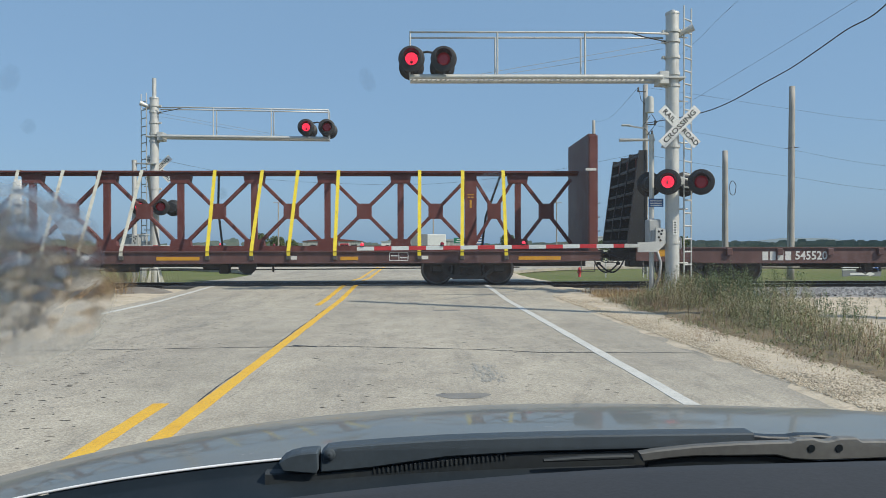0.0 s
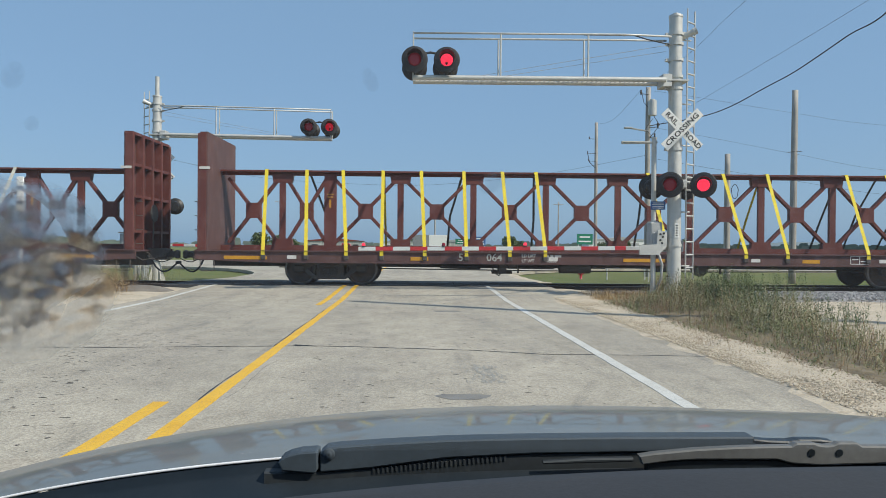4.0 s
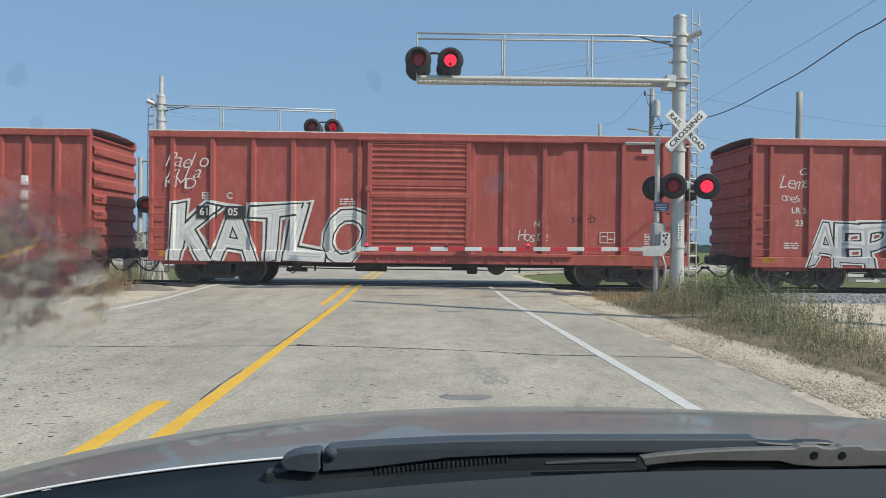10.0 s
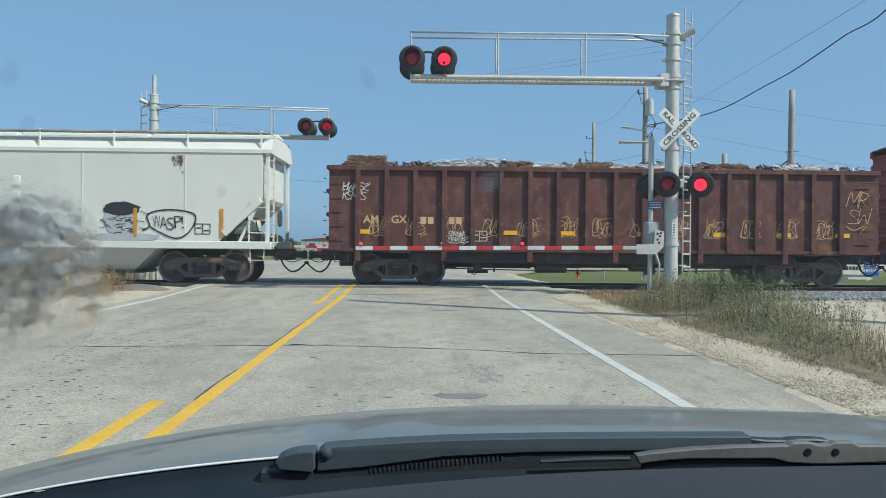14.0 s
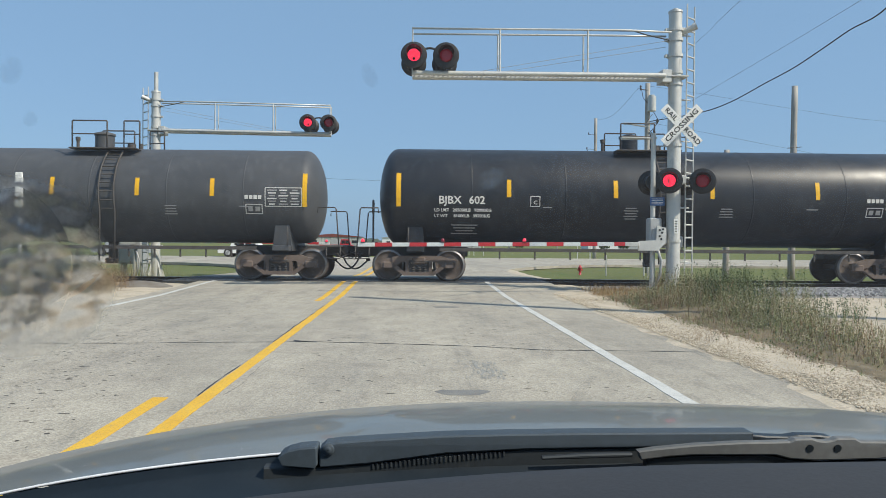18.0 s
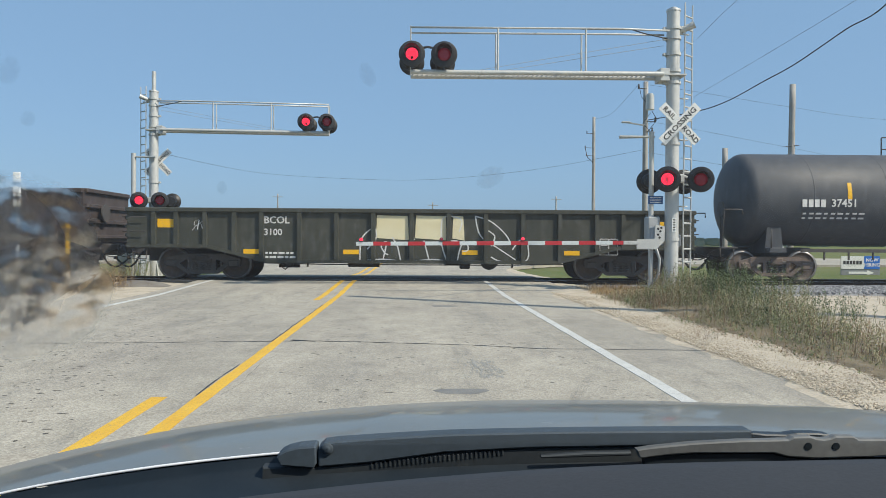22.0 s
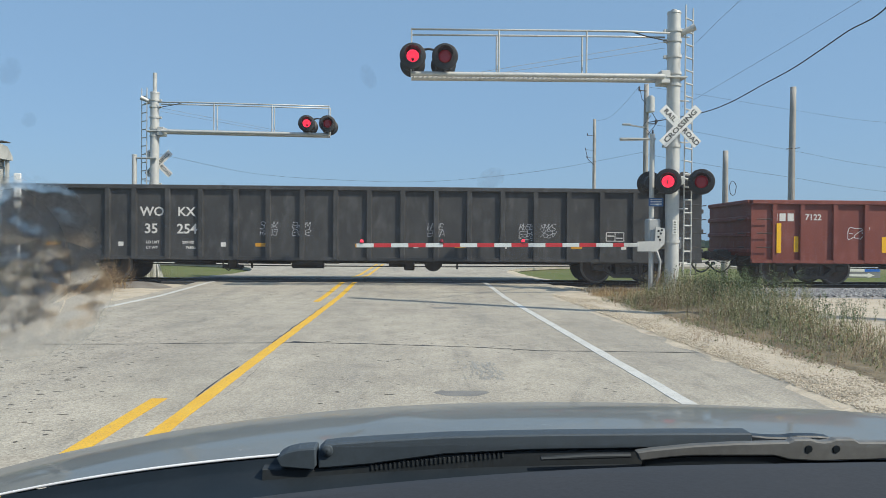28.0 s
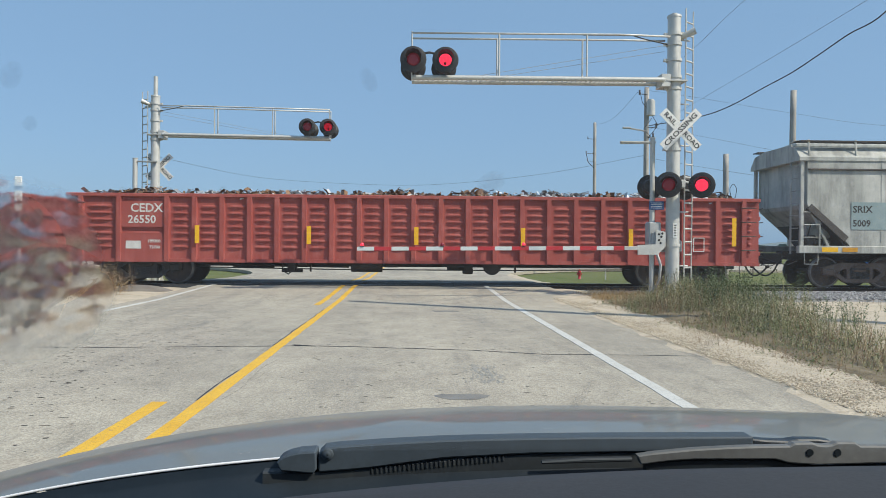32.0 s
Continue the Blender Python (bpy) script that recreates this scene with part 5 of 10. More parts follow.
def piece(parent, text, x0, x1, z0, z1, y, fills, line, seed, halo=None, posts=(), lean=0.1, depth_of_line=0.026, overlap=1.16, shade="g_grey", sill=0.955, foot=0.67):
    """Fat sprayed letters with a dark outline, a two-tone fill and a halo, lying over panels and posts."""
    rng = random.Random(seed)
    mats = [M[fills[0]], M[fills[-1]], M[line], M[halo or line], M[shade]]
    bm = bmesh.new()
    wd, hgt = (x1 - x0) / len(text), z1 - z0
    for k, char in enumerate(text):
        if char == " ":
            continue
        plain = glyph(char, 0.0)[0]
        ax, bx = min(v.x for v in plain), max(v.x for v in plain)
        az, bz = min(v.y for v in plain), max(v.y for v in plain)
        low, high = z0 + rng.uniform(0, 0.08) * hgt, z1 - rng.uniform(0, 0.14) * hgt
        cell, tilt = wd * overlap * rng.uniform(0.95, 1.1), rng.uniform(-0.12, 0.12) + lean
        mid = low + (high - low) * rng.uniform(0.35, 0.55)
        layers = ([(0.05 + depth_of_line, 3)] if halo else []) + [(0.022 + depth_of_line, 2), (0.022, 0), (-0.022, 4), (-0.034, 1)]
        for j, (grow, slot) in enumerate(layers):
            vs, fs = glyph(char, round(grow, 3))
            one = bmesh.new()
            vv = []
            for v in vs:
                u, w = (v.x - ax) / (bx - ax), (v.y - az) / (bz - az)
                px = x0 + wd * (k + 0.5) + cell * (u - 0.5) * (0.92 + 0.16 * w) + tilt * hgt * (w - 0.5) + 0.05 * math.sin(5 * w + k)
                pz = low + (high - low) * w + 0.05 * hgt * math.sin(4.2 * u + 2 * k)
                vv.append(one.verts.new((px, 0, pz)))
            for f in fs:
                one.faces.new([vv[i] for i in f]).material_index = slot
            cuts = [(Vector((0, 0, mid)), Vector((0, 0, 1)))] if slot == 0 else []
            for p in posts:
                if x0 - 0.6 < p < x1 + 0.6:
                    cuts += [(Vector((p + o, 0, 0)), Vector((1, 0, 0))) for o in (-0.10, -0.055, 0.055, 0.10)]
            if sill:
                cuts += [(Vector((0, 0, sill)), Vector((0, 0, 1))), (Vector((0, 0, sill + 0.03)), Vector((0, 0, 1)))]
                bmesh.ops.bisect_plane(one, geom=one.verts[:] + one.edges[:] + one.faces[:], plane_co=Vector((0, 0, foot)), plane_no=Vector((0, 0, 1)), clear_inner=True)
            for co, no in cuts:
                bmesh.ops.bisect_plane(one, geom=one.verts[:] + one.edges[:] + one.faces[:], plane_co=co, plane_no=no)
            for f in one.faces:
                if slot == 0 and f.calc_center_median().z < mid and len(fills) > 1:
                    f.material_index = 1
            for v in one.verts:
                d = min([abs(v.co.x - p) for p in posts], default=9)
                out = 0.088 if d < 0.056 else 0.088 * max(0.0, (0.10 - d) / 0.045)
                if sill and v.co.z < sill + 0.029:
                    out = 0.105
                v.co.y = y - 0.001 - 0.0012 * j - 0.0008 * (k % 3) - out
            me = bpy.data.meshes.new("letter")
            one.to_mesh(me)
            one.free()
            bm.from_mesh(me)
            bpy.data.meshes.remove(me)
    return tagged(part("graffiti", bm, mats, parent, "sprayed graffiti letters with dark outlines"), kind="stuff")


def script_tag(parent, text, x, z, w, h, y, material, slope=0.15):
    """A thin hand-sprayed word."""
    bm = bmesh.new()
    cell = w / len(text)
    for k, char in enumerate(text):
        vs, fs = glyph(char, -0.012)
        ax, bx = min(v.x for v in vs), max(v.x for v in vs)
        put(bm, [(x + cell * (k + 1.05 * (v.x - ax) / max(bx - ax, 0.42)) + slope * h * v.y, y - 0.002 - 0.0004 * (k % 3), z - h / 2 + h * 1.3 * v.y + 0.08 * h * math.sin(2.1 * k + 3 * v.x)) for v in vs], fs)
    return tagged(part("graffiti_tag", bm, M[material], parent, "thin sprayed tag"), kind="stuff")


def tag(parent, x, z, w, h, y, material, seed, turns=7, width=0.025, loops=1):
    """A quick sprayed scribble: rows of thin bent strokes and a swash below; it spells nothing."""
    rng = random.Random(seed)
    bm = bmesh.new()
    rows = max(1, loops)
    rh = h / rows
    for q in range(rows):
        n = max(2, min(6, int(w / (rh * 0.62) + 0.5)))
        cw = w * rng.uniform(0.8, 1.0) / n
        for k in range(n):
            form = rng.choice(GLYPH_STROKES)
            mir, flip = rng.random() < 0.5, rng.random() < 0.4
            for i, st in enumerate(form):
                ctrl = []
                for a, b in st:
                    a, b = (1 - a if mir else a), (1 - b if flip else b)
                    ctrl.append((x + cw * (k + a * 1.15) + 0.2 * rh * b + rng.uniform(-0.1, 0.1) * cw, z + h / 2 - rh * (q + 1) + rh * (0.08 + 0.9 * b) + rng.uniform(-0.08, 0.08) * rh))
                stroke(bm, curve_pts(ctrl, 5), width * rng.uniform(0.7, 1.0), y - 0.002 - 0.0003 * (i + 3 * (k % 3)), 0)
    if rng.random() < 0.6:
        zz = z - h / 2
        stroke(bm, curve_pts([(x, zz), (x + w * 0.4, zz - 0.12 * h), (x + w, zz + 0.04 * h), (x + w * 0.7, zz - 0.2 * h)], 6), width * 0.8, y - 0.0035, 0)
    return tagged(part("graffiti_tag", bm, M[material], parent, "sprayed scribble tag"), kind="stuff")


def bubbles(parent, x0, x1, z0, z1, y, material, count, seed, width=0.03):
    """Rounded hollow graffiti outlines."""
    rng = random.Random(seed)
    bm = bmesh.new()
    wd = (x1 - x0) / count
    for k in range(count):
        cx, top = x0 + wd * (k + 0.5), z1 - rng.uniform(0, 0.35) * (z1 - z0)
        bot = z0 + rng.uniform(0, 0.12) * (z1 - z0)
        a, lean = wd * 0.5, rng.uniform(-0.05, 0.1)
        ctrl = [(cx - a, bot), (cx - a * 0.9 + lean, (top + bot) / 2), (cx - a * 0.6 + lean, top - 0.05), (cx + lean, top), (cx + a * 0.7 + lean, top - 0.08), (cx + a * 0.85, (top + bot) / 2), (cx + a, bot + 0.05), (cx, bot - 0.04), (cx - a, bot)]
        stroke(bm, curve_pts(ctrl, 6), width, y - 0.002 - 0.0004 * (k % 3), 0)
        if rng.random() < 0.7:
            zc = bot + (top - bot) * rng.uniform(0.35, 0.6)
            stroke(bm, curve_pts([(cx - a * 0.15, zc - 0.15), (cx + a * 0.1, zc + 0.15), (cx + a * 0.25, zc), (cx, zc - 0.18)], 5), width, y - 0.0035, 0)
    return tagged(part("graffiti_outline", bm, M[material], parent, "hollow rounded graffiti outline"), kind="stuff")


def sprayed(parent, x, z, rx, rz, y, material, seed, label):
    """A ragged sprayed patch of plain paint."""
    bm = bmesh.new()
    ring = [(x + rx * q * math.cos(a), y, z + rz * q * math.sin(a)) for a, q in ((a, 1 + 0.22 * noise.noise(Vector((3 * math.cos(a), 3 * math.sin(a), seed)))) for a in np.linspace(0, 6.2832, 41)[:-1])]
    put(bm, ring, [tuple(range(40))])
    return tagged(part("graffiti", bm, M[material], parent, label), kind="stuff")


def chalk_word(parent, x0, z0, y, ribs, depth):
    """A thin white outline of fat rounded letters, running on over the side posts."""
    letters = (
        (((0.30, 0.76), (0.19, 0.89), (0.18, 1.08), (0.26, 1.24), (0.46, 1.34), (0.61, 1.29), (0.70, 1.10), (0.70, 0.94)),
         ((0.39, 1.03), (0.48, 0.94), (0.53, 0.79), (0.52, 0.66), (0.59, 0.80), (0.74, 0.86), (0.89, 0.73), (0.98, 0.47), (0.95, 0.21), (0.86, 0.02)),
         ((0.30, 0.76), (0.13, 0.68), (0.03, 0.50), (0.0, 0.18)),
         ((0.24, 0.12), (0.24, 0.31), (0.32, 0.50), (0.46, 0.58), (0.60, 0.51), (0.68, 0.31), (0.68, 0.13))),
        (((0.90, 0.79), (0.98, 0.88), (1.08, 0.86), (1.14, 0.71), (1.22, 0.84), (1.32, 0.86), (1.42, 0.74), (1.40, 0.60)),
         ((1.03, 0.16), (1.0, 0.39), (1.06, 0.58), (1.19, 0.66), (1.38, 0.63), (1.53, 0.45), (1.60, 0.21), (1.57, 0.02)),
         ((1.18, 0.50), (1.24, 0.26), (1.23, 0.03)), ((1.30, 0.55), (1.38, 0.34), (1.41, 0.13))),
        (((1.31, 0.84), (1.35, 1.08), (1.43, 1.26), (1.56, 1.32), (1.65, 1.21), (1.66, 1.03), (1.69, 1.24), (1.82, 1.32), (1.96, 1.24), (2.05, 1.0), (2.01, 0.82), (1.85, 0.76)),
         ((1.81, 1.26), (1.78, 0.97), (1.80, 0.45)),
         ((1.43, 0.62), (1.51, 0.79), (1.67, 0.87), (1.90, 0.77), (2.11, 0.60), (2.21, 0.34), (2.11, 0.02))),
        (((2.04, 0.74), (2.11, 0.86), (2.23, 0.82), (2.27, 0.68), (2.38, 0.84), (2.53, 0.84), (2.64, 0.66), (2.61, 0.45), (2.48, 0.29), (2.30, 0.29), (2.46, 0.21), (2.51, 0.0)),
         ((2.27, 0.76), (2.32, 0.55))),
        (((2.60, 0.80), (2.64, 0.97), (2.75, 1.18), (2.91, 1.34), (3.04, 1.26), (3.09, 1.08), (3.01, 0.90), (2.88, 0.90), (2.83, 1.08)),
         ((2.59, 0.79), (2.61, 0.60), (2.75, 0.45), (2.85, 0.42), (2.86, 0.70), (2.99, 0.76), (3.04, 0.45), (3.09, 0.18)),
         ((3.09, 1.03), (3.27, 0.87), (3.40, 0.55), (3.40, 0.29), (3.32, 0.03))))
    bm = bmesh.new()
    for k, letter in enumerate(letters):
        for j, line in enumerate(letter):
            pts = [Vector((x0 + px, 0, z0 + pz)) for px, pz in curve_pts(line, 12)]
            rows = []
            for i, p in enumerate(pts):
                d = (pts[min(i + 1, len(pts) - 1)] - pts[max(i - 1, 0)]).normalized()
                off = Vector((-d.z, 0, d.x)) * 0.0105
                out = y - 0.004 - 0.0004 * ((k + j) % 4) - (depth if any(abs(p.x - r) < 0.078 for r in ribs) else 0.0)
                rows.append([(p.x - off.x, out, p.z - off.z), (p.x + off.x, out, p.z + off.z)])
            loft(bm, rows)
    return tagged(part("graffiti_outline", bm, M["mark_white"], parent, "thin white outline of fat rounded letters"), kind="stuff")


def blotch(parent, x, z, w, h, y, material, seed, label="rust bloom through the paint"):
    """An uneven patch of rust made of ragged spots."""
    rng = random.Random(seed)
    bm = bmesh.new()
    drips = [x + rng.uniform(-0.42, 0.42) * w for _ in range(5)]
    for i in range(120):
        cx, cz = rng.choice(drips) + rng.gauss(0, 0.05) * w, z + 0.5 * h - abs(rng.gauss(0, 0.34)) * h
        r = rng.uniform(0.008, 0.036) * h
        ring = [(cx + r * rng.uniform(0.5, 1.2) * math.cos(a), y - 0.0015 - 0.00003 * i, cz + r * rng.uniform(1.0, 2.9) * math.sin(a)) for a in np.linspace(0, 6.283, 9)[:-1]]
        put(bm, ring, [tuple(range(8))])
    return tagged(part("rust_bloom", bm, material, parent, label), kind="stuff")


def stirrup(car, x, z, y, material):
    bm = bmesh.new()
    pipe(bm, [(x - 0.2, y, z), (x - 0.19, y, z - 0.34), (x + 0.19, y, z - 0.34), (x + 0.2, y, z)], 0.016, 6)
    part("stirrup_step", bm, material, car)


def start(name, xl, xr, label, category="freight car"):
    car = thing(name, label, category, "cars of the train")
    CARS.append((car, (xl + xr) / 2 * SPACING))
    return car, xr - xl


# -- boxcars
def boxcar(xl, xr, label, posts, door, seed):
    car, L = start("boxcar", xl, xr, label)
    red = M["box_red"]
    Y = 1.46
    bm = bmesh.new()
    box(bm, (0, 0, (0.95 + 4.17) / 2), (L - 0.06, 2 * Y - 0.06, 4.17 - 0.95), bevel=0.02)
    part("body", bm, red, car, "red corrugated steel body shell")
    for s in (-1, 1):
        bm = bmesh.new()
        box(bm, (0, s * (Y + 0.02), 4.22), (L, 0.14, 0.20), bevel=0.02)
        part("top_chord", bm, red, car)
        bm = bmesh.new()
        box(bm, (0, s * (Y + 0.01), 0.80), (L, 0.12, 0.30), bevel=0.015)
        part("side_sill", bm, red, car)
    for x in posts:
        bm = bmesh.new()
        prism_z = [(-0.085, 0), (-0.05, -0.085), (0.05, -0.085), (0.085, 0)]
        loft(bm, [[(x + a, -Y + 0.03 + b, z) for a, b in prism_z] for z in (0.9, 4.15)], close=True, caps=True)
        part("side_post", bm, red, car)
    for s in (-1, 1):
        bm = bmesh.new()
        box(bm, (s * (L / 2 - 0.06), -Y - 0.0, 2.545), (0.12, 0.14, 3.39), bevel=0.02)
        part("corner_post", bm, red, car)
        # end wall with horizontal corrugations
        bm = bmesh.new()
        rows = []
        for k in range(85):
            z = 0.95 + k * 3.19 / 84
            d = 0.07 * min(1.0, max(0.0, 2.2 * math.sin(k * math.pi / 6 + 0.6) + 0.8))
            rows.append([(s * (L / 2 - 0.02 + d), -1.40, z), (s * (L / 2 - 0.02 + d), 1.40, z)][::s])
        loft(bm, rows)
        part("end_wall", bm, red, car)
        # side and end ladders
        for k in range(4):
            bm = bmesh.new()
            z = 1.15 + k * 0.42
            rod(bm, (s * (L / 2 - 0.12), -Y - 0.10, z), (s * (L / 2 - 0.58), -Y - 0.10, z), 0.014, 6)
            part("grab_iron", bm, M["steel_dark"] if s > 0 else red, car)
        for k in range(7 if s > 0 else 4):
            bm = bmesh.new()
            z = 1.15 + k * 0.42
            rod(bm, (s * (L / 2 + 0.10), -1.38, z), (s * (L / 2 + 0.10), -0.95, z), 0.014, 6)
            part("end_rung", bm, M["steel_dark"], car)
        stirrup(car, s * (L / 2 - 0.35), 0.68, -Y + 0.02, M["steel_dark"])
        coupler(car, s * L / 2, s)
        bm = bmesh.new()
        box(bm, (s * (L / 2 - 1.0), -Y + 0.06, 0.62), (1.3, 0.1, 0.12), bevel=0.02)
        part("end_sill", bm, red, car)
    # roof
    bm = bmesh.new()
    n = 34
    rows = []
    for k in range(n * 2 + 1):
        x = -L / 2 + L * k / (n * 2)
        d = 0.018 if k % 4 == 0 else 0.0
        rows.append([(x, y, z + d) for y, z in ((-Y - 0.055, 4.318), (-0.8, 4.38), (0, 4.40), (0.8, 4.38), (Y + 0.055, 4.318))])
    loft(bm, rows)
    roof = part("roof", bm, M["hopper_grey"], car, "pale galvanised ribbed roof")
    bm = bmesh.new()
    for k in range(n):
        x = -L / 2 + L * (k + 0.5) / n
        box(bm, (x, -Y - 0.075, 4.318 + 0.006 * noise.noise(Vector((x, seed, 2)))), (L / n - 0.02, 0.03, 0.026 + 0.010 * noise.noise(Vector((x * 2, seed, 7)))))
    part("roof_edge", bm, M["hopper_white"], roof, "pale worn edge of the roof sheets")
    # door
    d0, d1 = door
    bm = bmesh.new()
    rows = []
    for k in range(161):
        z = 1.02 + k * 3.05 / 160
        q = k % 8
        dy = (0.0, 0.0, 0.012, 0.03, 0.036, 0.03, 0.0, 0.0)[q]
        if 96 <= k <= 103:
            dy = 0.02
        rows.append([(d0 + 0.10, -Y - 0.07 - dy, z), (d1 - 0.10, -Y - 0.07 - dy, z)])
    loft(bm, rows)
    door_part = part("sliding_door", bm, red, car, "horizontally corrugated sliding door")
    bm = bmesh.new()
    for x in (d0 + 0.06, d1 - 0.06):
        box(bm, (x, -Y - 0.06, 2.555), (0.14, 0.10, 3.12), bevel=0.015)
    for z in (1.0, 4.09, 2.555):
        box(bm, ((d0 + d1) / 2, -Y - 0.07, z), (d1 - d0 - 0.05, 0.10, 0.12), bevel=0.015)
    part("door_frame", bm, red, door_part)
    bm = bmesh.new()
    rod(bm, (d0 + 0.02, -Y - 0.14, 1.1), (d0 + 0.02, -Y - 0.14, 2.9), 0.02, 8)
    box(bm, (d0 + 0.02, -Y - 0.14, 2.75), (0.16, 0.06, 0.16), bevel=0.02)
    part("lock_bar", bm, red, door_part)
    for z, nm in ((0.92, "door_track"), (4.14, "door_rail")):
        bm = bmesh.new()
        box(bm, ((d0 + d1) / 2 + 1.3, -Y - 0.09, z), ((d1 - d0) * 2.1, 0.12, 0.10), bevel=0.02)
        part(nm, bm, red, car)
    for k in range(9):
        bm = bmesh.new()
        box(bm, (d0 + 0.3 + k * 0.62, -Y - 0.05, 0.80), (0.07, 0.10, 0.22), bevel=0.015)
        part("track_bracket", bm, red, car)
    bm = bmesh.new()
    box(bm, (L / 2 - 2.1, -Y - 0.065, 0.86), (0.6, 0.01, 0.16))
    part("reflector", bm, M["amber"], car)
    bm = bmesh.new()
    box(bm, (-L / 2 + 0.5, -Y - 0.065, 0.86), (0.4, 0.01, 0.16))
    part("reflector", bm, M["amber"], car)
    underside(car, L)
    for s in (-1, 1):
        bogie(car, s * (L / 2 - 1.95 + 0.14))
    y = -Y + 0.025
    data_panel(car, L / 2 - 2.35, 1.45, 0.42, 0.30, y - 0.02)
    data_lines(car, L / 2 - 1.3, 1.55, 0.45, y, 5, seed=seed)
    data_lines(car, -2.3, 2.45, 0.45, y, 3, seed=seed + 1)
    data_lines(car, -6.6, 1.35, 0.55, y, 3, seed=seed + 2)
    return car, L, y


P1 = (-7.0, -5.88, -4.74, -3.62, -2.51, -1.75, 1.45, 2.37, 3.48, 4.63, 5.72, 6.89)
car, L, y = boxcar(-88.55, -73.41, "red boxcar with corrugated door and graffiti panels", P1, (-1.58, 1.30), 10)
stencil(car, "LR S", -6.40, 2.28, 0.24, y)
stencil(car, "23", -6.28, 1.92, 0.24, y)
stencil(car, "11", -5.15, 1.92, 0.24, y)
piece(car, "AEPW", -5.80, -2.75, 0.74, 1.98, y - 0.008, ("g_white", "g_grey"), "g_black", 21, "g_white", P1)
piece(car, "C R", -1.25, 1.30, 1.10, 2.02, -1.595, ("g_cream", "g_cream"), "g_black", 22, "g_black", lean=0.0, sill=0, overlap=1.3, shade="g_cream")
piece(car, "7", -0.45, 0.50, 1.10, 2.02, -1.597, ("g_green", "g_green"), "g_black", 23, lean=0.0, sill=0, overlap=1.2, shade="g_green")
script_tag(car, "Leme", -6.75, 3.12, 0.85, 0.42, y, "g_white", 0.4)
script_tag(car, "O", -6.2, 3.4, 0.25, 0.22, y, "g_white", 0.4)
script_tag(car, "ones", -6.65, 2.68, 0.55, 0.30, y, "g_white", -0.4)
script_tag(car, "9879", -3.25, 2.72, 0.6, 0.28, y, "g_white")
script_tag(car, "ASRU", -2.25, 1.95, 0.55, 0.35, y, "g_white")
tag(car, 4.75, 1.9, 0.5, 0.35, y, "g_green", 9)
tag(car, 5.95, 1.9, 0.25, 0.3, y, "g_green", 12)

car, L, y = boxcar(-105.48, -90.19, "red boxcar with large silver-white graffiti on its side", P1, (-1.52, 1.38), 30)
for cx, txt in ((-6.32, "61"), (-5.52, "05")):
    bars(car, cx, 2.04, 0.58, 0.36, y - 0.034, 1, M["g_black"])
    stencil(car, txt, cx + 0.08, 2.04, 0.29, y - 0.040)
stencil(car, "EE", -6.2, 2.50, 0.26, y)
stencil(car, "C", -5.5, 2.50, 0.26, y)
piece(car, "KATLO", -6.85, -1.55, 0.66, 2.22, y - 0.008, ("g_white", "g_white"), "g_black", 31, "g_white", P1, overlap=1.14, depth_of_line=0.022)
script_tag(car, "Paelo", -7.2, 3.52, 1.15, 0.45, y - 0.06, "g_white", 0.5)
script_tag(car, "kila", -7.15, 3.18, 0.95, 0.42, y - 0.06, "g_white", 0.5)
script_tag(car, "KMD", -7.2, 2.88, 0.85, 0.34, y - 0.06, "g_white", 0.1)
script_tag(car, "Hoste", 2.75, 1.50, 0.85, 0.36, y, "g_white", 0.2)
script_tag(car, "NGL", 3.2, 1.82, 0.4, 0.18, y, "g_white", 0.2)
for k, (x, z) in enumerate(((-0.95, 3.25), (0.15, 3.25), (-0.35, 3.72), (0.95, 1.55))):
    blotch(car, x, z, 0.16, 0.14, -1.615, M["dirt_mound"], 320 + k, "worn dark patch on the door")
script_tag(car, "serb", 4.25, 2.0, 0.7, 0.30, y, "g_black", 0.2)
bm = bmesh.new()
box(bm, (6.4, -1.52, 3.9), (0.35, 0.01, 0.12))
part("stencil_marks", bm, M["mark_white"], car)

P3 = (-6.69, -5.86, -5.11, -4.38, -3.63, -2.87, -2.12, 2.12, 2.87, 3.63, 4.38, 5.11, 5.86, 6.69)
car, L, y = boxcar(-122.26, -107.0, "red boxcar with pink, cream and blue graffiti", P3, (-1.70, 1.34), 50)
stencil(car, "LR", -6.45, 2.24, 0.32, y)
stencil(car, "S", -5.72, 2.24, 0.32, y)
stencil(car, "22", -6.45, 1.86, 0.31, y)
stencil(car, "85", -5.72, 1.86, 0.31, y)
piece(car, "SEAM", -5.1, -1.75, 0.74, 2.20, y - 0.008, ("g_pink", "g_cream"), "g_navy", 51, shade="g_pink", posts=P3, lean=0.15, overlap=1.25)
piece(car, "S", -1.45, -0.25, 1.06, 2.15, -1.595, ("g_pink", "g_cream"), "g_navy", 52, shade="g_pink", lean=0.1, sill=0)
blotch(car, -0.9, 1.2, 0.9, 0.35, -1.596, M["g_cyan"], 55, "sprayed cyan patch behind the graffiti")
blotch(car, 0.75, 1.75, 0.5, 0.3, -1.596, M["g_cyan"], 56, "sprayed cyan patch behind the graffiti")
piece(car, "MUSEO", 1.75, 6.2, 0.76, 2.12, y - 0.008, ("g_pink", "g_yellow"), "g_navy", 53, shade="g_pink", posts=P3, lean=0.12, overlap=1.2)
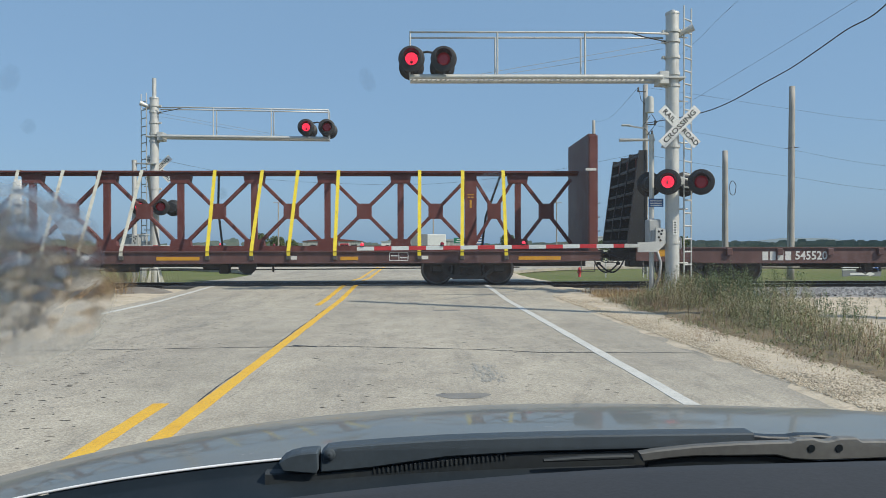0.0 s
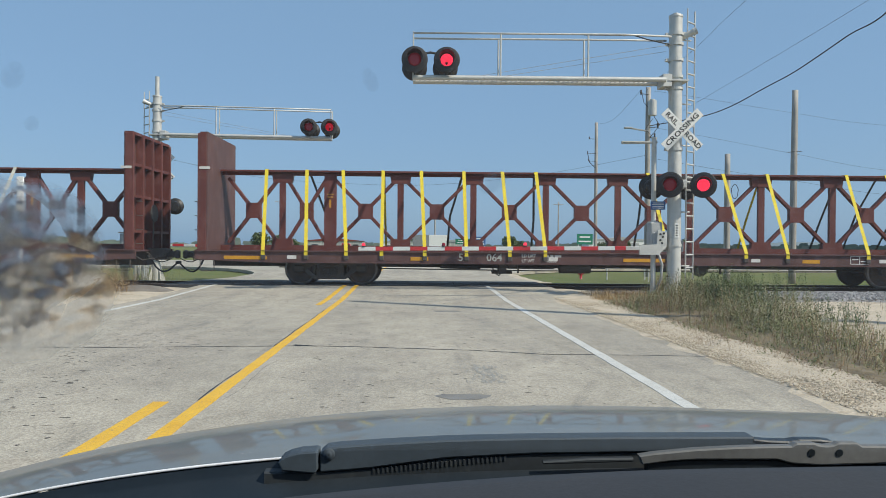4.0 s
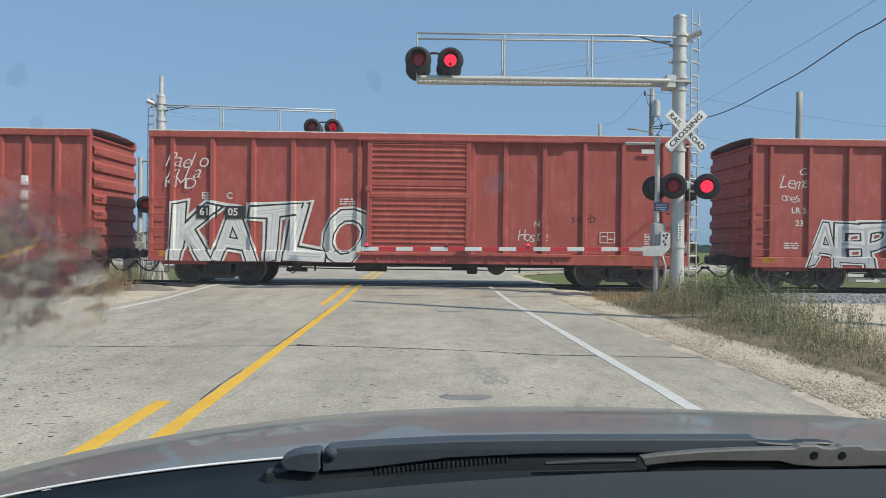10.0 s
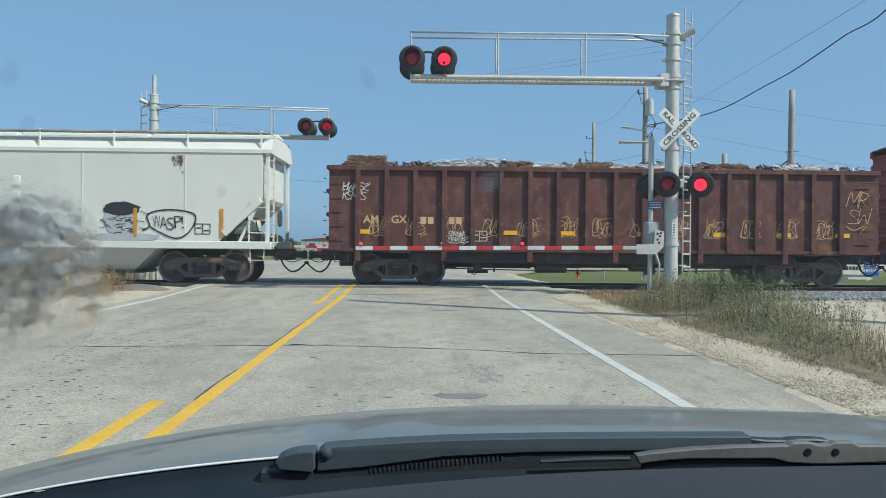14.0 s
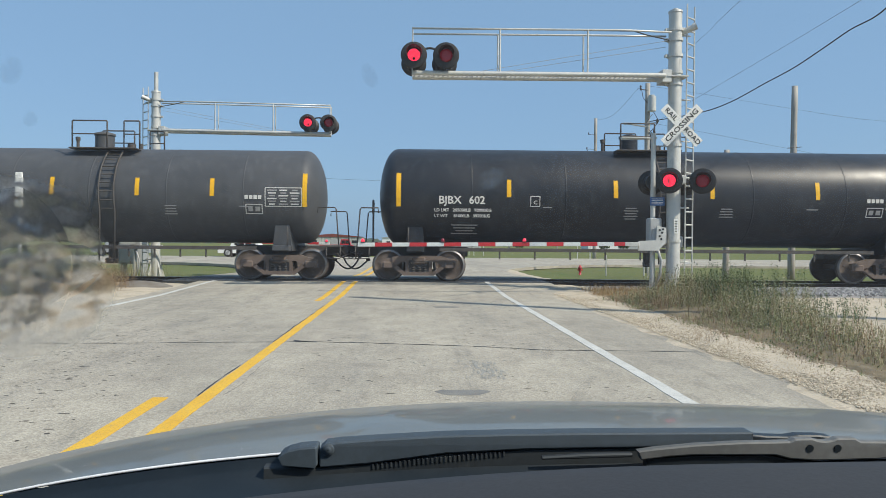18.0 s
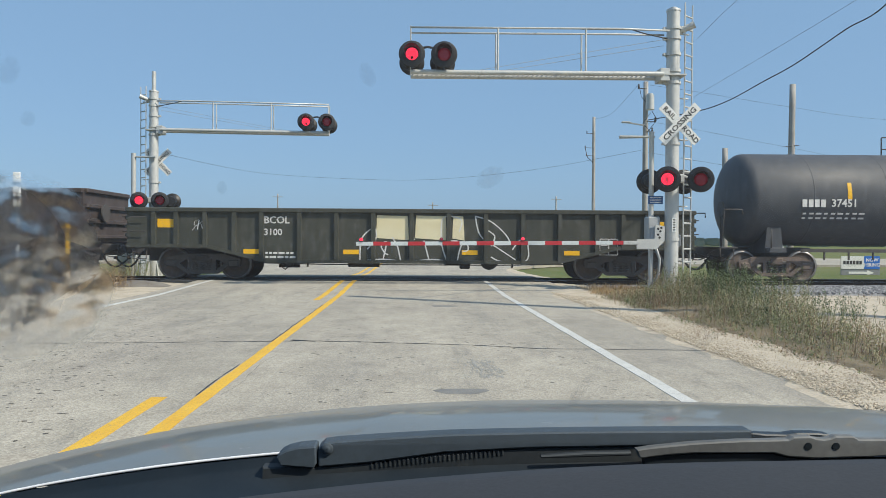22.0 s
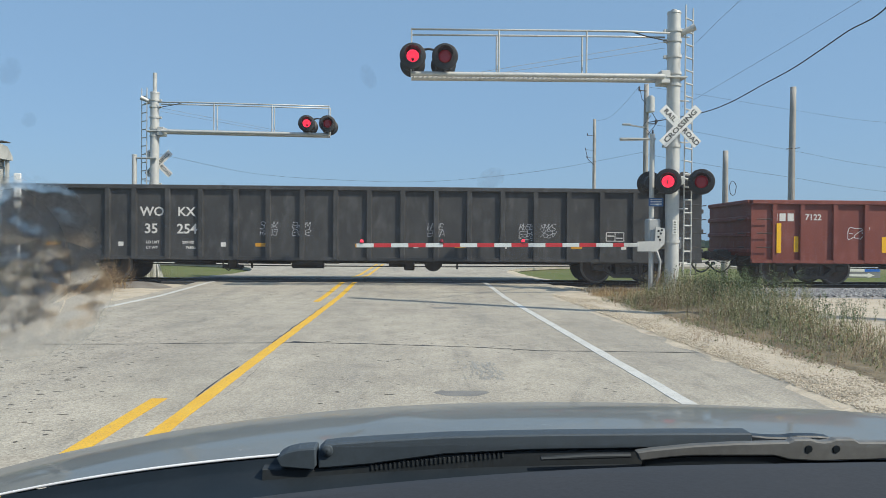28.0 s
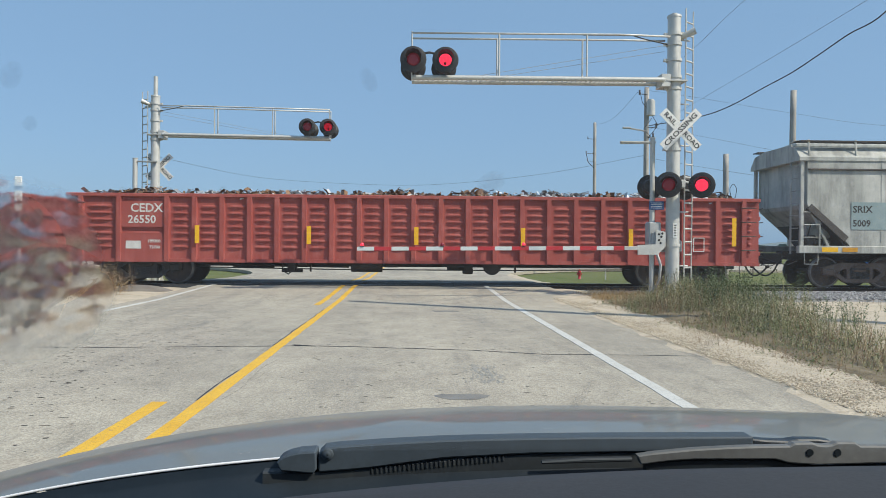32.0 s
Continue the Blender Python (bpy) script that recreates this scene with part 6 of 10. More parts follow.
for x, z in ((-7.2, 1.85), (-7.3, 1.3), (-6.5, 1.0), (-5.2, 1.05), (0.1, 2.15), (6.6, 1.8)):
    bm = bmesh.new()
    put(bm, [(x - 0.12, y - 0.02, z), (x, y - 0.02, z - 0.16), (x + 0.12, y - 0.02, z), (x, y - 0.02, z + 0.16)], [(0, 1, 2, 3)])
    part("paint_diamond", bm, M["g_cyan"], car)


# -- centre-beam lumber cars
def lumber_car(xl, xr, label, straps, seed, ld="LD LMT", number=None):
    car, L = start("lumber_car", xl, xr, label)
    red, sill = M["beam_red"], M["sill_brown"]
    rng = random.Random(seed)
    for s in (-1, 1):
        bm = bmesh.new()
        prism(bm, [(-L / 2, 0.72), (-L / 2 + 2.2, 0.64), (L / 2 - 2.2, 0.64), (L / 2, 0.72), (L / 2, 0.98), (-L / 2, 0.98)], s * 1.42 - 0.03, s * 1.42 + 0.03)
        box(bm, (0, s * 1.42, 0.97), (L, 0.16, 0.03))
        box(bm, (0, s * 1.42, 0.655), (L - 4.6, 0.14, 0.03))
        part("side_sill", bm, sill, car, "dark brown side sill")
    bm = bmesh.new()
    box(bm, (0, 0, 0.95), (L - 0.1, 2.8, 0.05))
    part("deck", bm, sill, car)
    bm = bmesh.new()
    box(bm, (0, 0, 3.36), (L - 0.5, 0.42, 0.05))
    box(bm, (0, 0, 3.30), (L - 0.5, 0.06, 0.12))
    part("top_chord", bm, red, car)
    bm = bmesh.new()
    box(bm, (0, 0, 1.06), (L - 0.5, 0.30, 0.16))
    part("bottom_chord", bm, red, car)
    xs = [-10.15, -8.72, -6.6, -4.4, -2.2, 0, 2.2, 4.4, 6.6, 8.72, 10.15]
    for x in xs:
        wide = abs(abs(x) - 8.72) < 0.01
        bm = bmesh.new()
        w = 0.36 if wide else 0.15
        box(bm, (x, 0, 2.2), (w, 0.14, 2.2), bevel=0.008)
        box(bm, (x, -0.08, 2.2), (w + (0.0 if wide else 0.04), 0.012, 2.2))
        part("web_post", bm, red, car)
        if not wide:
            for z in (3.12, 1.24):
                bm = bmesh.new()
                t = 1 if z > 2 else -1
                prism(bm, [(x - 0.32, z + 0.16 * t), (x - 0.28, z - 0.10 * t), (x + 0.28, z - 0.10 * t), (x + 0.32, z + 0.16 * t)][::-t], -0.10, 0.10)
                part("gusset_plate", bm, red, car)
        if wide:
            bars(car, x - 0.10, 2.68, 0.2, 0.035, -0.088, 3, M["amber"])
            bars(car, x - 0.10, 2.60, 0.2, 0.035, -0.088, 2, M["amber"])
            bars(car, x - 0.03, 2.40, 0.06, 0.24, -0.088, 1, M["amber"])
    ends = [-11.9] + xs + [11.9]
    for a, b in zip(ends, ends[1:]):
        if b - a < 1.3 and abs(a) < 11:
            pass
        c = (a + b) / 2
        for (px, pz) in ((a, 3.2), (b, 3.2), (a, 1.15), (b, 1.15)):
            bm = bmesh.new()
            box_between(bm, (px + (0.12 if px < c else -0.12), 0, pz - (0.05 if pz > 2 else -0.05)), (c, 0, 2.18), 0.14, 0.10)
            part("diagonal", bm, red, car)
        bm = bmesh.new()
        w = min(0.22, (b - a) * 0.14)
        prism(bm, [(c - w, 1.95), (c + w, 1.95), (c + w, 2.41), (c - w, 2.41)], -0.085, 0.085)
        part("gusset_plate", bm, red, car)
    for s in (-1, 1):
        xb = s * (L / 2 - 0.22)
        bm = bmesh.new()
        box(bm, (xb - s * 0.10, 0, 2.65), (0.05, 2.86, 3.34), bevel=0.01)
        bulk = part("bulkhead", bm, sill, car, "tall steel end bulkhead")
        for yy in (-1.40, -0.7, 0, 0.7, 1.40):
            bm = bmesh.new()
            box(bm, (xb + s * 0.03, yy, 2.62), (0.24, 0.09, 3.30), bevel=0.008)
            part("stiffener", bm, red, bulk)
        for z in (1.5, 2.5, 3.4, 4.28):
            bm = bmesh.new()
            box(bm, (xb + s * 0.01, 0, z), (0.20, 2.8, 0.08))
            part("crossbar", bm, red, bulk)
        bm = bmesh.new()
        box(bm, (xb - s * 0.05, -1.455, 3.30), (0.30, 0.01, 0.07))
        part("marker_strip", bm, M["mark_white"], bulk)
        for k in range(4):
            bm = bmesh.new()
            z = 1.15 + 0.4 * k
            rod(bm, (s * (L / 2 + 0.0), -1.40, z), (s * (L / 2), -0.95, z), 0.014, 6)
            part("end_rung", bm, M["steel_dark"], car)
        bm = bmesh.new()
        rod(bm, (s * (L / 2 + 0.06), -0.3, 2.05), (s * (L / 2 + 0.10), -0.3, 2.05), 0.25, 18)
        rod(bm, (s * (L / 2 + 0.05), -0.3, 1.1), (s * (L / 2 + 0.05), -0.3, 2.0), 0.02, 6)
        if s > 0:
            part("hand_brake", bm, M["steel_dark"], car)
        else:
            bm.free()
        stirrup(car, s * (L / 2 - 0.35), 0.74, -1.42, M["steel_dark"])
        coupler(car, s * L / 2, s)
        bogie(car, s * (L / 2 - 3.75))
    for x, dx, kind in straps:
        mt = M["strap_yellow"] if kind == "y" else M["strap_white"]
        bm = bmesh.new()
        pts = [(x + dx, -1.50, 0.78), (x + dx, -1.50, 1.0), (x, -0.22, 3.40), (x, 0.22, 3.40)]
        rows = [[(p[0] - 0.05, p[1], p[2]), (p[0] + 0.05, p[1], p[2]), (p[0] + 0.05, p[1] + 0.005, p[2] + 0.004), (p[0] - 0.05, p[1] + 0.005, p[2] + 0.004)] for p in pts]
        loft(bm, rows, close=True, caps=True)
        part("tie_down_strap", bm, mt, car, "tight yellow webbing strap" if kind == "y" else "dirty white webbing strap")
        if rng.random() < 0.6:
            bm = bmesh.new()
            j = rng.uniform(-0.5, 0.5)
            rows = [[(p[0] - 0.035, p[1], p[2]), (p[0] + 0.035, p[1], p[2]), (p[0] + 0.035, p[1] + 0.004, p[2] + 0.003), (p[0] - 0.035, p[1] + 0.004, p[2] + 0.003)] for p in ((x, 0.2, 3.4), (x + j, 0.8, 2.1 + rng.uniform(-0.2, 0.2)), (x + j * 1.2, 1.48, 0.95))]
            loft(bm, rows, close=True, caps=True)
            part("tie_down_strap", bm, M["olive"] if rng.random() < 0.7 else mt, car, "slack strap on the far side")
        bm = bmesh.new()
        box(bm, (x + dx, -1.47, 0.80), (0.14, 0.07, 0.14), bevel=0.02)
        part("winch", bm, M["steel_dark"], car)
    underside(car, L, 0.60)
    y = -1.455
    for x in (-10.9, -6.0, 0.4, 5.2, 10.6):
        bm = bmesh.new()
        box(bm, (x, y, 0.78), (rng.choice((0.5, 1.2)), 0.008, 0.10))
        part("reflector", bm, M["amber"], car)
    for x in (-9.6, -2.2, 3.6, 7.3):
        bm = bmesh.new()
        box(bm, (x, y, 0.80), (0.26, 0.008, 0.10))
        part("marker_plate", bm, M["mark_white"], car)
    data_panel(car, 6.6, 0.83, 0.52, 0.22, y - 0.002)
    stencil(car, "LD LMT", -3.1, 0.88, 0.12, y)
    stencil(car, "LT WT", -3.1, 0.74, 0.12, y)
    data_lines(car, -2.4, 0.88, 0.5, y, 1, 0.06, seed)
    stencil(car, "70300", -2.4, 0.74, 0.12, y)
    bars(car, -7.6, 0.82, 1.1, 0.24, y, 4, M["sill_brown"])
    if number:
        stencil(car, number[0], -4.9, 0.82, 0.30, y, M["hopper_grey"])
        stencil(car, number[1], -4.1, 0.82, 0.30, y, M["hopper_grey"])
    return car


lumber_car(-19.22, 5.44, "oxide-red centre-beam lumber car with yellow and white straps",
           [(-9.23, 0.02, "y"), (-8.1, 0.08, "y"), (-5.78, 0.11, "w"), (-4.73, 0.2, "w"), (-3.41, 0.05, "w"), (-2.31, -0.03, "w"), (-1.09, -0.08, "w"), (1.07, 0.16, "y"), (2.48, -0.02, "y"), (3.54, -0.04, "y"), (4.75, 0.05, "y"), (7.18, 0.0, "y"), (8.47, -0.08, "y"), (9.69, -0.05, "y")], 61, number=("56", "108"))
lumber_car(-45.35, -20.70, "oxide-red centre-beam lumber car with bright yellow straps",
           [(-10.6, 0.2, "y"), (-9.4, 0.2, "y"), (-8.32, 0.25, "y"), (-7.12, 0.05, "y"), (-5.98, 0.13, "y"), (-4.7, 0.03, "y"), (-3.54, 0.1, "y"), (-2.53, 0.1, "y"), (0.86, 0.24, "y"), (3.15, 0.16, "y"), (4.5, 0.01, "y"), (6.93, -0.09, "y"), (8.16, -0.12, "y"), (9.44, -0.18, "y"), (10.52, -0.19, "y")], 62, number=("56", "064"))
lumber_car(-71.55, -46.84, "oxide-red centre-beam lumber car with mostly white straps",
           [(-10.9, 0.23, "y"), (-9.74, 0.3, "w"), (-8.48, 0.2, "y"), (-7.35, 0.26, "w"), (-6.14, 0.19, "w"), (-4.96, 0.21, "w"), (-3.72, 0.16, "w"), (-2.65, 0.11, "y"), (2.07, 0.09, "w"), (3.1, 0.1, "y"), (4.37, 0.0, "w"), (5.6, -0.06, "y"), (7.01, -0.2, "w"), (8.3, -0.2, "w")], 63, number=("56", "054"))


# -- empty bulkhead flat car
def flat_car(xl, xr):
    car, L = start("flat_car", xl, xr, "empty oxide-red bulkhead flat car")
    for s in (-1, 1):
        bm = bmesh.new()
        prism(bm, [(-L / 2, 0.70), (-L / 2 + 2.5, 0.62), (L / 2 - 2.5, 0.62), (L / 2, 0.70), (L / 2, 1.05), (-L / 2, 1.05)], s * 1.45 - 0.03, s * 1.45 + 0.03)
        box(bm, (0, s * 1.45, 1.06), (L, 0.14, 0.03))
        part("side_sill", bm, M["sill_brown"], car)
        bm = bmesh.new()
        box(bm, (s * (L / 2 - 0.3), 0, 2.4), (0.06, 2.9, 2.9))
        bulk = part("bulkhead", bm, M["black"], car, "dark braced end bulkhead")
        for yy in (-1.4, -0.45, 0.45, 1.4):
            bm = bmesh.new()
            prism(bm, [(0, 1.05), (0.55, 1.05), (0.18, 3.85), (0, 3.85)] if s > 0 else [(0, 1.05), (0, 3.85), (-0.18, 3.85), (-0.55, 1.05)], yy - 0.03, yy + 0.03, m=pose(s * (L / 2 - 0.28), 0, 0))
            part("stiffener", bm, M["black"], bulk)
        xb = s * (L / 2 - 0.28)
        for k in range(8):
            z = 1.25 + 0.35 * k
            bm = bmesh.new()
            box(bm, (xb + s * (0.50 - 0.37 * (z - 1.05) / 2.8), 0, z), (0.05, 2.76, 0.07), bevel=0.008)
            part("crossbar", bm, M["black"], bulk)
        bm = bmesh.new()
        box(bm, (xb + s * 0.01, 0, 2.4), (0.02, 2.7, 2.7))
        part("inner_plate", bm, M["beam_red"], bulk)
        stirrup(car, s * (L / 2 - 0.4), 0.72, -1.45, M["steel_dark"])
        coupler(car, s * L / 2, s)
        bogie(car, s * (L / 2 - 2.6))
    bm = bmesh.new()
    box(bm, (0, 0, 1.05), (L, 2.8, 0.06))
    part("deck", bm, M["tie"], car, "timber deck")
    for k in range(14):
        bm = bmesh.new()
        box(bm, (-L / 2 + 1.2 + k * (L - 2.4) / 13, -1.52, 0.95), (0.16, 0.10, 0.20), bevel=0.015)
        part("stake_pocket", bm, M["sill_brown"], car)
    for x, h in ((-1.45, 0.36), (-0.07, 0.62), (2.5, 0.6)):
        bm = bmesh.new()
        box(bm, (x, -1.38, 1.08 + h / 2), (0.12, 0.10, h), bevel=0.01)
        part("timber_stake", bm, M["amber"] if abs(x) < 1 else M["wood_pole"], car, "short wooden stake")
    underside(car, L, 0.58)
    bars(car, -7.05, 0.83, 0.88, 0.25, -1.485, 4)
    stencil(car, "545520", -6.08, 0.83, 0.34, -1.485, squeeze=0.92)
    data_lines(car, -2.2, 0.88, 0.7, -1.485, 2, 0.05, 3)
    bm = bmesh.new()
    box(bm, (-9.9, -1.485, 0.93), (0.3, 0.008, 0.22))
    part("reflector", bm, M["amber"], car)


flat_car(6.31, 27.6)


# -- gondolas
def gondola(xl, xr, z0, z1, label, ribs, material, rib=(0.13, 0.10), fish=None, end_z=None, bg_rusty=False, louvre=False, cap=0.12, wheel_in=1.95, Y=1.47):
    car, L = start("gondola", xl, xr, label)
    ez = end_z if end_z is not None else z0
    f = fish if fish is not None else 0.0
    zb = lambda x: ez if abs(x) > L / 2 - f * 0.75 else (z0 if abs(x) < L / 2 - f * 1.35 else z0 + (ez - z0) * (abs(x) - (L / 2 - f * 1.35)) / (f * 0.6)) if f else z0
    for s in (-1, 1):
        bm = bmesh.new()
        if f:
            low = [(-L / 2, ez), (-L / 2 + f * 0.75, ez), (-L / 2 + f * 1.35, z0), (L / 2 - f * 1.35, z0), (L / 2 - f * 0.75, ez), (L / 2, ez)]
        else:
            low = [(-L / 2, ez), (L / 2, ez)]
        prism(bm, low + [(L / 2, z1), (-L / 2, z1)], s * Y - 0.02, s * Y + 0.02)
        part("side_wall", bm, material, car)
        bm = bmesh.new()
        box(bm, (0, s * (Y + 0.03), z1 - cap / 2), (L, 0.16, cap), bevel=0.015)
        part("top_rail", bm, material, car)
        bm = bmesh.new()
        loft(bm, [[(x, s * (Y + 0.04) + dy, zb(x) + dz) for dy, dz in ((-0.05, 0), (0.05, 0), (0.05, 0.10), (-0.05, 0.10))] for x in ([-L / 2, -L / 2 + f * 0.75, -L / 2 + f * 1.35, L / 2 - f * 1.35, L / 2 - f * 0.75, L / 2] if f else [-L / 2, L / 2])], close=True, caps=True)
        part("side_sill", bm, material, car)
        # end wall, with horizontal ribs
        bm = bmesh.new()
        box(bm, (s * (L / 2 - 0.03), 0, (ez + z1) / 2 + 0.1), (0.06, 2 * Y, z1 - ez - 0.2))
        for k in range(4):
            zz = ez + 0.35 + (z1 - ez - 0.4) * (k / 3)
            box(bm, (s * (L / 2 + 0.03), 0, zz), (0.12, 2 * Y - 0.1, 0.12), bevel=0.02)
        part("end_wall", bm, material, car)
        for k in range(int((z1 - ez - 0.3) / 0.4)):
            bm = bmesh.new()
            zz = ez + 0.45 + k * 0.4
            rod(bm, (s * (L / 2 - 0.12), -Y - 0.12, zz), (s * (L / 2 - 0.55), -Y - 0.12, zz), 0.014, 6)
            part("grab_iron", bm, M["steel_dark"], car)
            bm = bmesh.new()
            rod(bm, (s * (L / 2 + 0.16), -Y + 0.08, zz), (s * (L / 2 + 0.16), -Y + 0.5, zz), 0.014, 6)
            part("end_rung", bm, M["steel_dark"], car)
        bm = bmesh.new()
        rod(bm, (s * (L / 2 + 0.16), -0.5, min(z1 - 0.4, 1.9)), (s * (L / 2 + 0.20), -0.5, min(z1 - 0.4, 1.9)), 0.26, 18)
        if s > 0:
            part("hand_brake", bm, M["steel_dark"], car)
        else:
            bm.free()
        stirrup(car, s * (L / 2 - 0.35), ez + 0.02, -Y - 0.02, M["steel_dark"])
        coupler(car, s * L / 2, s)
        bogie(car, s * (L / 2 - wheel_in), bg_rusty)
    bm = bmesh.new()
    box(bm, (0, 0, max(ez, 0.85)), (L - 0.1, 2 * Y - 0.06, 0.06))
    part("floor_plate", bm, M["steel_dark"], car)
    for x in ribs:
        bm = bmesh.new()
        b = zb(x)
        w, d = rib
        loft(bm, [[(x - w / 2 - 0.02, -Y, z), (x - w / 2, -Y - d, z), (x + w / 2, -Y - d, z), (x + w / 2 + 0.02, -Y, z)] for z in (b + 0.02, z1 - cap * 0.6)], close=True, caps=True)
        part("side_post", bm, material, car)
    if louvre:
        rows_n = 7
        edges = [-L / 2 + 0.08] + list(ribs) + [L / 2 - 0.08]
        for a, b in zip(edges, edges[1:]):
            if b - a < 0.3:
                continue
            bm = bmesh.new()
            for k in range(rows_n):
                zz = z0 + 0.42 + k * (z1 - z0 - 0.6) / rows_n
                x0, x1 = a + 0.13, b - 0.13
                h = 0.5 * (z1 - z0 - 0.6) / rows_n
                secs = []
                for q in range(7):
                    u = q / 6
                    e = 0.065 * math.sin(math.pi * min(1, max(0.0, min(u, 1 - u) * 3.2)) / 2)
                    xx = x0 + (x1 - x0) * u
                    secs.append([(xx, -Y - 0.015, zz - h * 0.55), (xx, -Y - 0.015 - e, zz), (xx, -Y - 0.015, zz + h * 0.55)])
                loft(bm, secs, smooth=True)
            part("pressed_panel", bm, material, car, "side panel with pressed horizontal ridges")
    underside(car, L, 0.60)
    return car, L, -Y - 0.024


def pressed_bale(load, xa, xb, top, mt, seed):
    """A pressed block whose faces are a mat of short folded strips."""
    rngb = random.Random(seed)
    vs, fs = [], []
    for i in range(620):
        x, front = rngb.uniform(xa, xb), rngb.random() < 0.6
        c = Vector((x, -1.34, rngb.uniform(top - 0.45, top))) if front else Vector((x, rngb.uniform(-1.34, -0.3), top))
        c += Vector([rngb.gauss(0, 0.012) for _ in range(3)])
        a, ln, w = rngb.uniform(-0.5, 0.5), rngb.uniform(0.03, 0.13), rngb.uniform(0.006, 0.018)
        d = Vector((math.cos(a), rngb.uniform(-0.2, 0.2), math.sin(a) * (1 if front else 0.2)))
        e = Vector((-math.sin(a), 0.2, math.cos(a))) if front else Vector((0, 1, 0.2))
        o = len(vs)
        vs += [tuple(c - d * ln - e * w), tuple(c + d * ln - e * w), tuple(c + d * ln + e * w), tuple(c - d * ln + e * w)]
        fs.append((o, o + 1, o + 2, o + 3))
    bm = bmesh.new()
    box(bm, ((xa + xb) / 2, -0.82, top - 0.24), (xb - xa - 0.04, 1.02, 0.46), bevel=0.04)
    body = part("scrap_bale", bm, M["scrap_rust"] if mt == "scrap_rust" else M["steel_dark"], load, "pressed scrap bale")
    me = bpy.data.meshes.new("bale_strips")
    me.from_pydata(vs, [], fs)
    me.materials.append(M[mt])
    strips = new("bale_strips", me)
    strips.parent = body
    tagged(strips, kind="stuff")


def scrap_load(car, L, z, seed):
    """A heaped load of tangled scrap strips above the rim."""
    rng = random.Random(seed)
    load = thing("scrap_load", "heap of tangled rusty and bright scrap metal in the gondola", "scrap metal")
    for name, mt, count in (("tangled_strip", "scrap_bright", 2600), ("rusty_pieces", "scrap_rust", 2200)):
        bm_v, bm_f = [], []
        for _ in range(count):
            x = rng.uniform(-L / 2 + 0.3, L / 2 - 0.3)
            y = rng.uniform(-1.38, 1.38)
            kind = noise.noise(Vector((x * 0.35, seed, 0)))
            if (kind > 0.05) != (mt == "scrap_bright") and rng.random() < 0.8:
                continue
            h = z + 0.16 * (1 - (y / 1.45) ** 2) + 0.16 * noise.noise(Vector((x * 0.8, y, seed))) + rng.uniform(-0.12, 0.06)
            ln, w = rng.uniform(0.08, 0.42), rng.uniform(0.012, 0.07)
            e = Euler((rng.uniform(-0.7, 0.7), rng.uniform(-0.8, 0.8), rng.uniform(0, 6.28))).to_matrix()
            o = len(bm_v)
            bend = rng.uniform(-0.3, 0.3)
            for a, b, c in ((-ln / 2, -w, 0), (-ln / 2, w, 0), (0, -w, bend * ln), (0, w, bend * ln), (ln / 2, -w, 0), (ln / 2, w, 0)):
                v = e @ Vector((a, b, c))
                bm_v.append((x + v.x, y + v.y, h + v.z))
            bm_f += [(o, o + 2, o + 3, o + 1), (o + 2, o + 4, o + 5, o + 3)]
        me = bpy.data.meshes.new(name)
        me.from_pydata(bm_v, [], bm_f)
        me.materials.append(M[mt])
        ob = new(name, me)
        ob.parent = load
        ob["kind"] = "stuff"
    bm = bmesh.new()
    box(bm, (0, 0, z - 0.16), (L - 0.2, 2.8, 0.2))
    part("packed_scrap", bm, M["rust_brown"], load)
    CARS.append((load, [c for c in CARS if c[0] == car][0][1]))
    return load


# rusty high-side gondola with scrap bales
ribs = [-7.85 + 0.81 * k for k in range(1, 19)]
car, L, y = gondola(-139.5, -123.8, 0.98, 3.38, "rust-brown high-side gondola heaped with scrap bales", ribs, M["rust_brown"], (0.12, 0.12), bg_rusty=True, cap=0.14)
for s in (-1, 1):
    bm = bmesh.new()
    box(bm, (0, s * 1.2, 0.80), (L - 4.5, 0.12, 0.30), bevel=0.02)
    part("under_frame", bm, M["dark_brown"], car)
for k, x in enumerate(ribs):
    if k % 3 == 0:
        bm = bmesh.new()
        box(bm, (x, -1.50, 0.86), (0.16, 0.16, 0.36), bevel=0.02)
        part("post_foot", bm, M["rust_brown"], car)
reflect(car, (-6.9, -2.75, -1.1, 1.1, 3.3, 5.1, 6.8), 1.52, 0.42, 0.12, y - 0.006)
for k in range(13):
    x = -6.75 + 1.06 * k
    bubbles(car, x, x + 0.55, 1.45, 1.95, y - 0.004, "g_orange", 2, 170 + k, 0.014)
    tag(car, x - 0.02, 1.72, 0.62, 0.5, y - 0.006, "g_orange", 70 + k, 8, 0.012)
tag(car, -7.5, 2.65, 0.8, 0.5, y - 0.004, "g_white", 69, 9, 0.025, 2)
tag(car, 6.9, 2.3, 0.6, 1.0, y - 0.004, "g_orange", 68, 9, 0.02, 2)
tag(car, -4.5, 1.4, 0.6, 0.3, y - 0.004, "g_white", 67, 9, 0.02, 2)
data_panel(car, -3.6, 1.42, 0.42, 0.28, y - 0.004)
stencil(car, "AM", -6.88, 1.86, 0.30, y - 0.004, M["g_orange"])
stencil(car, "GX", -6.1, 1.86, 0.30, y - 0.004, M["g_orange"])
bars(car, -5.3, 1.85, 0.42, 0.20, y - 0.004, 2, M["g_orange"])
bars(car, -4.5, 1.85, 0.42, 0.20, y - 0.004, 2, M["g_orange"])
load = scrap_load(car, L, 3.38, 4)
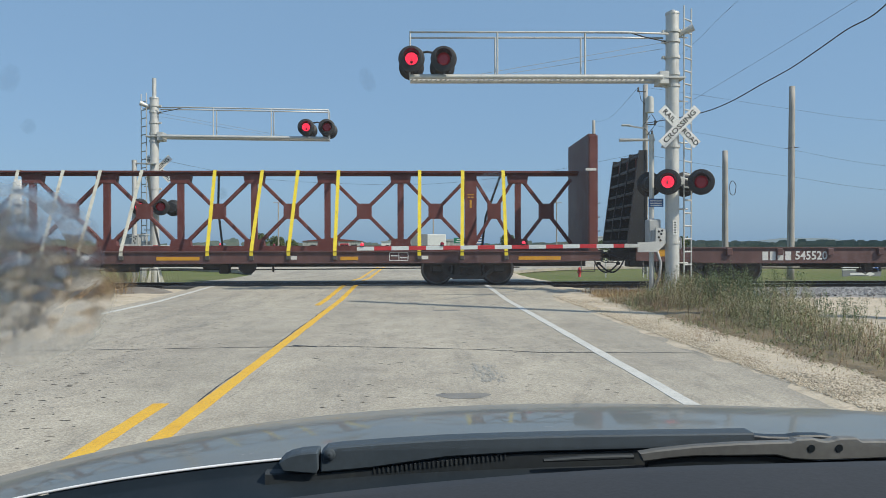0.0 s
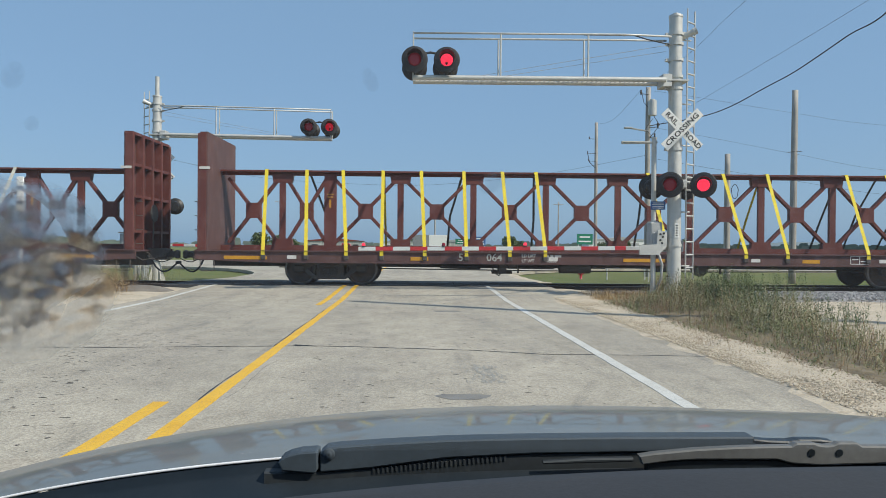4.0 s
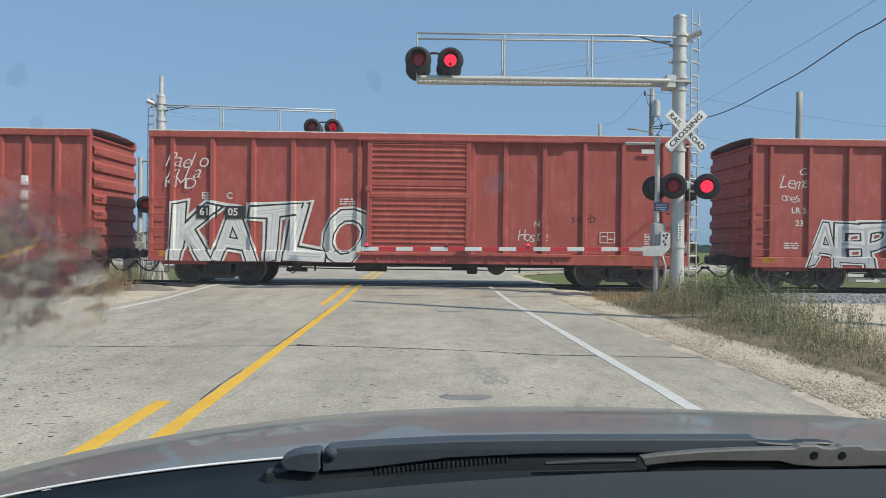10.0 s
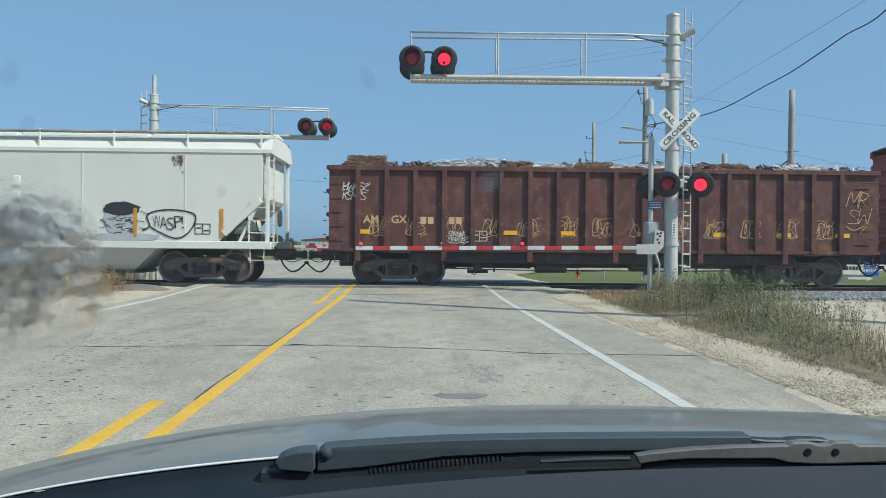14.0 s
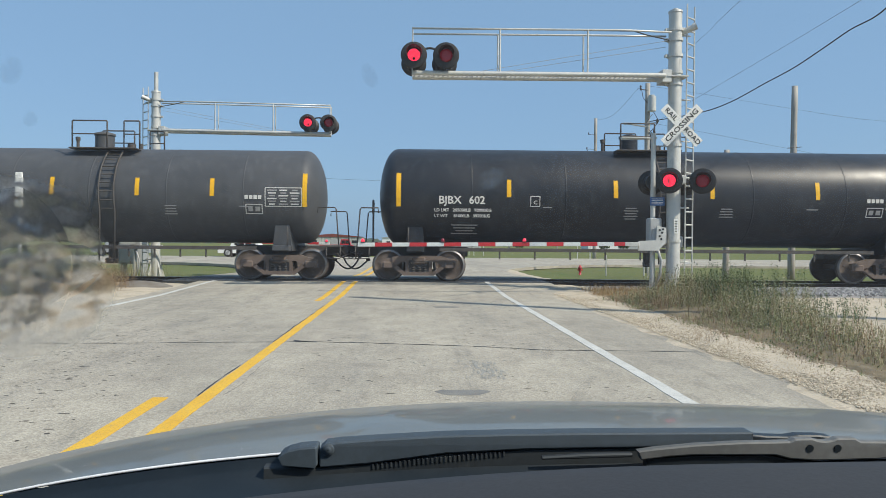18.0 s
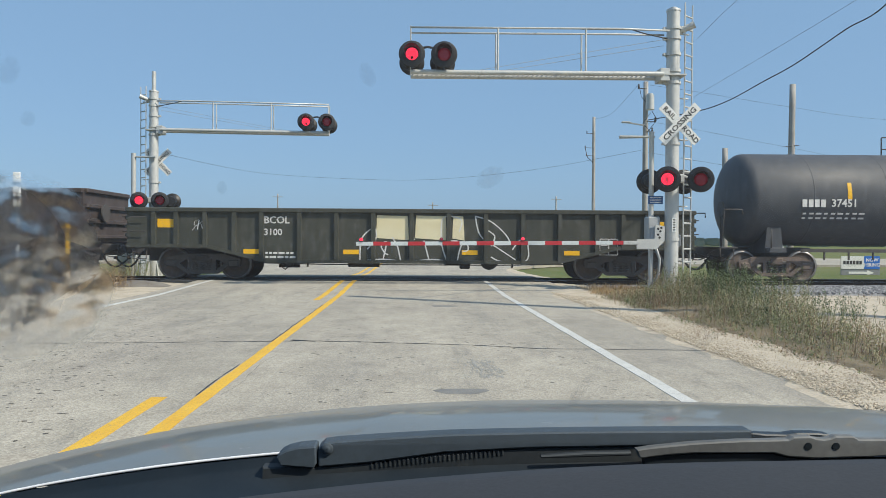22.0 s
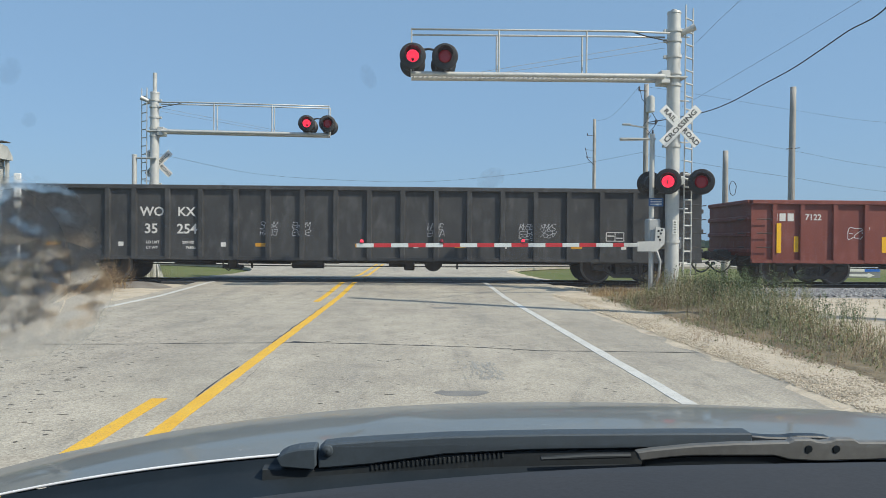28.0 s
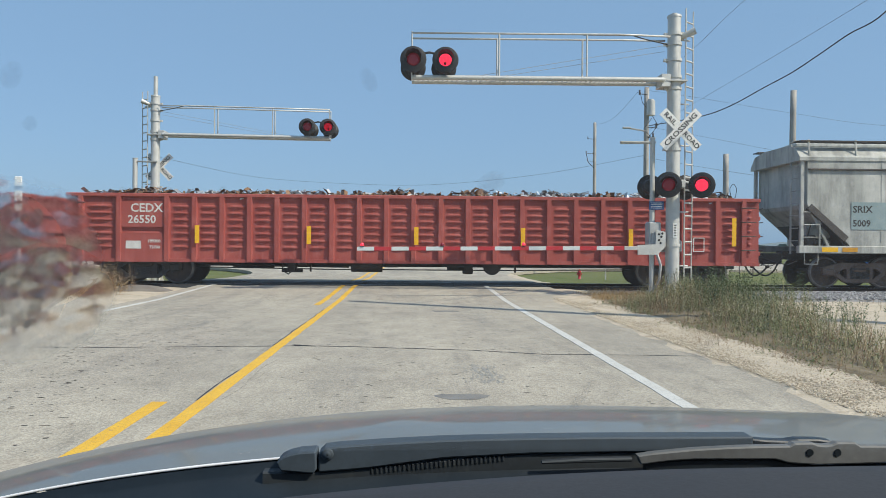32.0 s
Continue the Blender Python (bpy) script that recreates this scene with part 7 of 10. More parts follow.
for k, (xa, xb, up, mt) in enumerate(((-7.3, -6.3, 0.30, "scrap_rust"), (-4.8, -3.9, 0.20, "scrap_bright"), (-3.9, -2.87, 0.24, "scrap_bright"), (-2.85, -2.07, 0.16, "scrap_rust"), (-2.0, -1.3, 0.12, "scrap_bright"), (-0.8, 0.17, 0.17, "scrap_rust"), (0.2, 1.2, 0.13, "scrap_bright"), (1.25, 2.1, 0.15, "scrap_bright"), (3.0, 4.0, 0.17, "scrap_rust"), (4.9, 6.2, 0.15, "scrap_bright"))):
    pressed_bale(load, xa, xb, 3.38 + up, mt, 500 + k)

# dark olive low gondola
ribs = (-7.25, -6.63, -5.83, -5.02, -4.26, -3.20, -2.16, -1.13, -0.05, 1.0, 2.05, 3.1, 4.15, 5.2, 5.95, 6.65, 7.3)
car, L, y = gondola(-223.5, -207.5, 0.50, 2.04, "dark olive low-side gondola with white graffiti", ribs, M["olive"], (0.11, 0.10), fish=2.9, end_z=0.92)
stencil(car, "BCOL", -4.2, 1.70, 0.28, y)
stencil(car, "3100", -4.2, 1.36, 0.26, y)
data_lines(car, -4.15, 0.78, 0.85, y, 2, 0.06, 4)
reflect(car, (-6.92, 6.9), 1.60, 0.48, 0.24, y)
reflect(car, (-4.55, -1.75, 1.6, 4.5), 0.82, 0.44, 0.13, y)
for x0, x1 in ((-1.05, -0.12), (0.05, 0.95), (1.1, 1.45)):
    bm = bmesh.new()
    put(bm, [(x0, y - 0.003, 1.22), (x1, y - 0.003, 1.16), (x1 - 0.04, y - 0.003, 1.84), (x0 + 0.03, y - 0.003, 1.86)], [(0, 1, 2, 3)])
    part("painted_block", bm, M["g_cream"], car, "worn cream block of sprayed paint")
bm = bmesh.new()
for pts in (((-1.5, 0.55), (-1.45, 1.2), (-1.1, 1.5), (-1.05, 1.2), (-1.3, 0.9)), ((-1.5, 0.56), (-0.9, 0.62), (-0.3, 0.56)), ((-0.85, 0.6), (-0.75, 1.1), (-0.9, 1.0), (-0.8, 0.8), (-0.7, 0.75)), ((-0.35, 0.58), (-0.45, 1.0), (-0.6, 1.25)),
            ((0.0, 0.6), (-0.1, 1.05), (0.05, 1.2)), ((0.05, 0.58), (0.6, 0.62), (0.95, 0.56)), ((0.45, 0.6), (0.3, 1.15)), ((0.95, 0.58), (0.8, 1.1), (0.85, 1.8), (1.35, 1.75), (1.3, 1.4)), ((1.05, 0.6), (1.0, 1.1), (1.25, 1.15)),
            ((1.25, 0.6), (1.35, 1.0), (1.5, 1.1), (1.55, 0.9), (1.4, 0.85)), ((1.75, 1.85), (1.9, 1.3), (2.4, 0.95), (2.9, 0.62)), ((1.75, 1.85), (2.2, 1.7), (2.6, 1.35), (2.75, 1.1)), ((2.0, 1.5), (2.3, 1.3), (2.2, 1.0)), ((2.2, 0.7), (2.5, 0.58), (3.2, 0.6), (3.25, 1.05)), ((2.8, 0.9), (3.05, 1.2), (3.25, 1.05))):
    stroke(bm, curve_pts(pts, 6), 0.035, y - 0.005, 0)
tagged(part("graffiti_outline", bm, M["g_white"], car, "loose white graffiti outline"), kind="stuff")
tag(car, -6.2, 1.55, 0.3, 0.3, y, "g_white", 84, 5, 0.015)
data_panel(car, 5.55, 1.0, 0.5, 0.45, y)

# dark brown gondola with rust
ribs = (-9.0, -8.2, -7.61, -6.5, -5.4, -4.33, -3.25, -2.18, -1.1, 0.0, 1.1, 2.19, 3.25, 4.34, 5.43, 6.32, 7.19, 8.2, 9.0)
car, L, y = gondola(-244.2, -224.6, 0.47, 2.56, "dark brown gondola with rust blooms and chalk graffiti", ribs, M["dark_brown"], (0.14, 0.12), fish=2.6, end_z=0.86)
stencil(car, "974", -7.12, 1.42, 0.32, y)
stencil(car, "20", -6.30, 1.42, 0.32, y)
stencil(car, "IG", -7.55, 1.42, 0.32, y)
for x in (-9.45, 9.45):
    reflect(car, (x,), 1.15, 0.13, 0.85, y - 0.14)
reflect(car, (-5.7, -1.55, 2.55, 6.55), 1.2, 0.14, 0.48, y)
bm = bmesh.new()
for pts in (((-9.05, 2.0), (-8.85, 2.05), (-9.0, 1.85), (-8.75, 2.0)), ((-8.75, 2.0), (-8.65, 2.15), (-8.5, 2.05), (-8.6, 1.9), (-8.75, 2.0)), ((-8.5, 1.95), (-8.45, 2.1), (-8.4, 1.9), (-8.35, 2.1), (-8.3, 1.9)), ((-8.25, 2.05), (-8.15, 2.0), (-8.2, 1.85), (-8.05, 1.8), (-8.1, 1.6), (-8.3, 1.55), (-8.45, 1.75), (-8.7, 1.8), (-8.5, 1.65)), ((-8.95, 2.2), (-8.85, 2.1))):
    stroke(bm, curve_pts(pts, 6), 0.03, y - 0.004, 0)
tagged(part("graffiti_tag", bm, M["g_white"], car, "looped white sprayed tag"), kind="stuff")
script_tag(car, "sumuz", -8.9, 1.33, 0.62, 0.26, y, "g_white", 0.2)
chalk_word(car, -5.50, 0.55, y, ribs, 0.12)
tag(car, -0.3, 1.4, 1.4, 0.7, y, "mark_white", 93, 10, 0.018)
tag(car, 2.9, 1.4, 0.4, 0.4, y, "mark_white", 94, 9, 0.02)
tag(car, 5.75, 1.6, 0.35, 1.1, y, "g_white", 95, 9, 0.03, 2)
for k, x in enumerate((-4.9, -3.8, -2.7, -0.6, 0.5, 1.6, 2.7, 3.8, 5.9, 7.7)):
    blotch(car, x, 2.08 - 0.12 * (k % 3), 0.7, 0.55 + 0.15 * (k % 2), y, M["bloom"], 300 + k)

# brown-red gondola with a white mark
ribs = (-9.1, -8.3, -7.35, -6.45, -5.6, -4.75, -3.9, -3.05, -2.2, -1.35, -0.5, 0.35, 1.2, 2.39, 3.21, 4.05, 4.91, 5.76, 6.59, 7.51, 8.14, 8.82, 9.3)
car, L, y = gondola(-264.8, -245.3, 0.64, 2.44, "brown-red gondola with a white mark and chalk tags", ribs, M["cn_red"], (0.12, 0.10))
bm = bmesh.new()                                # a rounded ribbon mark as a plain shape
stroke(bm, [(5.3, 2.16), (4.95, 2.16), (4.85, 2.06), (4.85, 1.78), (4.95, 1.68), (5.3, 1.68), (5.42, 1.78), (5.42, 2.05), (5.55, 2.14), (5.70, 1.98), (5.9, 1.74), (6.02, 1.70), (6.10, 1.8), (6.10, 2.2)], 0.13, y, 0)
part("white_mark", bm, M["mark_white"], car, "white rounded ribbon mark")
bars(car, 4.45, 1.40, 2.0, 0.13, y, 8)
stencil(car, "7122", -8.2, 1.95, 0.24, y)
bars(car, -9.2, 1.95, 0.7, 0.22, y, 3)
data_lines(car, 7.6, 1.6, 0.4, y, 4, 0.03, 6)
data_panel(car, 7.15, 1.2, 0.42, 0.28, y)
reflect(car, (2.8, 4.5), 1.18, 0.13, 0.42, y)
reflect(car, (-8.45, -5.9, -3.2, -0.6), 1.18, 0.13, 0.45, y)
reflect(car, (8.55,), 1.35, 0.13, 0.85, y - 0.1)
reflect(car, (-9.0,), 1.35, 0.13, 0.85, y - 0.1)
bubbles(car, -5.2, -3.7, 1.0, 1.9, y, "mark_grey", 4, 100, 0.02)
tag(car, -3.5, 1.7, 0.45, 0.4, y, "g_white", 101, 9, 0.02, 2)
tag(car, -2.6, 1.3, 0.6, 0.5, y, "g_white", 102, 9, 0.02)
tag(car, -1.6, 1.3, 0.6, 0.3, y, "g_white", 103, 9, 0.02)
tag(car, -7.0, 1.5, 0.6, 0.35, y, "g_white", 104, 9, 0.02)

# black gondola
ribs = [-8.98, -8.1, -6.9, -6.17, -5.24, -4.32, -3.34, -2.45] + [-1.5 + 0.94 * k for k in range(11)] + [8.8]
car, L, y = gondola(-285.75, -266.1, 0.62, 2.71, "black gondola with white stencilled numbers", ribs, M["wo_black"], (0.12, 0.11))
stencil(car, "WO", -6.02, 1.95, 0.36, y)
stencil(car, "KX", -4.98, 1.95, 0.36, y)
stencil(car, "35", -5.9, 1.47, 0.38, y)
stencil(car, "254", -5.0, 1.47, 0.38, y)
stencil(car, "LD LMT", -5.85, 1.10, 0.11, y)
stencil(car, "LT WT", -5.85, 0.95, 0.11, y)
stencil(car, "209100", -4.85, 1.10, 0.11, y)
stencil(car, "76900", -4.75, 0.95, 0.11, y)
reflect(car, (-8.4, -2.6, 0.2, 3.0, 6.2), 1.05, 0.42, 0.10, y, M["amber"])
for x in (-6.55, -3.7, 1.7, 4.2, 7.6):
    bm = bmesh.new()
    box(bm, (x, y, 1.05), (0.14, 0.006, 0.12))
    part("marker_plate", bm, M["mark_white"], car)
data_panel(car, 7.35, 1.35, 0.5, 0.24, y)
for k, x in enumerate((-2.7, -1.8, 2.0, 4.6, 5.2)):
    tag(car, x, 1.5, 0.5, 0.4, y, "g_grey", 110 + k, 9, 0.014, 2)

# faded red gondola with pressed panels and light scrap
ribs = [-9.35, -8.3] + [-6.97 + 0.7655 * k for k in range(20)] + [8.55, 9.3]
car, L, y = gondola(-323.2, -303.68, 0.64, 2.56, "faded red gondola with pressed side panels and a scrap load", ribs, M["ce_red"], (0.12, 0.12), louvre=True, cap=0.10)
bm = bmesh.new()
box(bm, (-7.62, y - 0.03, 1.98), (1.25, 0.05, 0.72))
box(bm, (-7.62, y - 0.03, 1.08), (1.25, 0.05, 0.7))
part("number_panel", bm, M["ce_red"], car)
stencil(car, "CEDX", -7.98, 2.14, 0.28 * 1.2, y - 0.06)
stencil(car, "26550", -8.05, 1.82, 0.26 * 1.2, y - 0.06)
bars(car, -8.1, 1.12, 0.42, 0.22, y - 0.06, 1)
stencil(car, "189300", -7.5, 1.22, 0.12, y - 0.06)
stencil(car, "73700", -7.45, 1.05, 0.12, y - 0.06)
reflect(car, (-6.1, -3.0, 0.0, 3.0, 6.05), 1.42, 0.12, 0.5, y - 0.15)
reflect(car, (9.0,), 1.6, 0.12, 0.8, y - 0.12)
bm = bmesh.new()
for a, b, c, d in ((8.0, 1.43, 0.3, 0.02), (8.0, 1.05, 0.3, 0.02), (7.85, 1.24, 0.02, 0.4), (8.15, 1.24, 0.02, 0.4)):
    box(bm, (a, y - 0.1, b), (c, 0.005, d))
part("data_panel", bm, M["mark_white"], car)
scrap_load(car, L, 2.52, 9)
car, L, y = gondola(-344.1, -324.6, 0.64, 2.56, "faded red gondola following with pressed side panels", ribs, M["ce_red"], (0.12, 0.12), louvre=True, cap=0.10)
reflect(car, (3.0, 6.05), 1.42, 0.12, 0.5, y - 0.15)
reflect(car, (9.0,), 1.6, 0.12, 0.8, y - 0.12)


# -- covered hoppers
def hopper(xl, xr, label, material, bays, seed, bay_mat, cut=(2.45, 1.35, 1.0), eave=3.74, top=4.22, stripe=False):
    car, L = start("hopper_car", xl, xr, label)
    Y = 1.50
    cz, cw, sb = cut
    H = L / 2
    bm = bmesh.new()
    sec = [(-H + 0.25, cz), (-H + 0.32, cz - 0.12), (-H + cw, 1.35), (-H + cw + 0.22, sb + 0.05), (H - cw - 0.22, sb + 0.05), (H - cw, 1.35), (H - 0.32, cz - 0.12), (H - 0.25, cz), (H - 0.25, eave), (-H + 0.25, eave)]
    prism(bm, sec, -Y, Y)
    part("body", bm, material, car, "welded hopper body with sloped ends")
    for x in np.linspace(-H + 2.4, H - 2.4, 6 if not stripe else 7):
        bm = bmesh.new()
        box(bm, (x, -Y - 0.004, (sb + 0.3 + eave) / 2), (0.035, 0.012, eave - sb - 0.35))
        part("weld_seam", bm, material, car)
    bm = bmesh.new()
    rows = [[(-H, y, z), (H, y, z)] for y, z in ((-Y - 0.03, eave - 0.05), (-Y - 0.03, eave + 0.05), (-Y + 0.03, eave + 0.12), (-1.25, top - 0.10), (-0.6, top), (0.6, top), (1.25, top - 0.10), (Y - 0.03, eave + 0.12), (Y + 0.03, eave + 0.05), (Y + 0.03, eave - 0.05))]
    loft(bm, [[r[0] for r in rows], [r[1] for r in rows]], close=True, caps=True)
    part("roof", bm, material, car)
    for s in (-1, 1):
        bm = bmesh.new()
        box(bm, (0, s * (Y - 0.06), sb + 0.10), (L, 0.16, 0.22), bevel=0.02)
        part("side_sill", bm, material, car)
    # running boards and their rails
    for yy in (-1.28, 1.28):
        bm = bmesh.new()
        box(bm, (0, yy, top + 0.06), (L - 0.1, 0.40, 0.03))
        part("running_board", bm, M["steel_dark"] if stripe else M["hopper_grey"], car, "grating running board")
    n = 12 if stripe else 10
    for k in range(n):
        bm = bmesh.new()
        x = -H + 0.3 + k * (L - 0.6) / (n - 1)
        box_between(bm, (x, -1.48, eave + 0.1), (x, -1.44, top + 0.10), 0.05, 0.04)
        part("board_bracket", bm, material, car)
    for k in range(5):
        bm = bmesh.new()
        x = -H + 1.9 + k * (L - 3.8) / 4
        box(bm, (x, 0, top + 0.10), ((L - 3.8) / 4 - 0.1, 0.75, 0.14), bevel=0.04)
        part("hatch_cover", bm, material, car)
    # ends
    for s in (-1, 1):
        for yy in (-1.42, 1.42):
            bm = bmesh.new()
            box(bm, (s * (H - 0.12), yy, (sb + eave) / 2 + 0.1), (0.10, 0.10, eave - sb), bevel=0.01)
            part("end_post", bm, material, car)
        for q in range(9):
            bm = bmesh.new()
            z = sb + 0.35 + q * 0.36
            rod(bm, (s * (H - 0.03), -1.40, z), (s * (H - 0.03), -0.95, z), 0.014, 6)
            part("end_rung", bm, material, car)
        bm = bmesh.new()
        for yy in (-0.95,):
            box(bm, (s * (H - 0.05), yy, 2.6), (0.04, 0.05, 3.2))
        part("ladder_stile", bm, material, car)
        bm = bmesh.new()
        box_between(bm, (s * (H - 0.9), -1.42, sb + 0.2), (s * (H - 0.35), -1.42, cz - 0.1), 0.06, 0.08)
        part("end_brace", bm, material, car)
        for q in range(3):
            bm = bmesh.new()
            z = sb + 0.45 + q * 0.36
            rod(bm, (s * (H - 0.15), -1.50, z), (s * (H - 0.62), -1.50, z), 0.014, 6)
            part("grab_iron", bm, material, car)
        bm = bmesh.new()
        box(bm, (s * (H - 0.62), -1.48, sb + 0.75), (0.04, 0.04, 1.2))
        part("ladder_stile", bm, material, car)
        bm = bmesh.new()                     # flange along the sloped cut
        box_between(bm, (s * (H - 0.30), -Y + 0.02, cz - 0.06), (s * (H - cw + 0.02), -Y + 0.02, 1.42), 0.11, 0.20)
        part("slope_flange", bm, M["steel_dark"] if stripe else material, car, "flange along the sloped end, dark on the grey hopper")
        bm = bmesh.new()
        rod(bm, (s * (H - 1.0), -1.25, sb + 0.30), (s * (H - 0.55), -1.25, sb + 0.30), 0.09, 12)
        box(bm, (s * (H - 0.5), -1.15, sb + 0.36), (0.30, 0.25, 0.30), bevel=0.03)
        pipe(bm, [(s * (H - 0.9), -1.2, sb + 0.3), (s * (H - 0.75), -1.25, sb + 0.75), (s * (H - 0.5), -1.25, sb + 0.85), (s * (H - 0.4), -1.2, sb + 0.4)], 0.02, 6)
        part("brake_valve", bm, M["steel_dark"], car)
        bm = bmesh.new()                     # slope sheet behind, its shade put into the dark steel colour
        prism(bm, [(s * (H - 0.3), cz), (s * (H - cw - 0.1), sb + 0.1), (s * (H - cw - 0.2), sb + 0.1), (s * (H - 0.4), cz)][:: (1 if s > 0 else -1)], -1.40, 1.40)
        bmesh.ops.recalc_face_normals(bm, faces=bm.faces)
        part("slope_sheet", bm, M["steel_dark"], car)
        bm = bmesh.new()
        rod(bm, (s * (H - 1.15), -0.95, sb + 0.62), (s * (H - 0.45), -0.95, sb + 0.62), 0.2, 16)
        part("brake_reservoir", bm, material, car)
        bm = bmesh.new()
        rod(bm, (s * (H + 0.02), -0.5, 1.9), (s * (H + 0.06), -0.5, 1.9), 0.26, 18)
        if s > 0:
            part("hand_brake", bm, M["steel_dark"], car)
        else:
            bm.free()
        stirrup(car, s * (H - 0.4), sb + 0.02, -Y + 0.05, material)
        coupler(car, s * H, s)
        bogie(car, s * (H - 2.05), True)
    if stripe:
        # dark rail added to draw the shadow line under the eave
        bm = bmesh.new()
        box(bm, (0, -Y - 0.03, eave - 0.30), (L - 0.5, 0.07, 0.05), bevel=0.01)
        part("side_plate", bm, M["steel_dark"], car, "added dark rail that stands for the eave's shadow line")
        reflect(car, (-H + 0.9, -H + 4.0, H - 3.95, H - 0.85), sb + 0.10, 0.46, 0.13, -Y - 0.026)
    span = L - 6.4
    for k in range(bays):
        x = -span / 2 + span * (k + 0.5) / bays
        w = span / bays * 0.52
        bm = bmesh.new()
        secs = [[(x - a, -b, z), (x + a, -b, z), (x + a, b, z), (x - a, b, z)] for a, b, z in ((w, 1.38, sb + 0.08), (w * 0.42, 0.75, 0.36))]
        loft(bm, secs, close=True, caps=True)
        bay = part("discharge_bay", bm, bay_mat, car, "tapered discharge bay")
        bm = bmesh.new()
        box(bm, (x, 0, 0.31), (w * 0.9, 1.7, 0.10), bevel=0.01)
        for yy in (-0.9,):
            rod(bm, (x - 0.2, yy, 0.30), (x + 0.2, yy, 0.30), 0.045, 8)
        part("outlet_gate", bm, M["steel_dark"], bay)
    bm = bmesh.new()
    box(bm, (0, 0, sb - 0.08), (L - 0.4, 0.4, 0.26))
    part("centre_sill", bm, M["steel_dark"], car)
    return car, L, -Y - 0.012


car, L, y = hopper(-160.05, -141.0, "white covered hopper with dark graffiti along its side", M["hopper_white"], 4, 7, M["hopper_white"])
stencil(car, "EQUX", -7.02, 2.33, 0.30, y, M["mark_black"])
stencil(car, "620860", -7.02, 1.92, 0.30, y, M["mark_black"])
stencil(car, "LD LMT", -7.02, 1.58, 0.11, y, M["mark_black"])
stencil(car, "LT WT", -7.02, 1.42, 0.11, y, M["mark_black"])
piece(car, "DRANS", -5.9, -1.7, 1.08, 2.0, y, ("hopper_white", "g_grey"), "g_black", 121, sill=0)
throw_up(car, -1.4, 0.3, 1.05, 2.1, y, ("g_yellow", "g_yellow"), "g_black", 3, 123, inner=4)
piece(car, "SKAMKS", 0.0, 4.0, 0.98, 1.98, y, ("g_navy", "g_navy"), "g_navy", 124, "g_grey", lean=0.2, overlap=1.35, shade="hopper_white", sill=0)
sprayed(car, 5.36, 1.77, 0.47, 0.44, y - 0.004, "g_grey", 125, "round grey sprayed patch")
sprayed(car, 5.36, 2.10, 0.50, 0.19, y - 0.006, "g_black", 128, "dark cap of the sprayed patch")
sprayed(car, 5.45, 1.30, 0.98, 0.12, y - 0.006, "g_grey", 129, "grey sprayed patch along the sill")
bm = bmesh.new()
scrawl = random.Random(44)
for k in range(26):
    sx, sz = 5.36 + scrawl.gauss(0, 0.26), 1.72 + scrawl.gauss(0, 0.20)
    stroke(bm, curve_pts([(sx, sz), (sx + scrawl.uniform(0.04, 0.12), sz + scrawl.uniform(-0.05, 0.05)), (sx + scrawl.uniform(0.12, 0.24), sz + scrawl.uniform(-0.1, 0.1))], 4), scrawl.uniform(0.015, 0.035), y - 0.0075 - 0.0001 * k, 0)
tagged(part("graffiti_outline", bm, M["g_black"], car, "dark scrawl over the grey patch"), kind="stuff")
blotch(car, 6.9, 3.35, 0.5, 0.5, y - 0.002, M["bloom"], 130, "rust stain below the roof edge")
bm = bmesh.new()
for pts in (((5.95, 1.50), (6.15, 1.62), (6.10, 1.95), (6.7, 2.08), (7.40, 1.95), (7.28, 1.5), (6.9, 1.28), (6.4, 1.46), (6.15, 1.62)),):
    stroke(bm, curve_pts(pts, 6), 0.04, y - 0.006, 0)
tagged(part("graffiti_outline", bm, M["g_black"], car, "black sprayed speech bubble"), kind="stuff")
script_tag(car, "WASP!", 6.25, 1.74, 1.0, 0.40, y - 0.004, "g_black", -0.1)
tag(car, -6.4, 1.2, 0.9, 0.3, y, "g_cyan", 127, 9, 0.03)
reflect(car, (-7.75, -4.6, -1.7, 1.5, 5.75, 8.15), 1.72, 0.10, 0.80, y - 0.008, M["amber"])
data_panel(car, 7.62, 1.55, 0.42, 0.28, y, M["mark_black"])

car, L, y = hopper(-302.65, -287.1, "dirty grey covered hopper with streaked sides and peeling panel", M["hopper_grey"], 3, 8, M["steel_dark"], (2.42, 1.40, 1.03), 3.72, 4.18, True)
bm = bmesh.new()
box(bm, (-5.55, y, 2.10), (1.42, 0.004, 0.78))
part("number_panel", bm, M["mark_teal"], car, "faded teal number panel")
stencil(car, "SRIX", -6.22, 2.28, 0.28, y - 0.004, M["mark_black"])
stencil(car, "5009", -6.22, 1.88, 0.26, y - 0.004, M["mark_black"])
bm = bmesh.new()
box(bm, (5.05, y, 2.72), (2.65, 0.004, 1.35))
logo = part("peeling_panel", bm, M["peeling"], car, "pale peeling panel with dark remnants")
bm = bmesh.new()
put(bm, [(6.02, y - 0.0035, 2.55), (6.22, y - 0.0035, 2.5), (6.24, y - 0.0035, 3.3), (6.0, y - 0.0035, 3.32)], [(0, 1, 2, 3)])
part("paint_flake", bm, M["mark_black"], logo)
rng = random.Random(3)
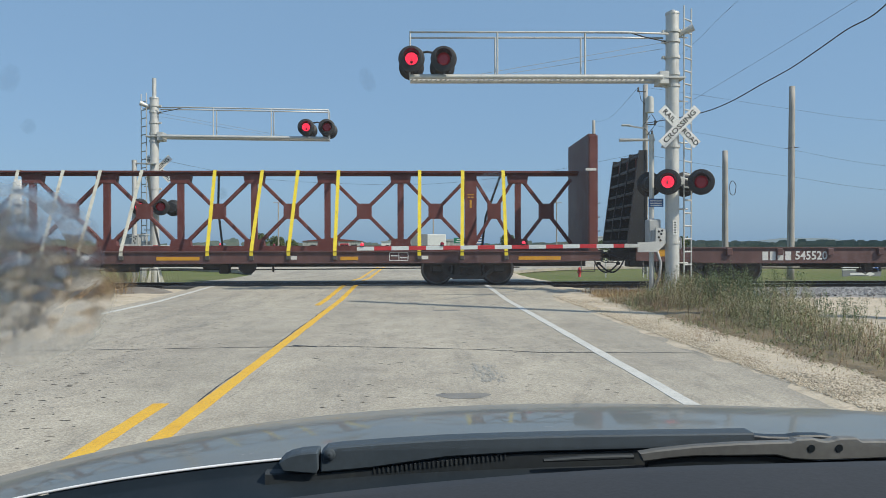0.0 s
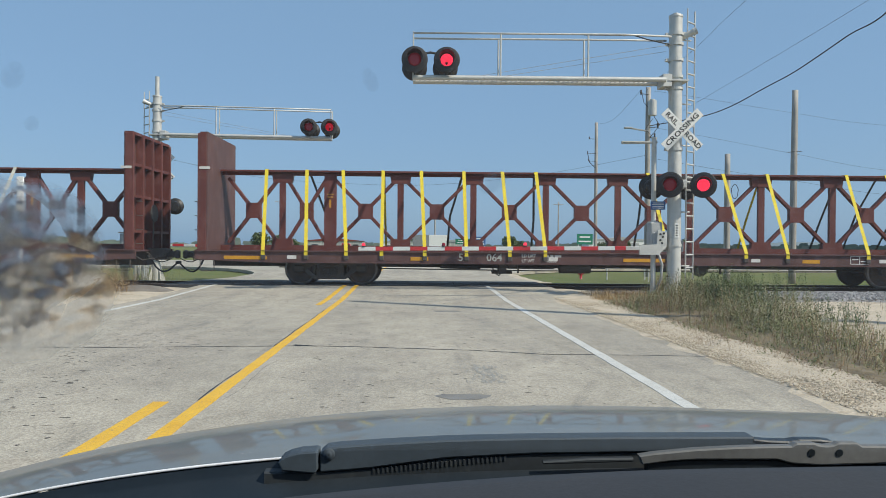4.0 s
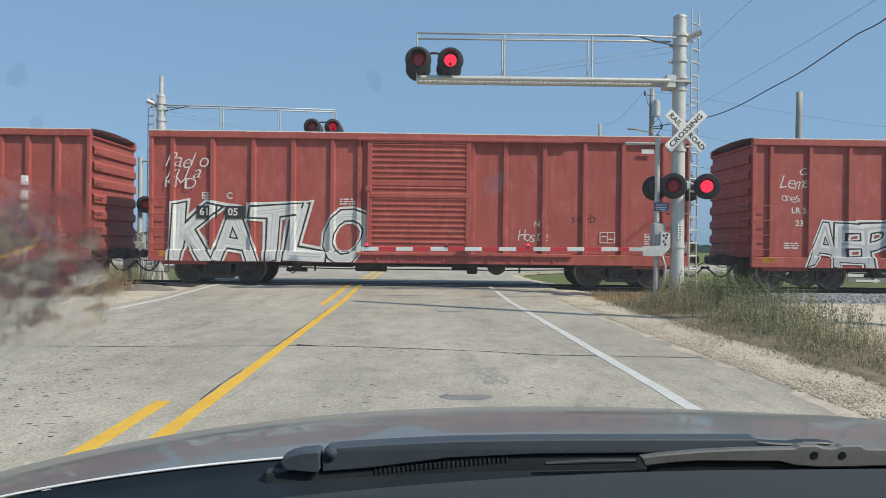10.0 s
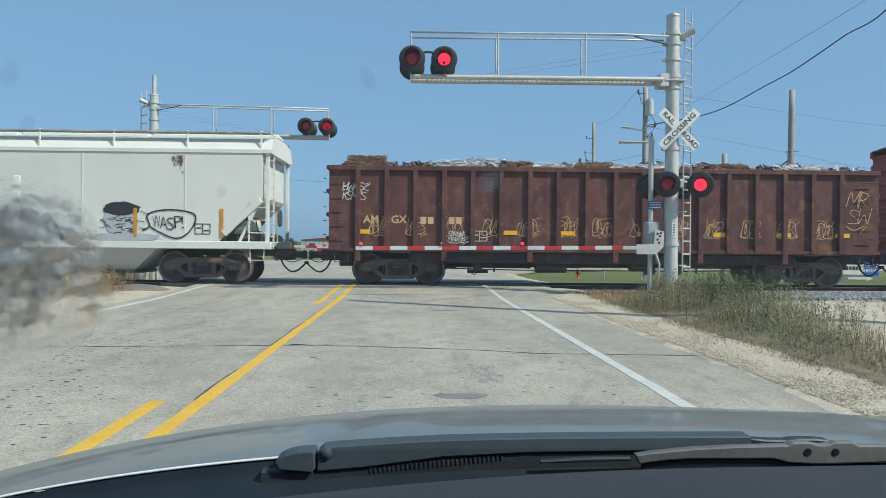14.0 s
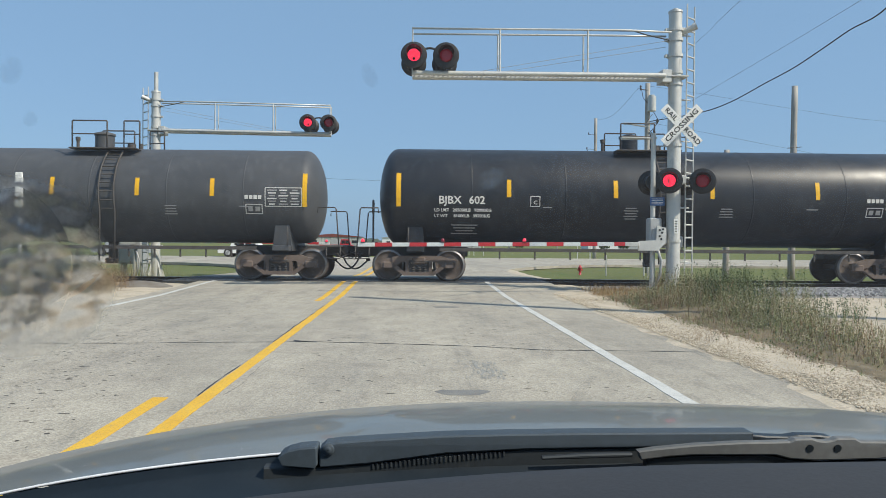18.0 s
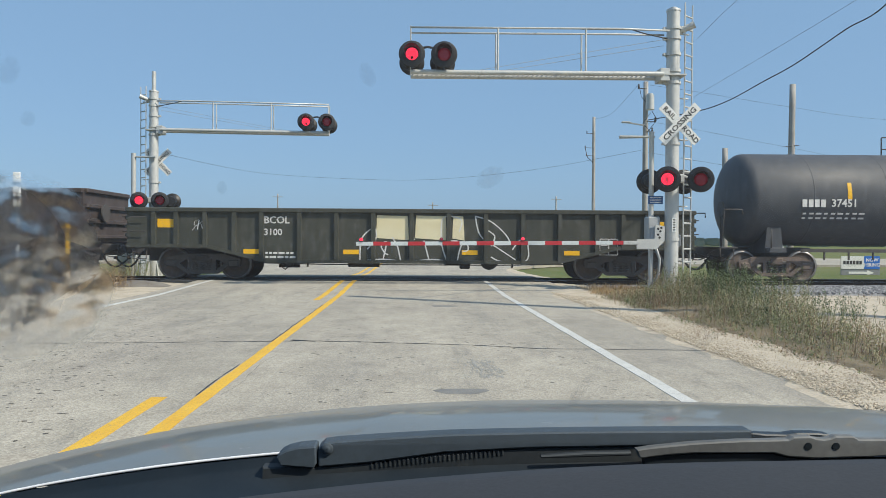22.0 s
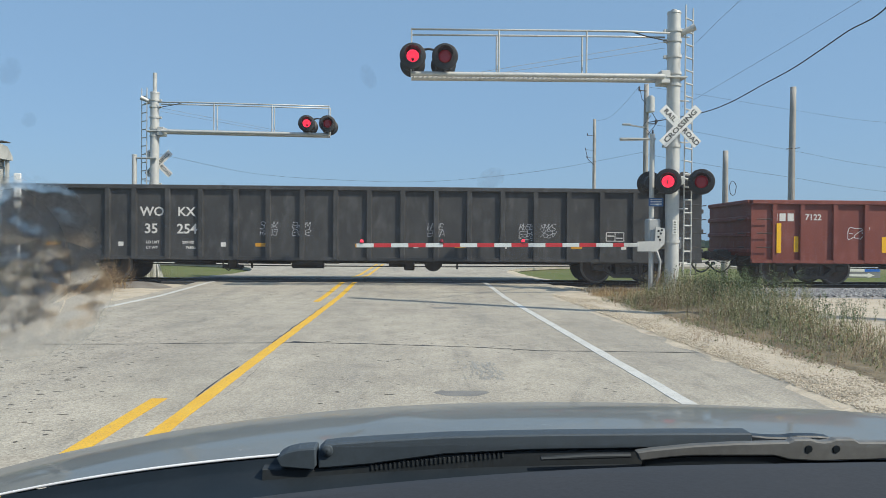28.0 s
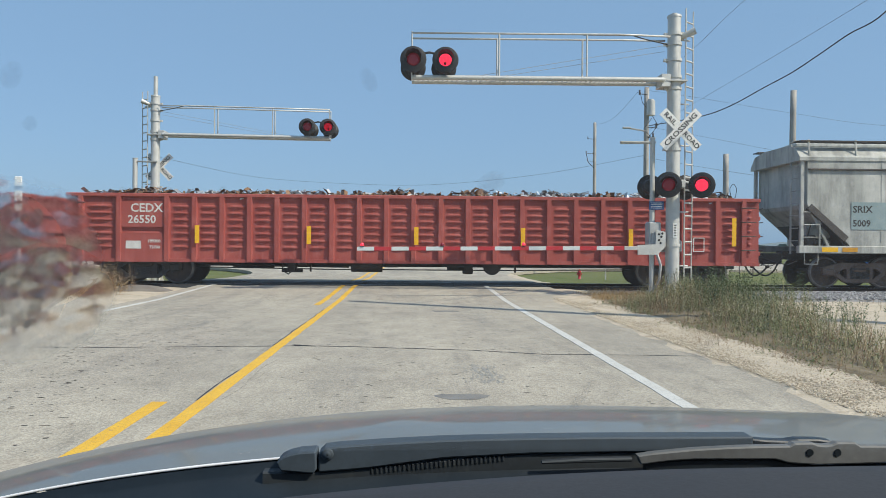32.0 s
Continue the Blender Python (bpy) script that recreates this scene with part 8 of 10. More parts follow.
for k in range(46):
    bm = bmesh.new()
    px, pz = (3.85 + rng.uniform(0, 0.5), rng.uniform(2.2, 3.3)) if k % 3 == 0 else ((6.15 + rng.uniform(-0.25, 0.1), rng.uniform(2.2, 3.3)) if k % 3 == 1 else (5.0 + rng.uniform(0, 1.1), 3.1 - rng.uniform(0, 1.0)))
    w, h = rng.uniform(0.03, 0.18), rng.uniform(0.02, 0.09)
    put(bm, [(px, y - 0.003, pz), (px + w, y - 0.003, pz + rng.uniform(-0.03, 0.03)), (px + w * 0.9, y - 0.003, pz + h), (px + 0.02, y - 0.003, pz + h * 0.8)], [(0, 1, 2, 3)])
    part("paint_flake", bm, M["mark_black"], logo)
bm = bmesh.new()
stroke(bm, [(5.25, 2.98), (5.95, 2.36)], 0.2, y - 0.0035, 0)
part("paint_flake", bm, M["mark_black"], logo)
tag(car, -2.7, 1.75, 1.8, 0.5, y, "g_black", 130, 8, 0.02)
tag(car, -0.6, 1.65, 1.6, 0.35, y, "g_black", 131, 14, 0.014, 2)
tag(car, 1.2, 1.65, 1.2, 0.3, y, "g_black", 132, 12, 0.012)
tag(car, 7.1, 3.3, 0.4, 0.4, y, "g_black", 133, 7, 0.014)
data_panel(car, 5.75, 1.62, 0.44, 0.26, y, M["mark_black"])
data_panel(car, -4.05, 2.1, 0.22, 0.22, y, M["mark_black"])
reflect(car, (-6.3, -3.9, -1.5), 1.13, 0.44, 0.13, -1.53, M["amber"])


# -- tank cars
def tank(xl, xr, label, material, number, seed, strips, dome=0.0, ends=(-1, 1), warning=False):
    car, L = start("tank_car", xl, xr, label)
    r, zc = 1.39, 2.46
    if material == M["tank_black"]:
        r, zc = 1.44, 2.50
    Ls = L - 0.1
    bm = bmesh.new()
    m = Matrix.Translation((0, 0, zc)) @ Matrix.Rotation(radians(90), 4, "Y")
    prof = [(0.001, -Ls / 2)] + [(r * math.sin(a), -Ls / 2 + 0.55 * (1 - math.cos(a))) for a in np.linspace(0.15, math.pi / 2, 9)]
    prof += [(r, -Ls / 2 + 0.55 + (Ls - 1.1) * k / 8) for k in range(1, 8)]
    prof += [(q, -h) for q, h in prof[:10]][::-1]
    lathe(bm, prof, m, 48)
    part("shell", bm, material, car, "cylindrical steel tank shell", smooth=False)
    for k in range(1, 6):
        bm = bmesh.new()
        x = -Ls / 2 + Ls * k / 6
        lathe(bm, [(r + 0.001, -0.02), (r + 0.006, -0.012), (r + 0.006, 0.012), (r + 0.001, 0.02)], Matrix.Translation((x, 0, zc)) @ Matrix.Rotation(radians(90), 4, "Y"), 48)
        part("weld_seam", bm, material, car)
    # manway, platform and rails
    d = dome
    bm = bmesh.new()
    rod(bm, (d - 0.25, 0, zc + r - 0.1), (d - 0.25, 0, zc + r + 0.42), 0.27, 20)
    lathe(bm, [(0.30, 0.40), (0.30, 0.46), (0.1, 0.52), (0.001, 0.52)], pose(d - 0.25, 0, zc + r), 20)
    part("manway", bm, material, car)
    bm = bmesh.new()
    rod(bm, (d + 0.55, 0, zc + r - 0.05), (d + 0.55, 0, zc + r + 0.16), 0.12, 12)
    rod(bm, (d + 0.75, 0.2, zc + r - 0.05), (d + 0.75, 0.2, zc + r + 0.2), 0.06, 10)
    rod(bm, (d - 1.05, 0, zc + r - 0.05), (d - 1.05, 0, zc + r + 0.25), 0.045, 8)
    rod(bm, (d - 1.05, 0, zc + r + 0.25), (d - 1.05, 0, zc + r + 0.36), 0.07, 8)
    part("valve", bm, M["steel_dark"], car)
    bm = bmesh.new()
    box(bm, (d + 0.1, -0.75, zc + r - 0.08), (1.9, 0.45, 0.04), bevel=0.01)
    box(bm, (d + 0.1, 0.75, zc + r - 0.08), (1.9, 0.45, 0.04), bevel=0.01)
    part("top_platform", bm, M["steel_dark"], car)
    for x0, x1 in ((d - 0.75, d + 0.22), (d + 0.72, d + 1.15)):
        for yy in (-0.95, 0.95):
            bm = bmesh.new()
            zt = zc + r + 0.68
            pipe(bm, [(x0, yy, zc + r - 0.1), (x0, yy, zt), (x0 + 0.02, yy, zt + 0.02), (x1, yy, zt + 0.02), (x1 + 0.02, yy, zt), (x1 + 0.02, yy, zc + r - 0.1)], 0.022, 6)
            rod(bm, (x0, yy, zc + r + 0.32), (x1, yy, zc + r + 0.32), 0.018, 6)
            part("platform_rail", bm, M["steel_dark"], car)
    # side ladder that follows the shell
    prof = [(-(r + 0.10) * math.cos(a), zc + (r + 0.10) * math.sin(a)) for a in np.linspace(-0.35, 1.05, 9)]
    prof = [(prof[0][0], 0.55)] + prof
    for s in (-1, 1):
        bm = bmesh.new()
        pipe(bm, [(d + 0.45 + s * 0.21, yy, z) for yy, z in prof], 0.025, 6)
        part("ladder_stile", bm, M["steel_dark"], car)
    for k in range(9):
        u = 0.3 + k * 0.95
        i = min(len(prof) - 2, int(u))
        f = u - i
        yy, z = prof[i][0] + (prof[i + 1][0] - prof[i][0]) * f, prof[i][1] + (prof[i + 1][1] - prof[i][1]) * f
        bm = bmesh.new()
        rod(bm, (d + 0.24, yy, z), (d + 0.66, yy, z), 0.016, 6)
        part("ladder_rung", bm, M["steel_dark"], car)
    # sill, bottom walkway rail, outlet
    bm = bmesh.new()
    box(bm, (0, -1.28, 0.93), (Ls - 3.6, 0.05, 0.10))
    part("side_rail", bm, M["steel_dark"], car)
    for k in range(12):
        bm = bmesh.new()
        x = -Ls / 2 + 2.5 + k * (Ls - 5.0) / 11
        box(bm, (x, -1.26, 0.80), (0.04, 0.04, 0.28))
        part("rail_hanger", bm, M["steel_dark"], car)
    bm = bmesh.new()
    rod(bm, (0.1, 0, 0.55), (0.1, 0, 1.2), 0.14, 14)
    box(bm, (0.1, -0.1, 0.52), (0.3, 0.3, 0.16), bevel=0.03)
    part("bottom_outlet", bm, M["steel_dark"], car)
    for s in (-1, 1):
        H = L / 2
        bx = s * (H - 1.15)
        bm = bmesh.new()
        prism(bm, [(bx - 0.28, 0.85), (bx + 0.28, 0.85), (bx + 0.20, 1.6), (bx - 0.20, 1.6)], -1.1, 1.1)
        box(bm, (bx, 0, 0.93), (0.5, 2.7, 0.16), bevel=0.02)
        part("saddle", bm, material, car)
        bm = bmesh.new()
        box(bm, (s * (H - 0.9), 0, 0.86), (3.6, 0.5, 0.30), bevel=0.02)
        part("stub_sill", bm, M["steel_dark"], car)
        bm = bmesh.new()
        box(bm, (s * (H + 0.28), 0, 1.0), (0.5, 2.8, 0.05), bevel=0.01)
        part("end_platform", bm, M["steel_dark"], car)
        for yy in (-1.35, 1.35):
            bm = bmesh.new()
            x0, x1 = s * (H + 0.50), s * (H - 0.1)
            pipe(bm, [(x0, yy, 1.0), (x0 - s * 0.08, yy, 2.05), (x0 - s * 0.12, yy, 2.1), (x1, yy, 2.1), (x1, yy, 1.95)], 0.02, 6)
            part("end_handrail", bm, M["steel_dark"], car)
        bm = bmesh.new()
        pipe(bm, [(s * (H - 0.95), -1.36, 1.0), (s * (H - 0.95), -1.36, 1.55)], 0.02, 6)
        part("grab_iron", bm, M["steel_dark"], car)
        if s < 0:
            bm = bmesh.new()
            rod(bm, (s * (H + 0.10), -0.4, 2.15), (s * (H + 0.14), -0.4, 2.15), 0.24, 18)
            rod(bm, (s * (H + 0.12), -0.4, 1.0), (s * (H + 0.12), -0.4, 2.1), 0.03, 6)
            part("hand_brake", bm, M["steel_dark"], car)
        stirrup(car, s * (H + 0.35), 1.0, -1.38, M["steel_dark"])
        coupler(car, s * (H + 0.45), s * 1)
        bogie(car, s * (H - 1.25), True)
    # reflectors and stencils follow the curve of the shell
    def on_shell(x, z, w, h, mt, name="reflector"):
        bm = bmesh.new()
        a0, a1 = math.asin((z - h / 2 - zc) / r), math.asin((z + h / 2 - zc) / r)
        rows = [[(xx, -(r + 0.006) * math.cos(a), zc + (r + 0.006) * math.sin(a)) for xx in (x - w / 2, x + w / 2)] for a in np.linspace(a0, a1, 5)]
        loft(bm, rows)
        return part(name, bm, mt, car)
    for x in strips:
        on_shell(x, zc + 0.18, 0.12, 0.50, M["reflector"])
    for x in [e * (Ls / 2 - (0.62 if number == "602" else 0.42)) for e in ends]:
        on_shell(x, zc + 0.12, 0.13, 0.95, M["reflector"])
    rng = random.Random(seed)
    yy = -(r + 0.012)
    sx = -Ls / 2 + 1.75
    if number == "602":
        stencil(car, "BJBX", sx, zc - 0.17, 0.31, yy)
    else:
        bars(car, sx, zc - 0.17, 0.72, 0.22, yy, 4)
    stencil(car, number, sx + 0.86, zc - 0.17, 0.31, yy)
    if number == "602":
        stencil(car, "LD LMT   205000LB   93000KG", sx - 0.12, zc - 0.45, 0.125, yy + 0.02)
        stencil(car, "LT WT     81000LB   39700KG", sx - 0.12, zc - 0.61, 0.125, yy + 0.07)
        for k in range(4):
            on_shell(sx + 0.75, zc - 0.86 - k * 0.08, 0.75 - 0.12 * (k % 3), 0.03, M["mark_grey"], "data_stencil")
        for cx in (sx + 2.75,):
            for sz in (-1, 1):
                on_shell(cx, zc - 0.18 + sz * 0.14, 0.26, 0.022, M["mark_white"], "panel_border")
            for q in (-1, 1):
                on_shell(cx + q * 0.13, zc - 0.18, 0.022, 0.28, M["mark_white"], "panel_border")
            stencil(car, "C", cx - 0.05, zc - 0.22, 0.15, yy)
    for k in range(0 if number == "602" else 2):
        for q in range(9):
            on_shell(sx + 0.12 + q * 0.21, zc - 0.46 - k * 0.13, 0.10 + 0.06 * (q * 7 % 3) / 2, 0.05, M["mark_white"], "data_stencil")
    for cx, rows_n, w in ((sx + 3.1, 1, 0.3), (-0.55 + d, 5, 0.45), (2.2 + d, 4, 0.42), (4.4, 1, 0.4)):
        for k in range(rows_n):
            on_shell(cx, zc - 0.35 - k * 0.075, w * rng.uniform(0.7, 1), 0.026, M["mark_grey"], "data_stencil")
    e = Ls / 2
    for cx, cz, w, h in ((e - 1.02, zc - 0.08, 1.02, 0.52), (e - 1.85, zc - 0.42, 0.46, 0.26)):
        for sz in (-1, 1):
            on_shell(cx, cz + sz * h / 2, w, 0.022, M["mark_white"], "panel_border")
        for sx2 in (-1, 1):
            on_shell(cx + sx2 * w / 2, cz, 0.022, h, M["mark_white"], "panel_border")
    for k in range(6):
        for q in range(3):
            on_shell(e - 1.34 + 0.32 * q, zc + 0.11 - k * 0.078, 0.27 - 0.05 * ((k + q) % 3), 0.036, M["mark_white"] if (k + q) % 2 else M["mark_grey"], "data_stencil")
    bars(car, e - 2.12, zc - 0.09, 0.5, 0.11, yy, 4)
    for q in range(2):
        on_shell(e - 1.95 + 0.2 * q, zc - 0.42, 0.13, 0.13, M["mark_grey"], "data_stencil")
    if warning:
        on_shell(e - 3.20, zc - 0.35, 0.76, 0.31, M["panel_yellow"], "warning_panel")
        for k in range(4):
            on_shell(e - 2.5, zc - 0.26 - k * 0.07, 0.5 - 0.1 * (k % 2), 0.03, M["mark_grey"], "data_stencil")
            on_shell(e - 4.2, zc - 0.24 - k * 0.08, 0.62 - 0.1 * (k % 2), 0.03, M["mark_grey"], "data_stencil")
    return car


M["panel_yellow"] = M["g_yellow"]
tank(-177.48, -161.24, "black tank car with yellow reflector strips", M["tank_black"], "602", 141, (-4.32, -1.27, 1.50, 4.54), -0.27)
tank(-191.95, -178.90, "faded black tank car with white stencils", M["tank_grey"], "38284", 142, (-3.33, -1.02, 1.35, 3.45), 0.08)
tank(-206.26, -193.30, "faded black tank car with a scuffed shell", M["tank_grey"], "37451", 143, (-3.27, -0.86, 1.73, 4.01), -0.11, (1,), True)

# ---- poles, wires, signs, planting, distance ----
def pole(x, y, z0, z1, r, label, lean=0.0):
    t = thing("utility_pole", label, "utility pole", "poles beside the railway", pose(x, y, z0))
    bm = bmesh.new()
    n = 9
    h = z1 - z0
    secs = []
    for k in range(n + 1):
        u = k / n
        q = r * (1.12 - 0.24 * u)
        ox = lean * u + 0.015 * noise.noise(Vector((u * 3, x, 0)))
        secs.append([(ox + q * math.cos(a), q * math.sin(a), h * u) for a in [6.2832 * i / 16 for i in range(16)]])
    loft(bm, secs, close=True, caps=True, smooth=True)
    part("shaft", bm, M["wood_pole"], t, "weathered grey timber pole")
    return t, h


def insulator(t, x, y, z, dx=0.0):
    bm = bmesh.new()
    rod(bm, (x, y, z), (x + dx, y, z + 0.02), 0.02, 6)
    lathe(bm, [(0.02, -0.12), (0.055, -0.10), (0.03, -0.06), (0.06, -0.02), (0.03, 0.02), (0.055, 0.07), (0.02, 0.12)], pose(x + dx, y, z + 0.1), 10)
    part("insulator", bm, M["steel_dark"], t)


pa, h = pole(14.80, 27.0, -0.3, 7.43, 0.125, "tall weathered timber pole with its top cut square", 0.06)
bm = bmesh.new()
rod(bm, (-0.25, -0.1, 5.3), (0.3, -0.1, 5.35), 0.015, 6)
part("side_pin", bm, M["steel_dark"], pa)
pb, h = pole(12.2, 27.0, -0.3, 4.91, 0.115, "short cut-off timber pole with coiled wire")
bm = bmesh.new()
pipe(bm, [(0.25 + 0.13 * math.cos(a) * (1 + 0.1 * math.sin(5 * a)), -0.1, 3.75 + 0.28 * math.sin(a)) for a in np.linspace(0, 12.2, 40)], 0.012, 5)
part("wire_coil", bm, M["cable"], pb)
pc, h = pole(11.39, 34.0, -0.3, 9.06, 0.13, "timber service pole with a grey transformer")
bm = bmesh.new()
rod(bm, (0.12, -0.28, 7.95), (0.12, -0.28, 8.65), 0.2, 18)
rod(bm, (0.12, -0.28, 8.65), (0.12, -0.28, 8.72), 0.14, 14)
part("transformer", bm, M["galv"], pc, "pale grey transformer can")
bm = bmesh.new()
box_between(bm, (-0.95, -0.1, 7.35), (0.05, -0.1, 7.2), 0.06, 0.07)
box(bm, (-1.0, -0.1, 7.36), (0.42, 0.14, 0.09), bevel=0.03)
part("lamp_arm", bm, M["grey_steel"], pc)
bm = bmesh.new()
pipe(bm, [(-0.35, -0.1, 9.1), (-0.25, -0.12, 8.6), (0.0, -0.16, 8.3), (0.1, -0.2, 8.1)], 0.014, 5)
pipe(bm, [(0.2, -0.3, 7.9), (0.5, -0.2, 7.5), (0.3, -0.15, 7.2), (0.05, -0.15, 6.9)], 0.016, 5)
pipe(bm, [(0.15, -0.3, 7.8), (-0.2, -0.2, 7.3), (0.2, -0.15, 6.9)], 0.014, 5)
part("jumper_wire", bm, M["cable"], pc)
insulator(pc, 0, -0.1, 9.0, -0.38)
insulator(pc, 0, -0.1, 7.4, 0.45)
insulator(pc, 0, -0.1, 6.9, 0.3)
pd, h = pole(16.4, 63.0, -0.6, 12.5, 0.15, "tall brown timber pole with small insulators")
for z, d in ((11.6, -0.65), (10.3, -0.8), (9.6, -0.7)):
    insulator(pd, 0, -0.1, z, d)
bm = bmesh.new()
pipe(bm, [(-0.8, -0.1, 10.3), (-0.6, -0.1, 9.5), (-0.1, -0.15, 9.0)], 0.03, 5)
part("jumper_wire", bm, M["cable"], pd)
pole(9.1, 9.35, -0.05, 11.9, 0.165, "tall timber pole on the verge that carries the cables")
for k, (x, y, z1) in enumerate(((31, 150, 11), (70, 155, 11), (-28, 150, 11), (4.6, 150, 9.5), (-80, 150, 11), (105, 150, 11))):
    tf, h = pole(x, y, -1.0, z1, 0.15, "distant timber power pole")
    bm = bmesh.new()
    box(bm, (0, -0.15, h - 0.6), (2.2, 0.12, 0.12))
    part("crossarm", bm, M["wood_pole"], tf)


def wire(pts, r, label):
    bm = bmesh.new()
    pipe(bm, [Vector(p) for p in pts], r, 5)
    return tagged(part("overhead_wire", bm, M["cable"]), label, "wire", "overhead wires")


def smooth3(pts, per=6):
    out = []
    n = len(pts)
    for k in range(n - 1):
        p0, p1, p2, p3 = (Vector(pts[max(0, min(n - 1, k + d))]) for d in (-1, 0, 1, 2))
        for i in range(per):
            t = i / per
            out.append(0.5 * ((2 * p1) + (p2 - p0) * t + (2 * p0 - 5 * p1 + 4 * p2 - p3) * t * t + (3 * p1 - p0 - 3 * p2 + p3) * t ** 3))
    return out + [Vector(pts[-1])]


wire(smooth3([(11.45, 34.0, 7.19), (12.75, 31.0, 7.1), (13.24, 29.0, 7.19), (13.67, 27.0, 7.52), (13.97, 25.5, 7.75), (14.14, 24.0, 8.03), (14.2, 22.5, 8.26), (14.1, 20.5, 8.36), (13.0, 16.5, 9.0), (9.1, 9.35, 10.6)]), 0.022, "thick black service cable")
wire(smooth3([(11.45, 34.0, 6.95), (12.45, 30.0, 7.69), (11.58, 18.0, 7.59), (10.2, 2, 7.6)]), 0.005, "thin black overhead wire beside the track")
wire(smooth3([(11.31, 34.0, 8.92), (11.41, 28.0, 9.4), (10.29, 22.0, 8.93), (8, 6, 8)]), 0.005, "thin black overhead wire beside the track")
wire(smooth3([(11.45, 34.0, 8.92), (13.97, 34.0, 8.6), (18.64, 34.0, 7.93), (23.46, 34.0, 7.38), (34, 34, 7)]), 0.005, "thin overhead wire along the track")
wire(smooth3([(11.45, 34.0, 7.14), (13.9, 34.0, 6.76), (18.67, 34.0, 5.93), (23.49, 34.0, 5.15), (34, 34, 4.2)]), 0.005, "thin overhead wire along the track")
wire(smooth3([(11.5, 34.0, 5.63), (14.85, 34.0, 5.11), (18.68, 34.0, 4.6), (23.51, 34.0, 3.95), (34, 34, 3.2)]), 0.006, "thin overhead wire along the track")
wire(smooth3([(-9.30, 26.30, 4.42), (-8.77, 40.0, 5.04), (-4.06, 40.0, 4.74), (1.03, 40.0, 4.72), (6.79, 38.0, 5.16), (11.34, 34.0, 5.76)]), 0.006, "sagging thin wire over the far road")
wire(smooth3([(11.03, 34.0, 8.92), (13.6, 48.0, 10.0), (16.2, 62.9, 12.3)]), 0.006, "thin wire between two poles")

# roadside sign boards
s = thing("roadside_sign", "white and blue hiring sign board on the grass", "sign", m=pose(20.3, 31.0, -0.28))
bm = bmesh.new()
box(bm, (-0.38, 0, 0.66), (1.06, 0.03, 0.58), bevel=0.004)
p1 = part("board", bm, M["white"], s)
bars(p1, -0.84, 0.66, 0.9, 0.16, -0.022, 6, M["mark_black"])
bm = bmesh.new()
box(bm, (0.52, 0, 0.66), (0.72, 0.03, 0.58), bevel=0.004)
p2 = part("board", bm, M["sign_bright"] if "sign_bright" in M else M["sign_blue"], s, "bright blue board with white words")
letters("NOW", 0.22, p2, M["white"], Matrix.Translation((0.52, -0.02, 0.77)) @ UP_FACE, 0.004)
letters("HIRING", 0.22, p2, M["white"], Matrix.Translation((0.52, -0.02, 0.55)) @ UP_FACE, 0.004)
bm = bmesh.new()
box(bm, (0, 0.02, 0.20), (1.8, 0.03, 0.32), bevel=0.004)
p3 = part("board", bm, M["lens_grey"], s, "grey lower board with a white arrow")
bm = bmesh.new()
prism(bm, [(-0.55, 0.15), (0.3, 0.15), (0.3, 0.08), (0.62, 0.20), (0.3, 0.32), (0.3, 0.25), (-0.55, 0.25)], -0.012, -0.004)
part("arrow", bm, M["white"], p3)
for x in (-0.86, 0.86):
    bm = bmesh.new()
    box(bm, (x, 0.05, 0.46), (0.05, 0.05, 0.96))
    part("post", bm, M["grey_steel"], s)


def road_sign(x, y, z0, z1, w, mt, label, legs=(-0.4, 0.4), lines=3):
    t = thing("road_sign", label, "road sign", "distant road signs", pose(x, y, -0.4))
    h = z1 - z0
    bm = bmesh.new()
    box(bm, (0, 0, (z0 + z1) / 2 + 0.4), (w, 0.03, h), bevel=0.006)
    f = part("panel", bm, mt, t)
    bm = bmesh.new()
    for k in range(lines):
        box(bm, (0, -0.02, z0 + 0.4 + h * (k + 0.7) / (lines + 0.4)), (w * (0.8 - 0.15 * (k % 2)), 0.004, h * 0.13))
    tagged(part("text_bar", bm, M["white"], f), kind="stuff")
    for q in legs:
        bm = bmesh.new()
        box(bm, (q * w, 0.04, (z1 + 0.4) / 2), (0.07, 0.05, z1 + 0.4))
        part("post", bm, M["galv"], t)


road_sign(6.06, 85, 1.53, 2.18, 1.95, M["sign_green"], "green direction sign on two posts", lines=2)
road_sign(8.0, 85, 1.35, 2.45, 1.45, M["sign_blue"], "blue services sign on two posts")
road_sign(14.9, 60.8, 1.50, 2.42, 1.38, M["sign_green"], "green direction sign on two posts", lines=2)

# hydrant and small marker posts by the far road
hyd = thing("fire_hydrant", "small red fire hydrant in the grass", "hydrant", m=pose(7.55, 31.5, -0.26))
bm = bmesh.new()
lathe(bm, [(0.09, 0), (0.09, 0.05), (0.06, 0.06), (0.06, 0.34), (0.085, 0.35), (0.085, 0.40), (0.05, 0.48), (0.001, 0.52)], pose(0, 0, 0), 14)
part("barrel", bm, M["retro_red"], hyd)
for sx in (-1, 1):
    bm = bmesh.new()
    rod(bm, (0.05 * sx, 0, 0.3), (0.12 * sx, 0, 0.3), 0.035, 8)
    part("outlet", bm, M["retro_red"], hyd)
for x, y, hh in ((8.6, 31.0, 1.0), (10.3, 31, 0.9), (9.8, 29, 1.1)):
    bm = bmesh.new()
    box(bm, (x, y, -0.28 + hh / 2), (0.05, 0.05, hh), bevel=0.008)
    tagged(part("marker_post", bm, M["galv"]), "thin grey marker post in the grass", "post")

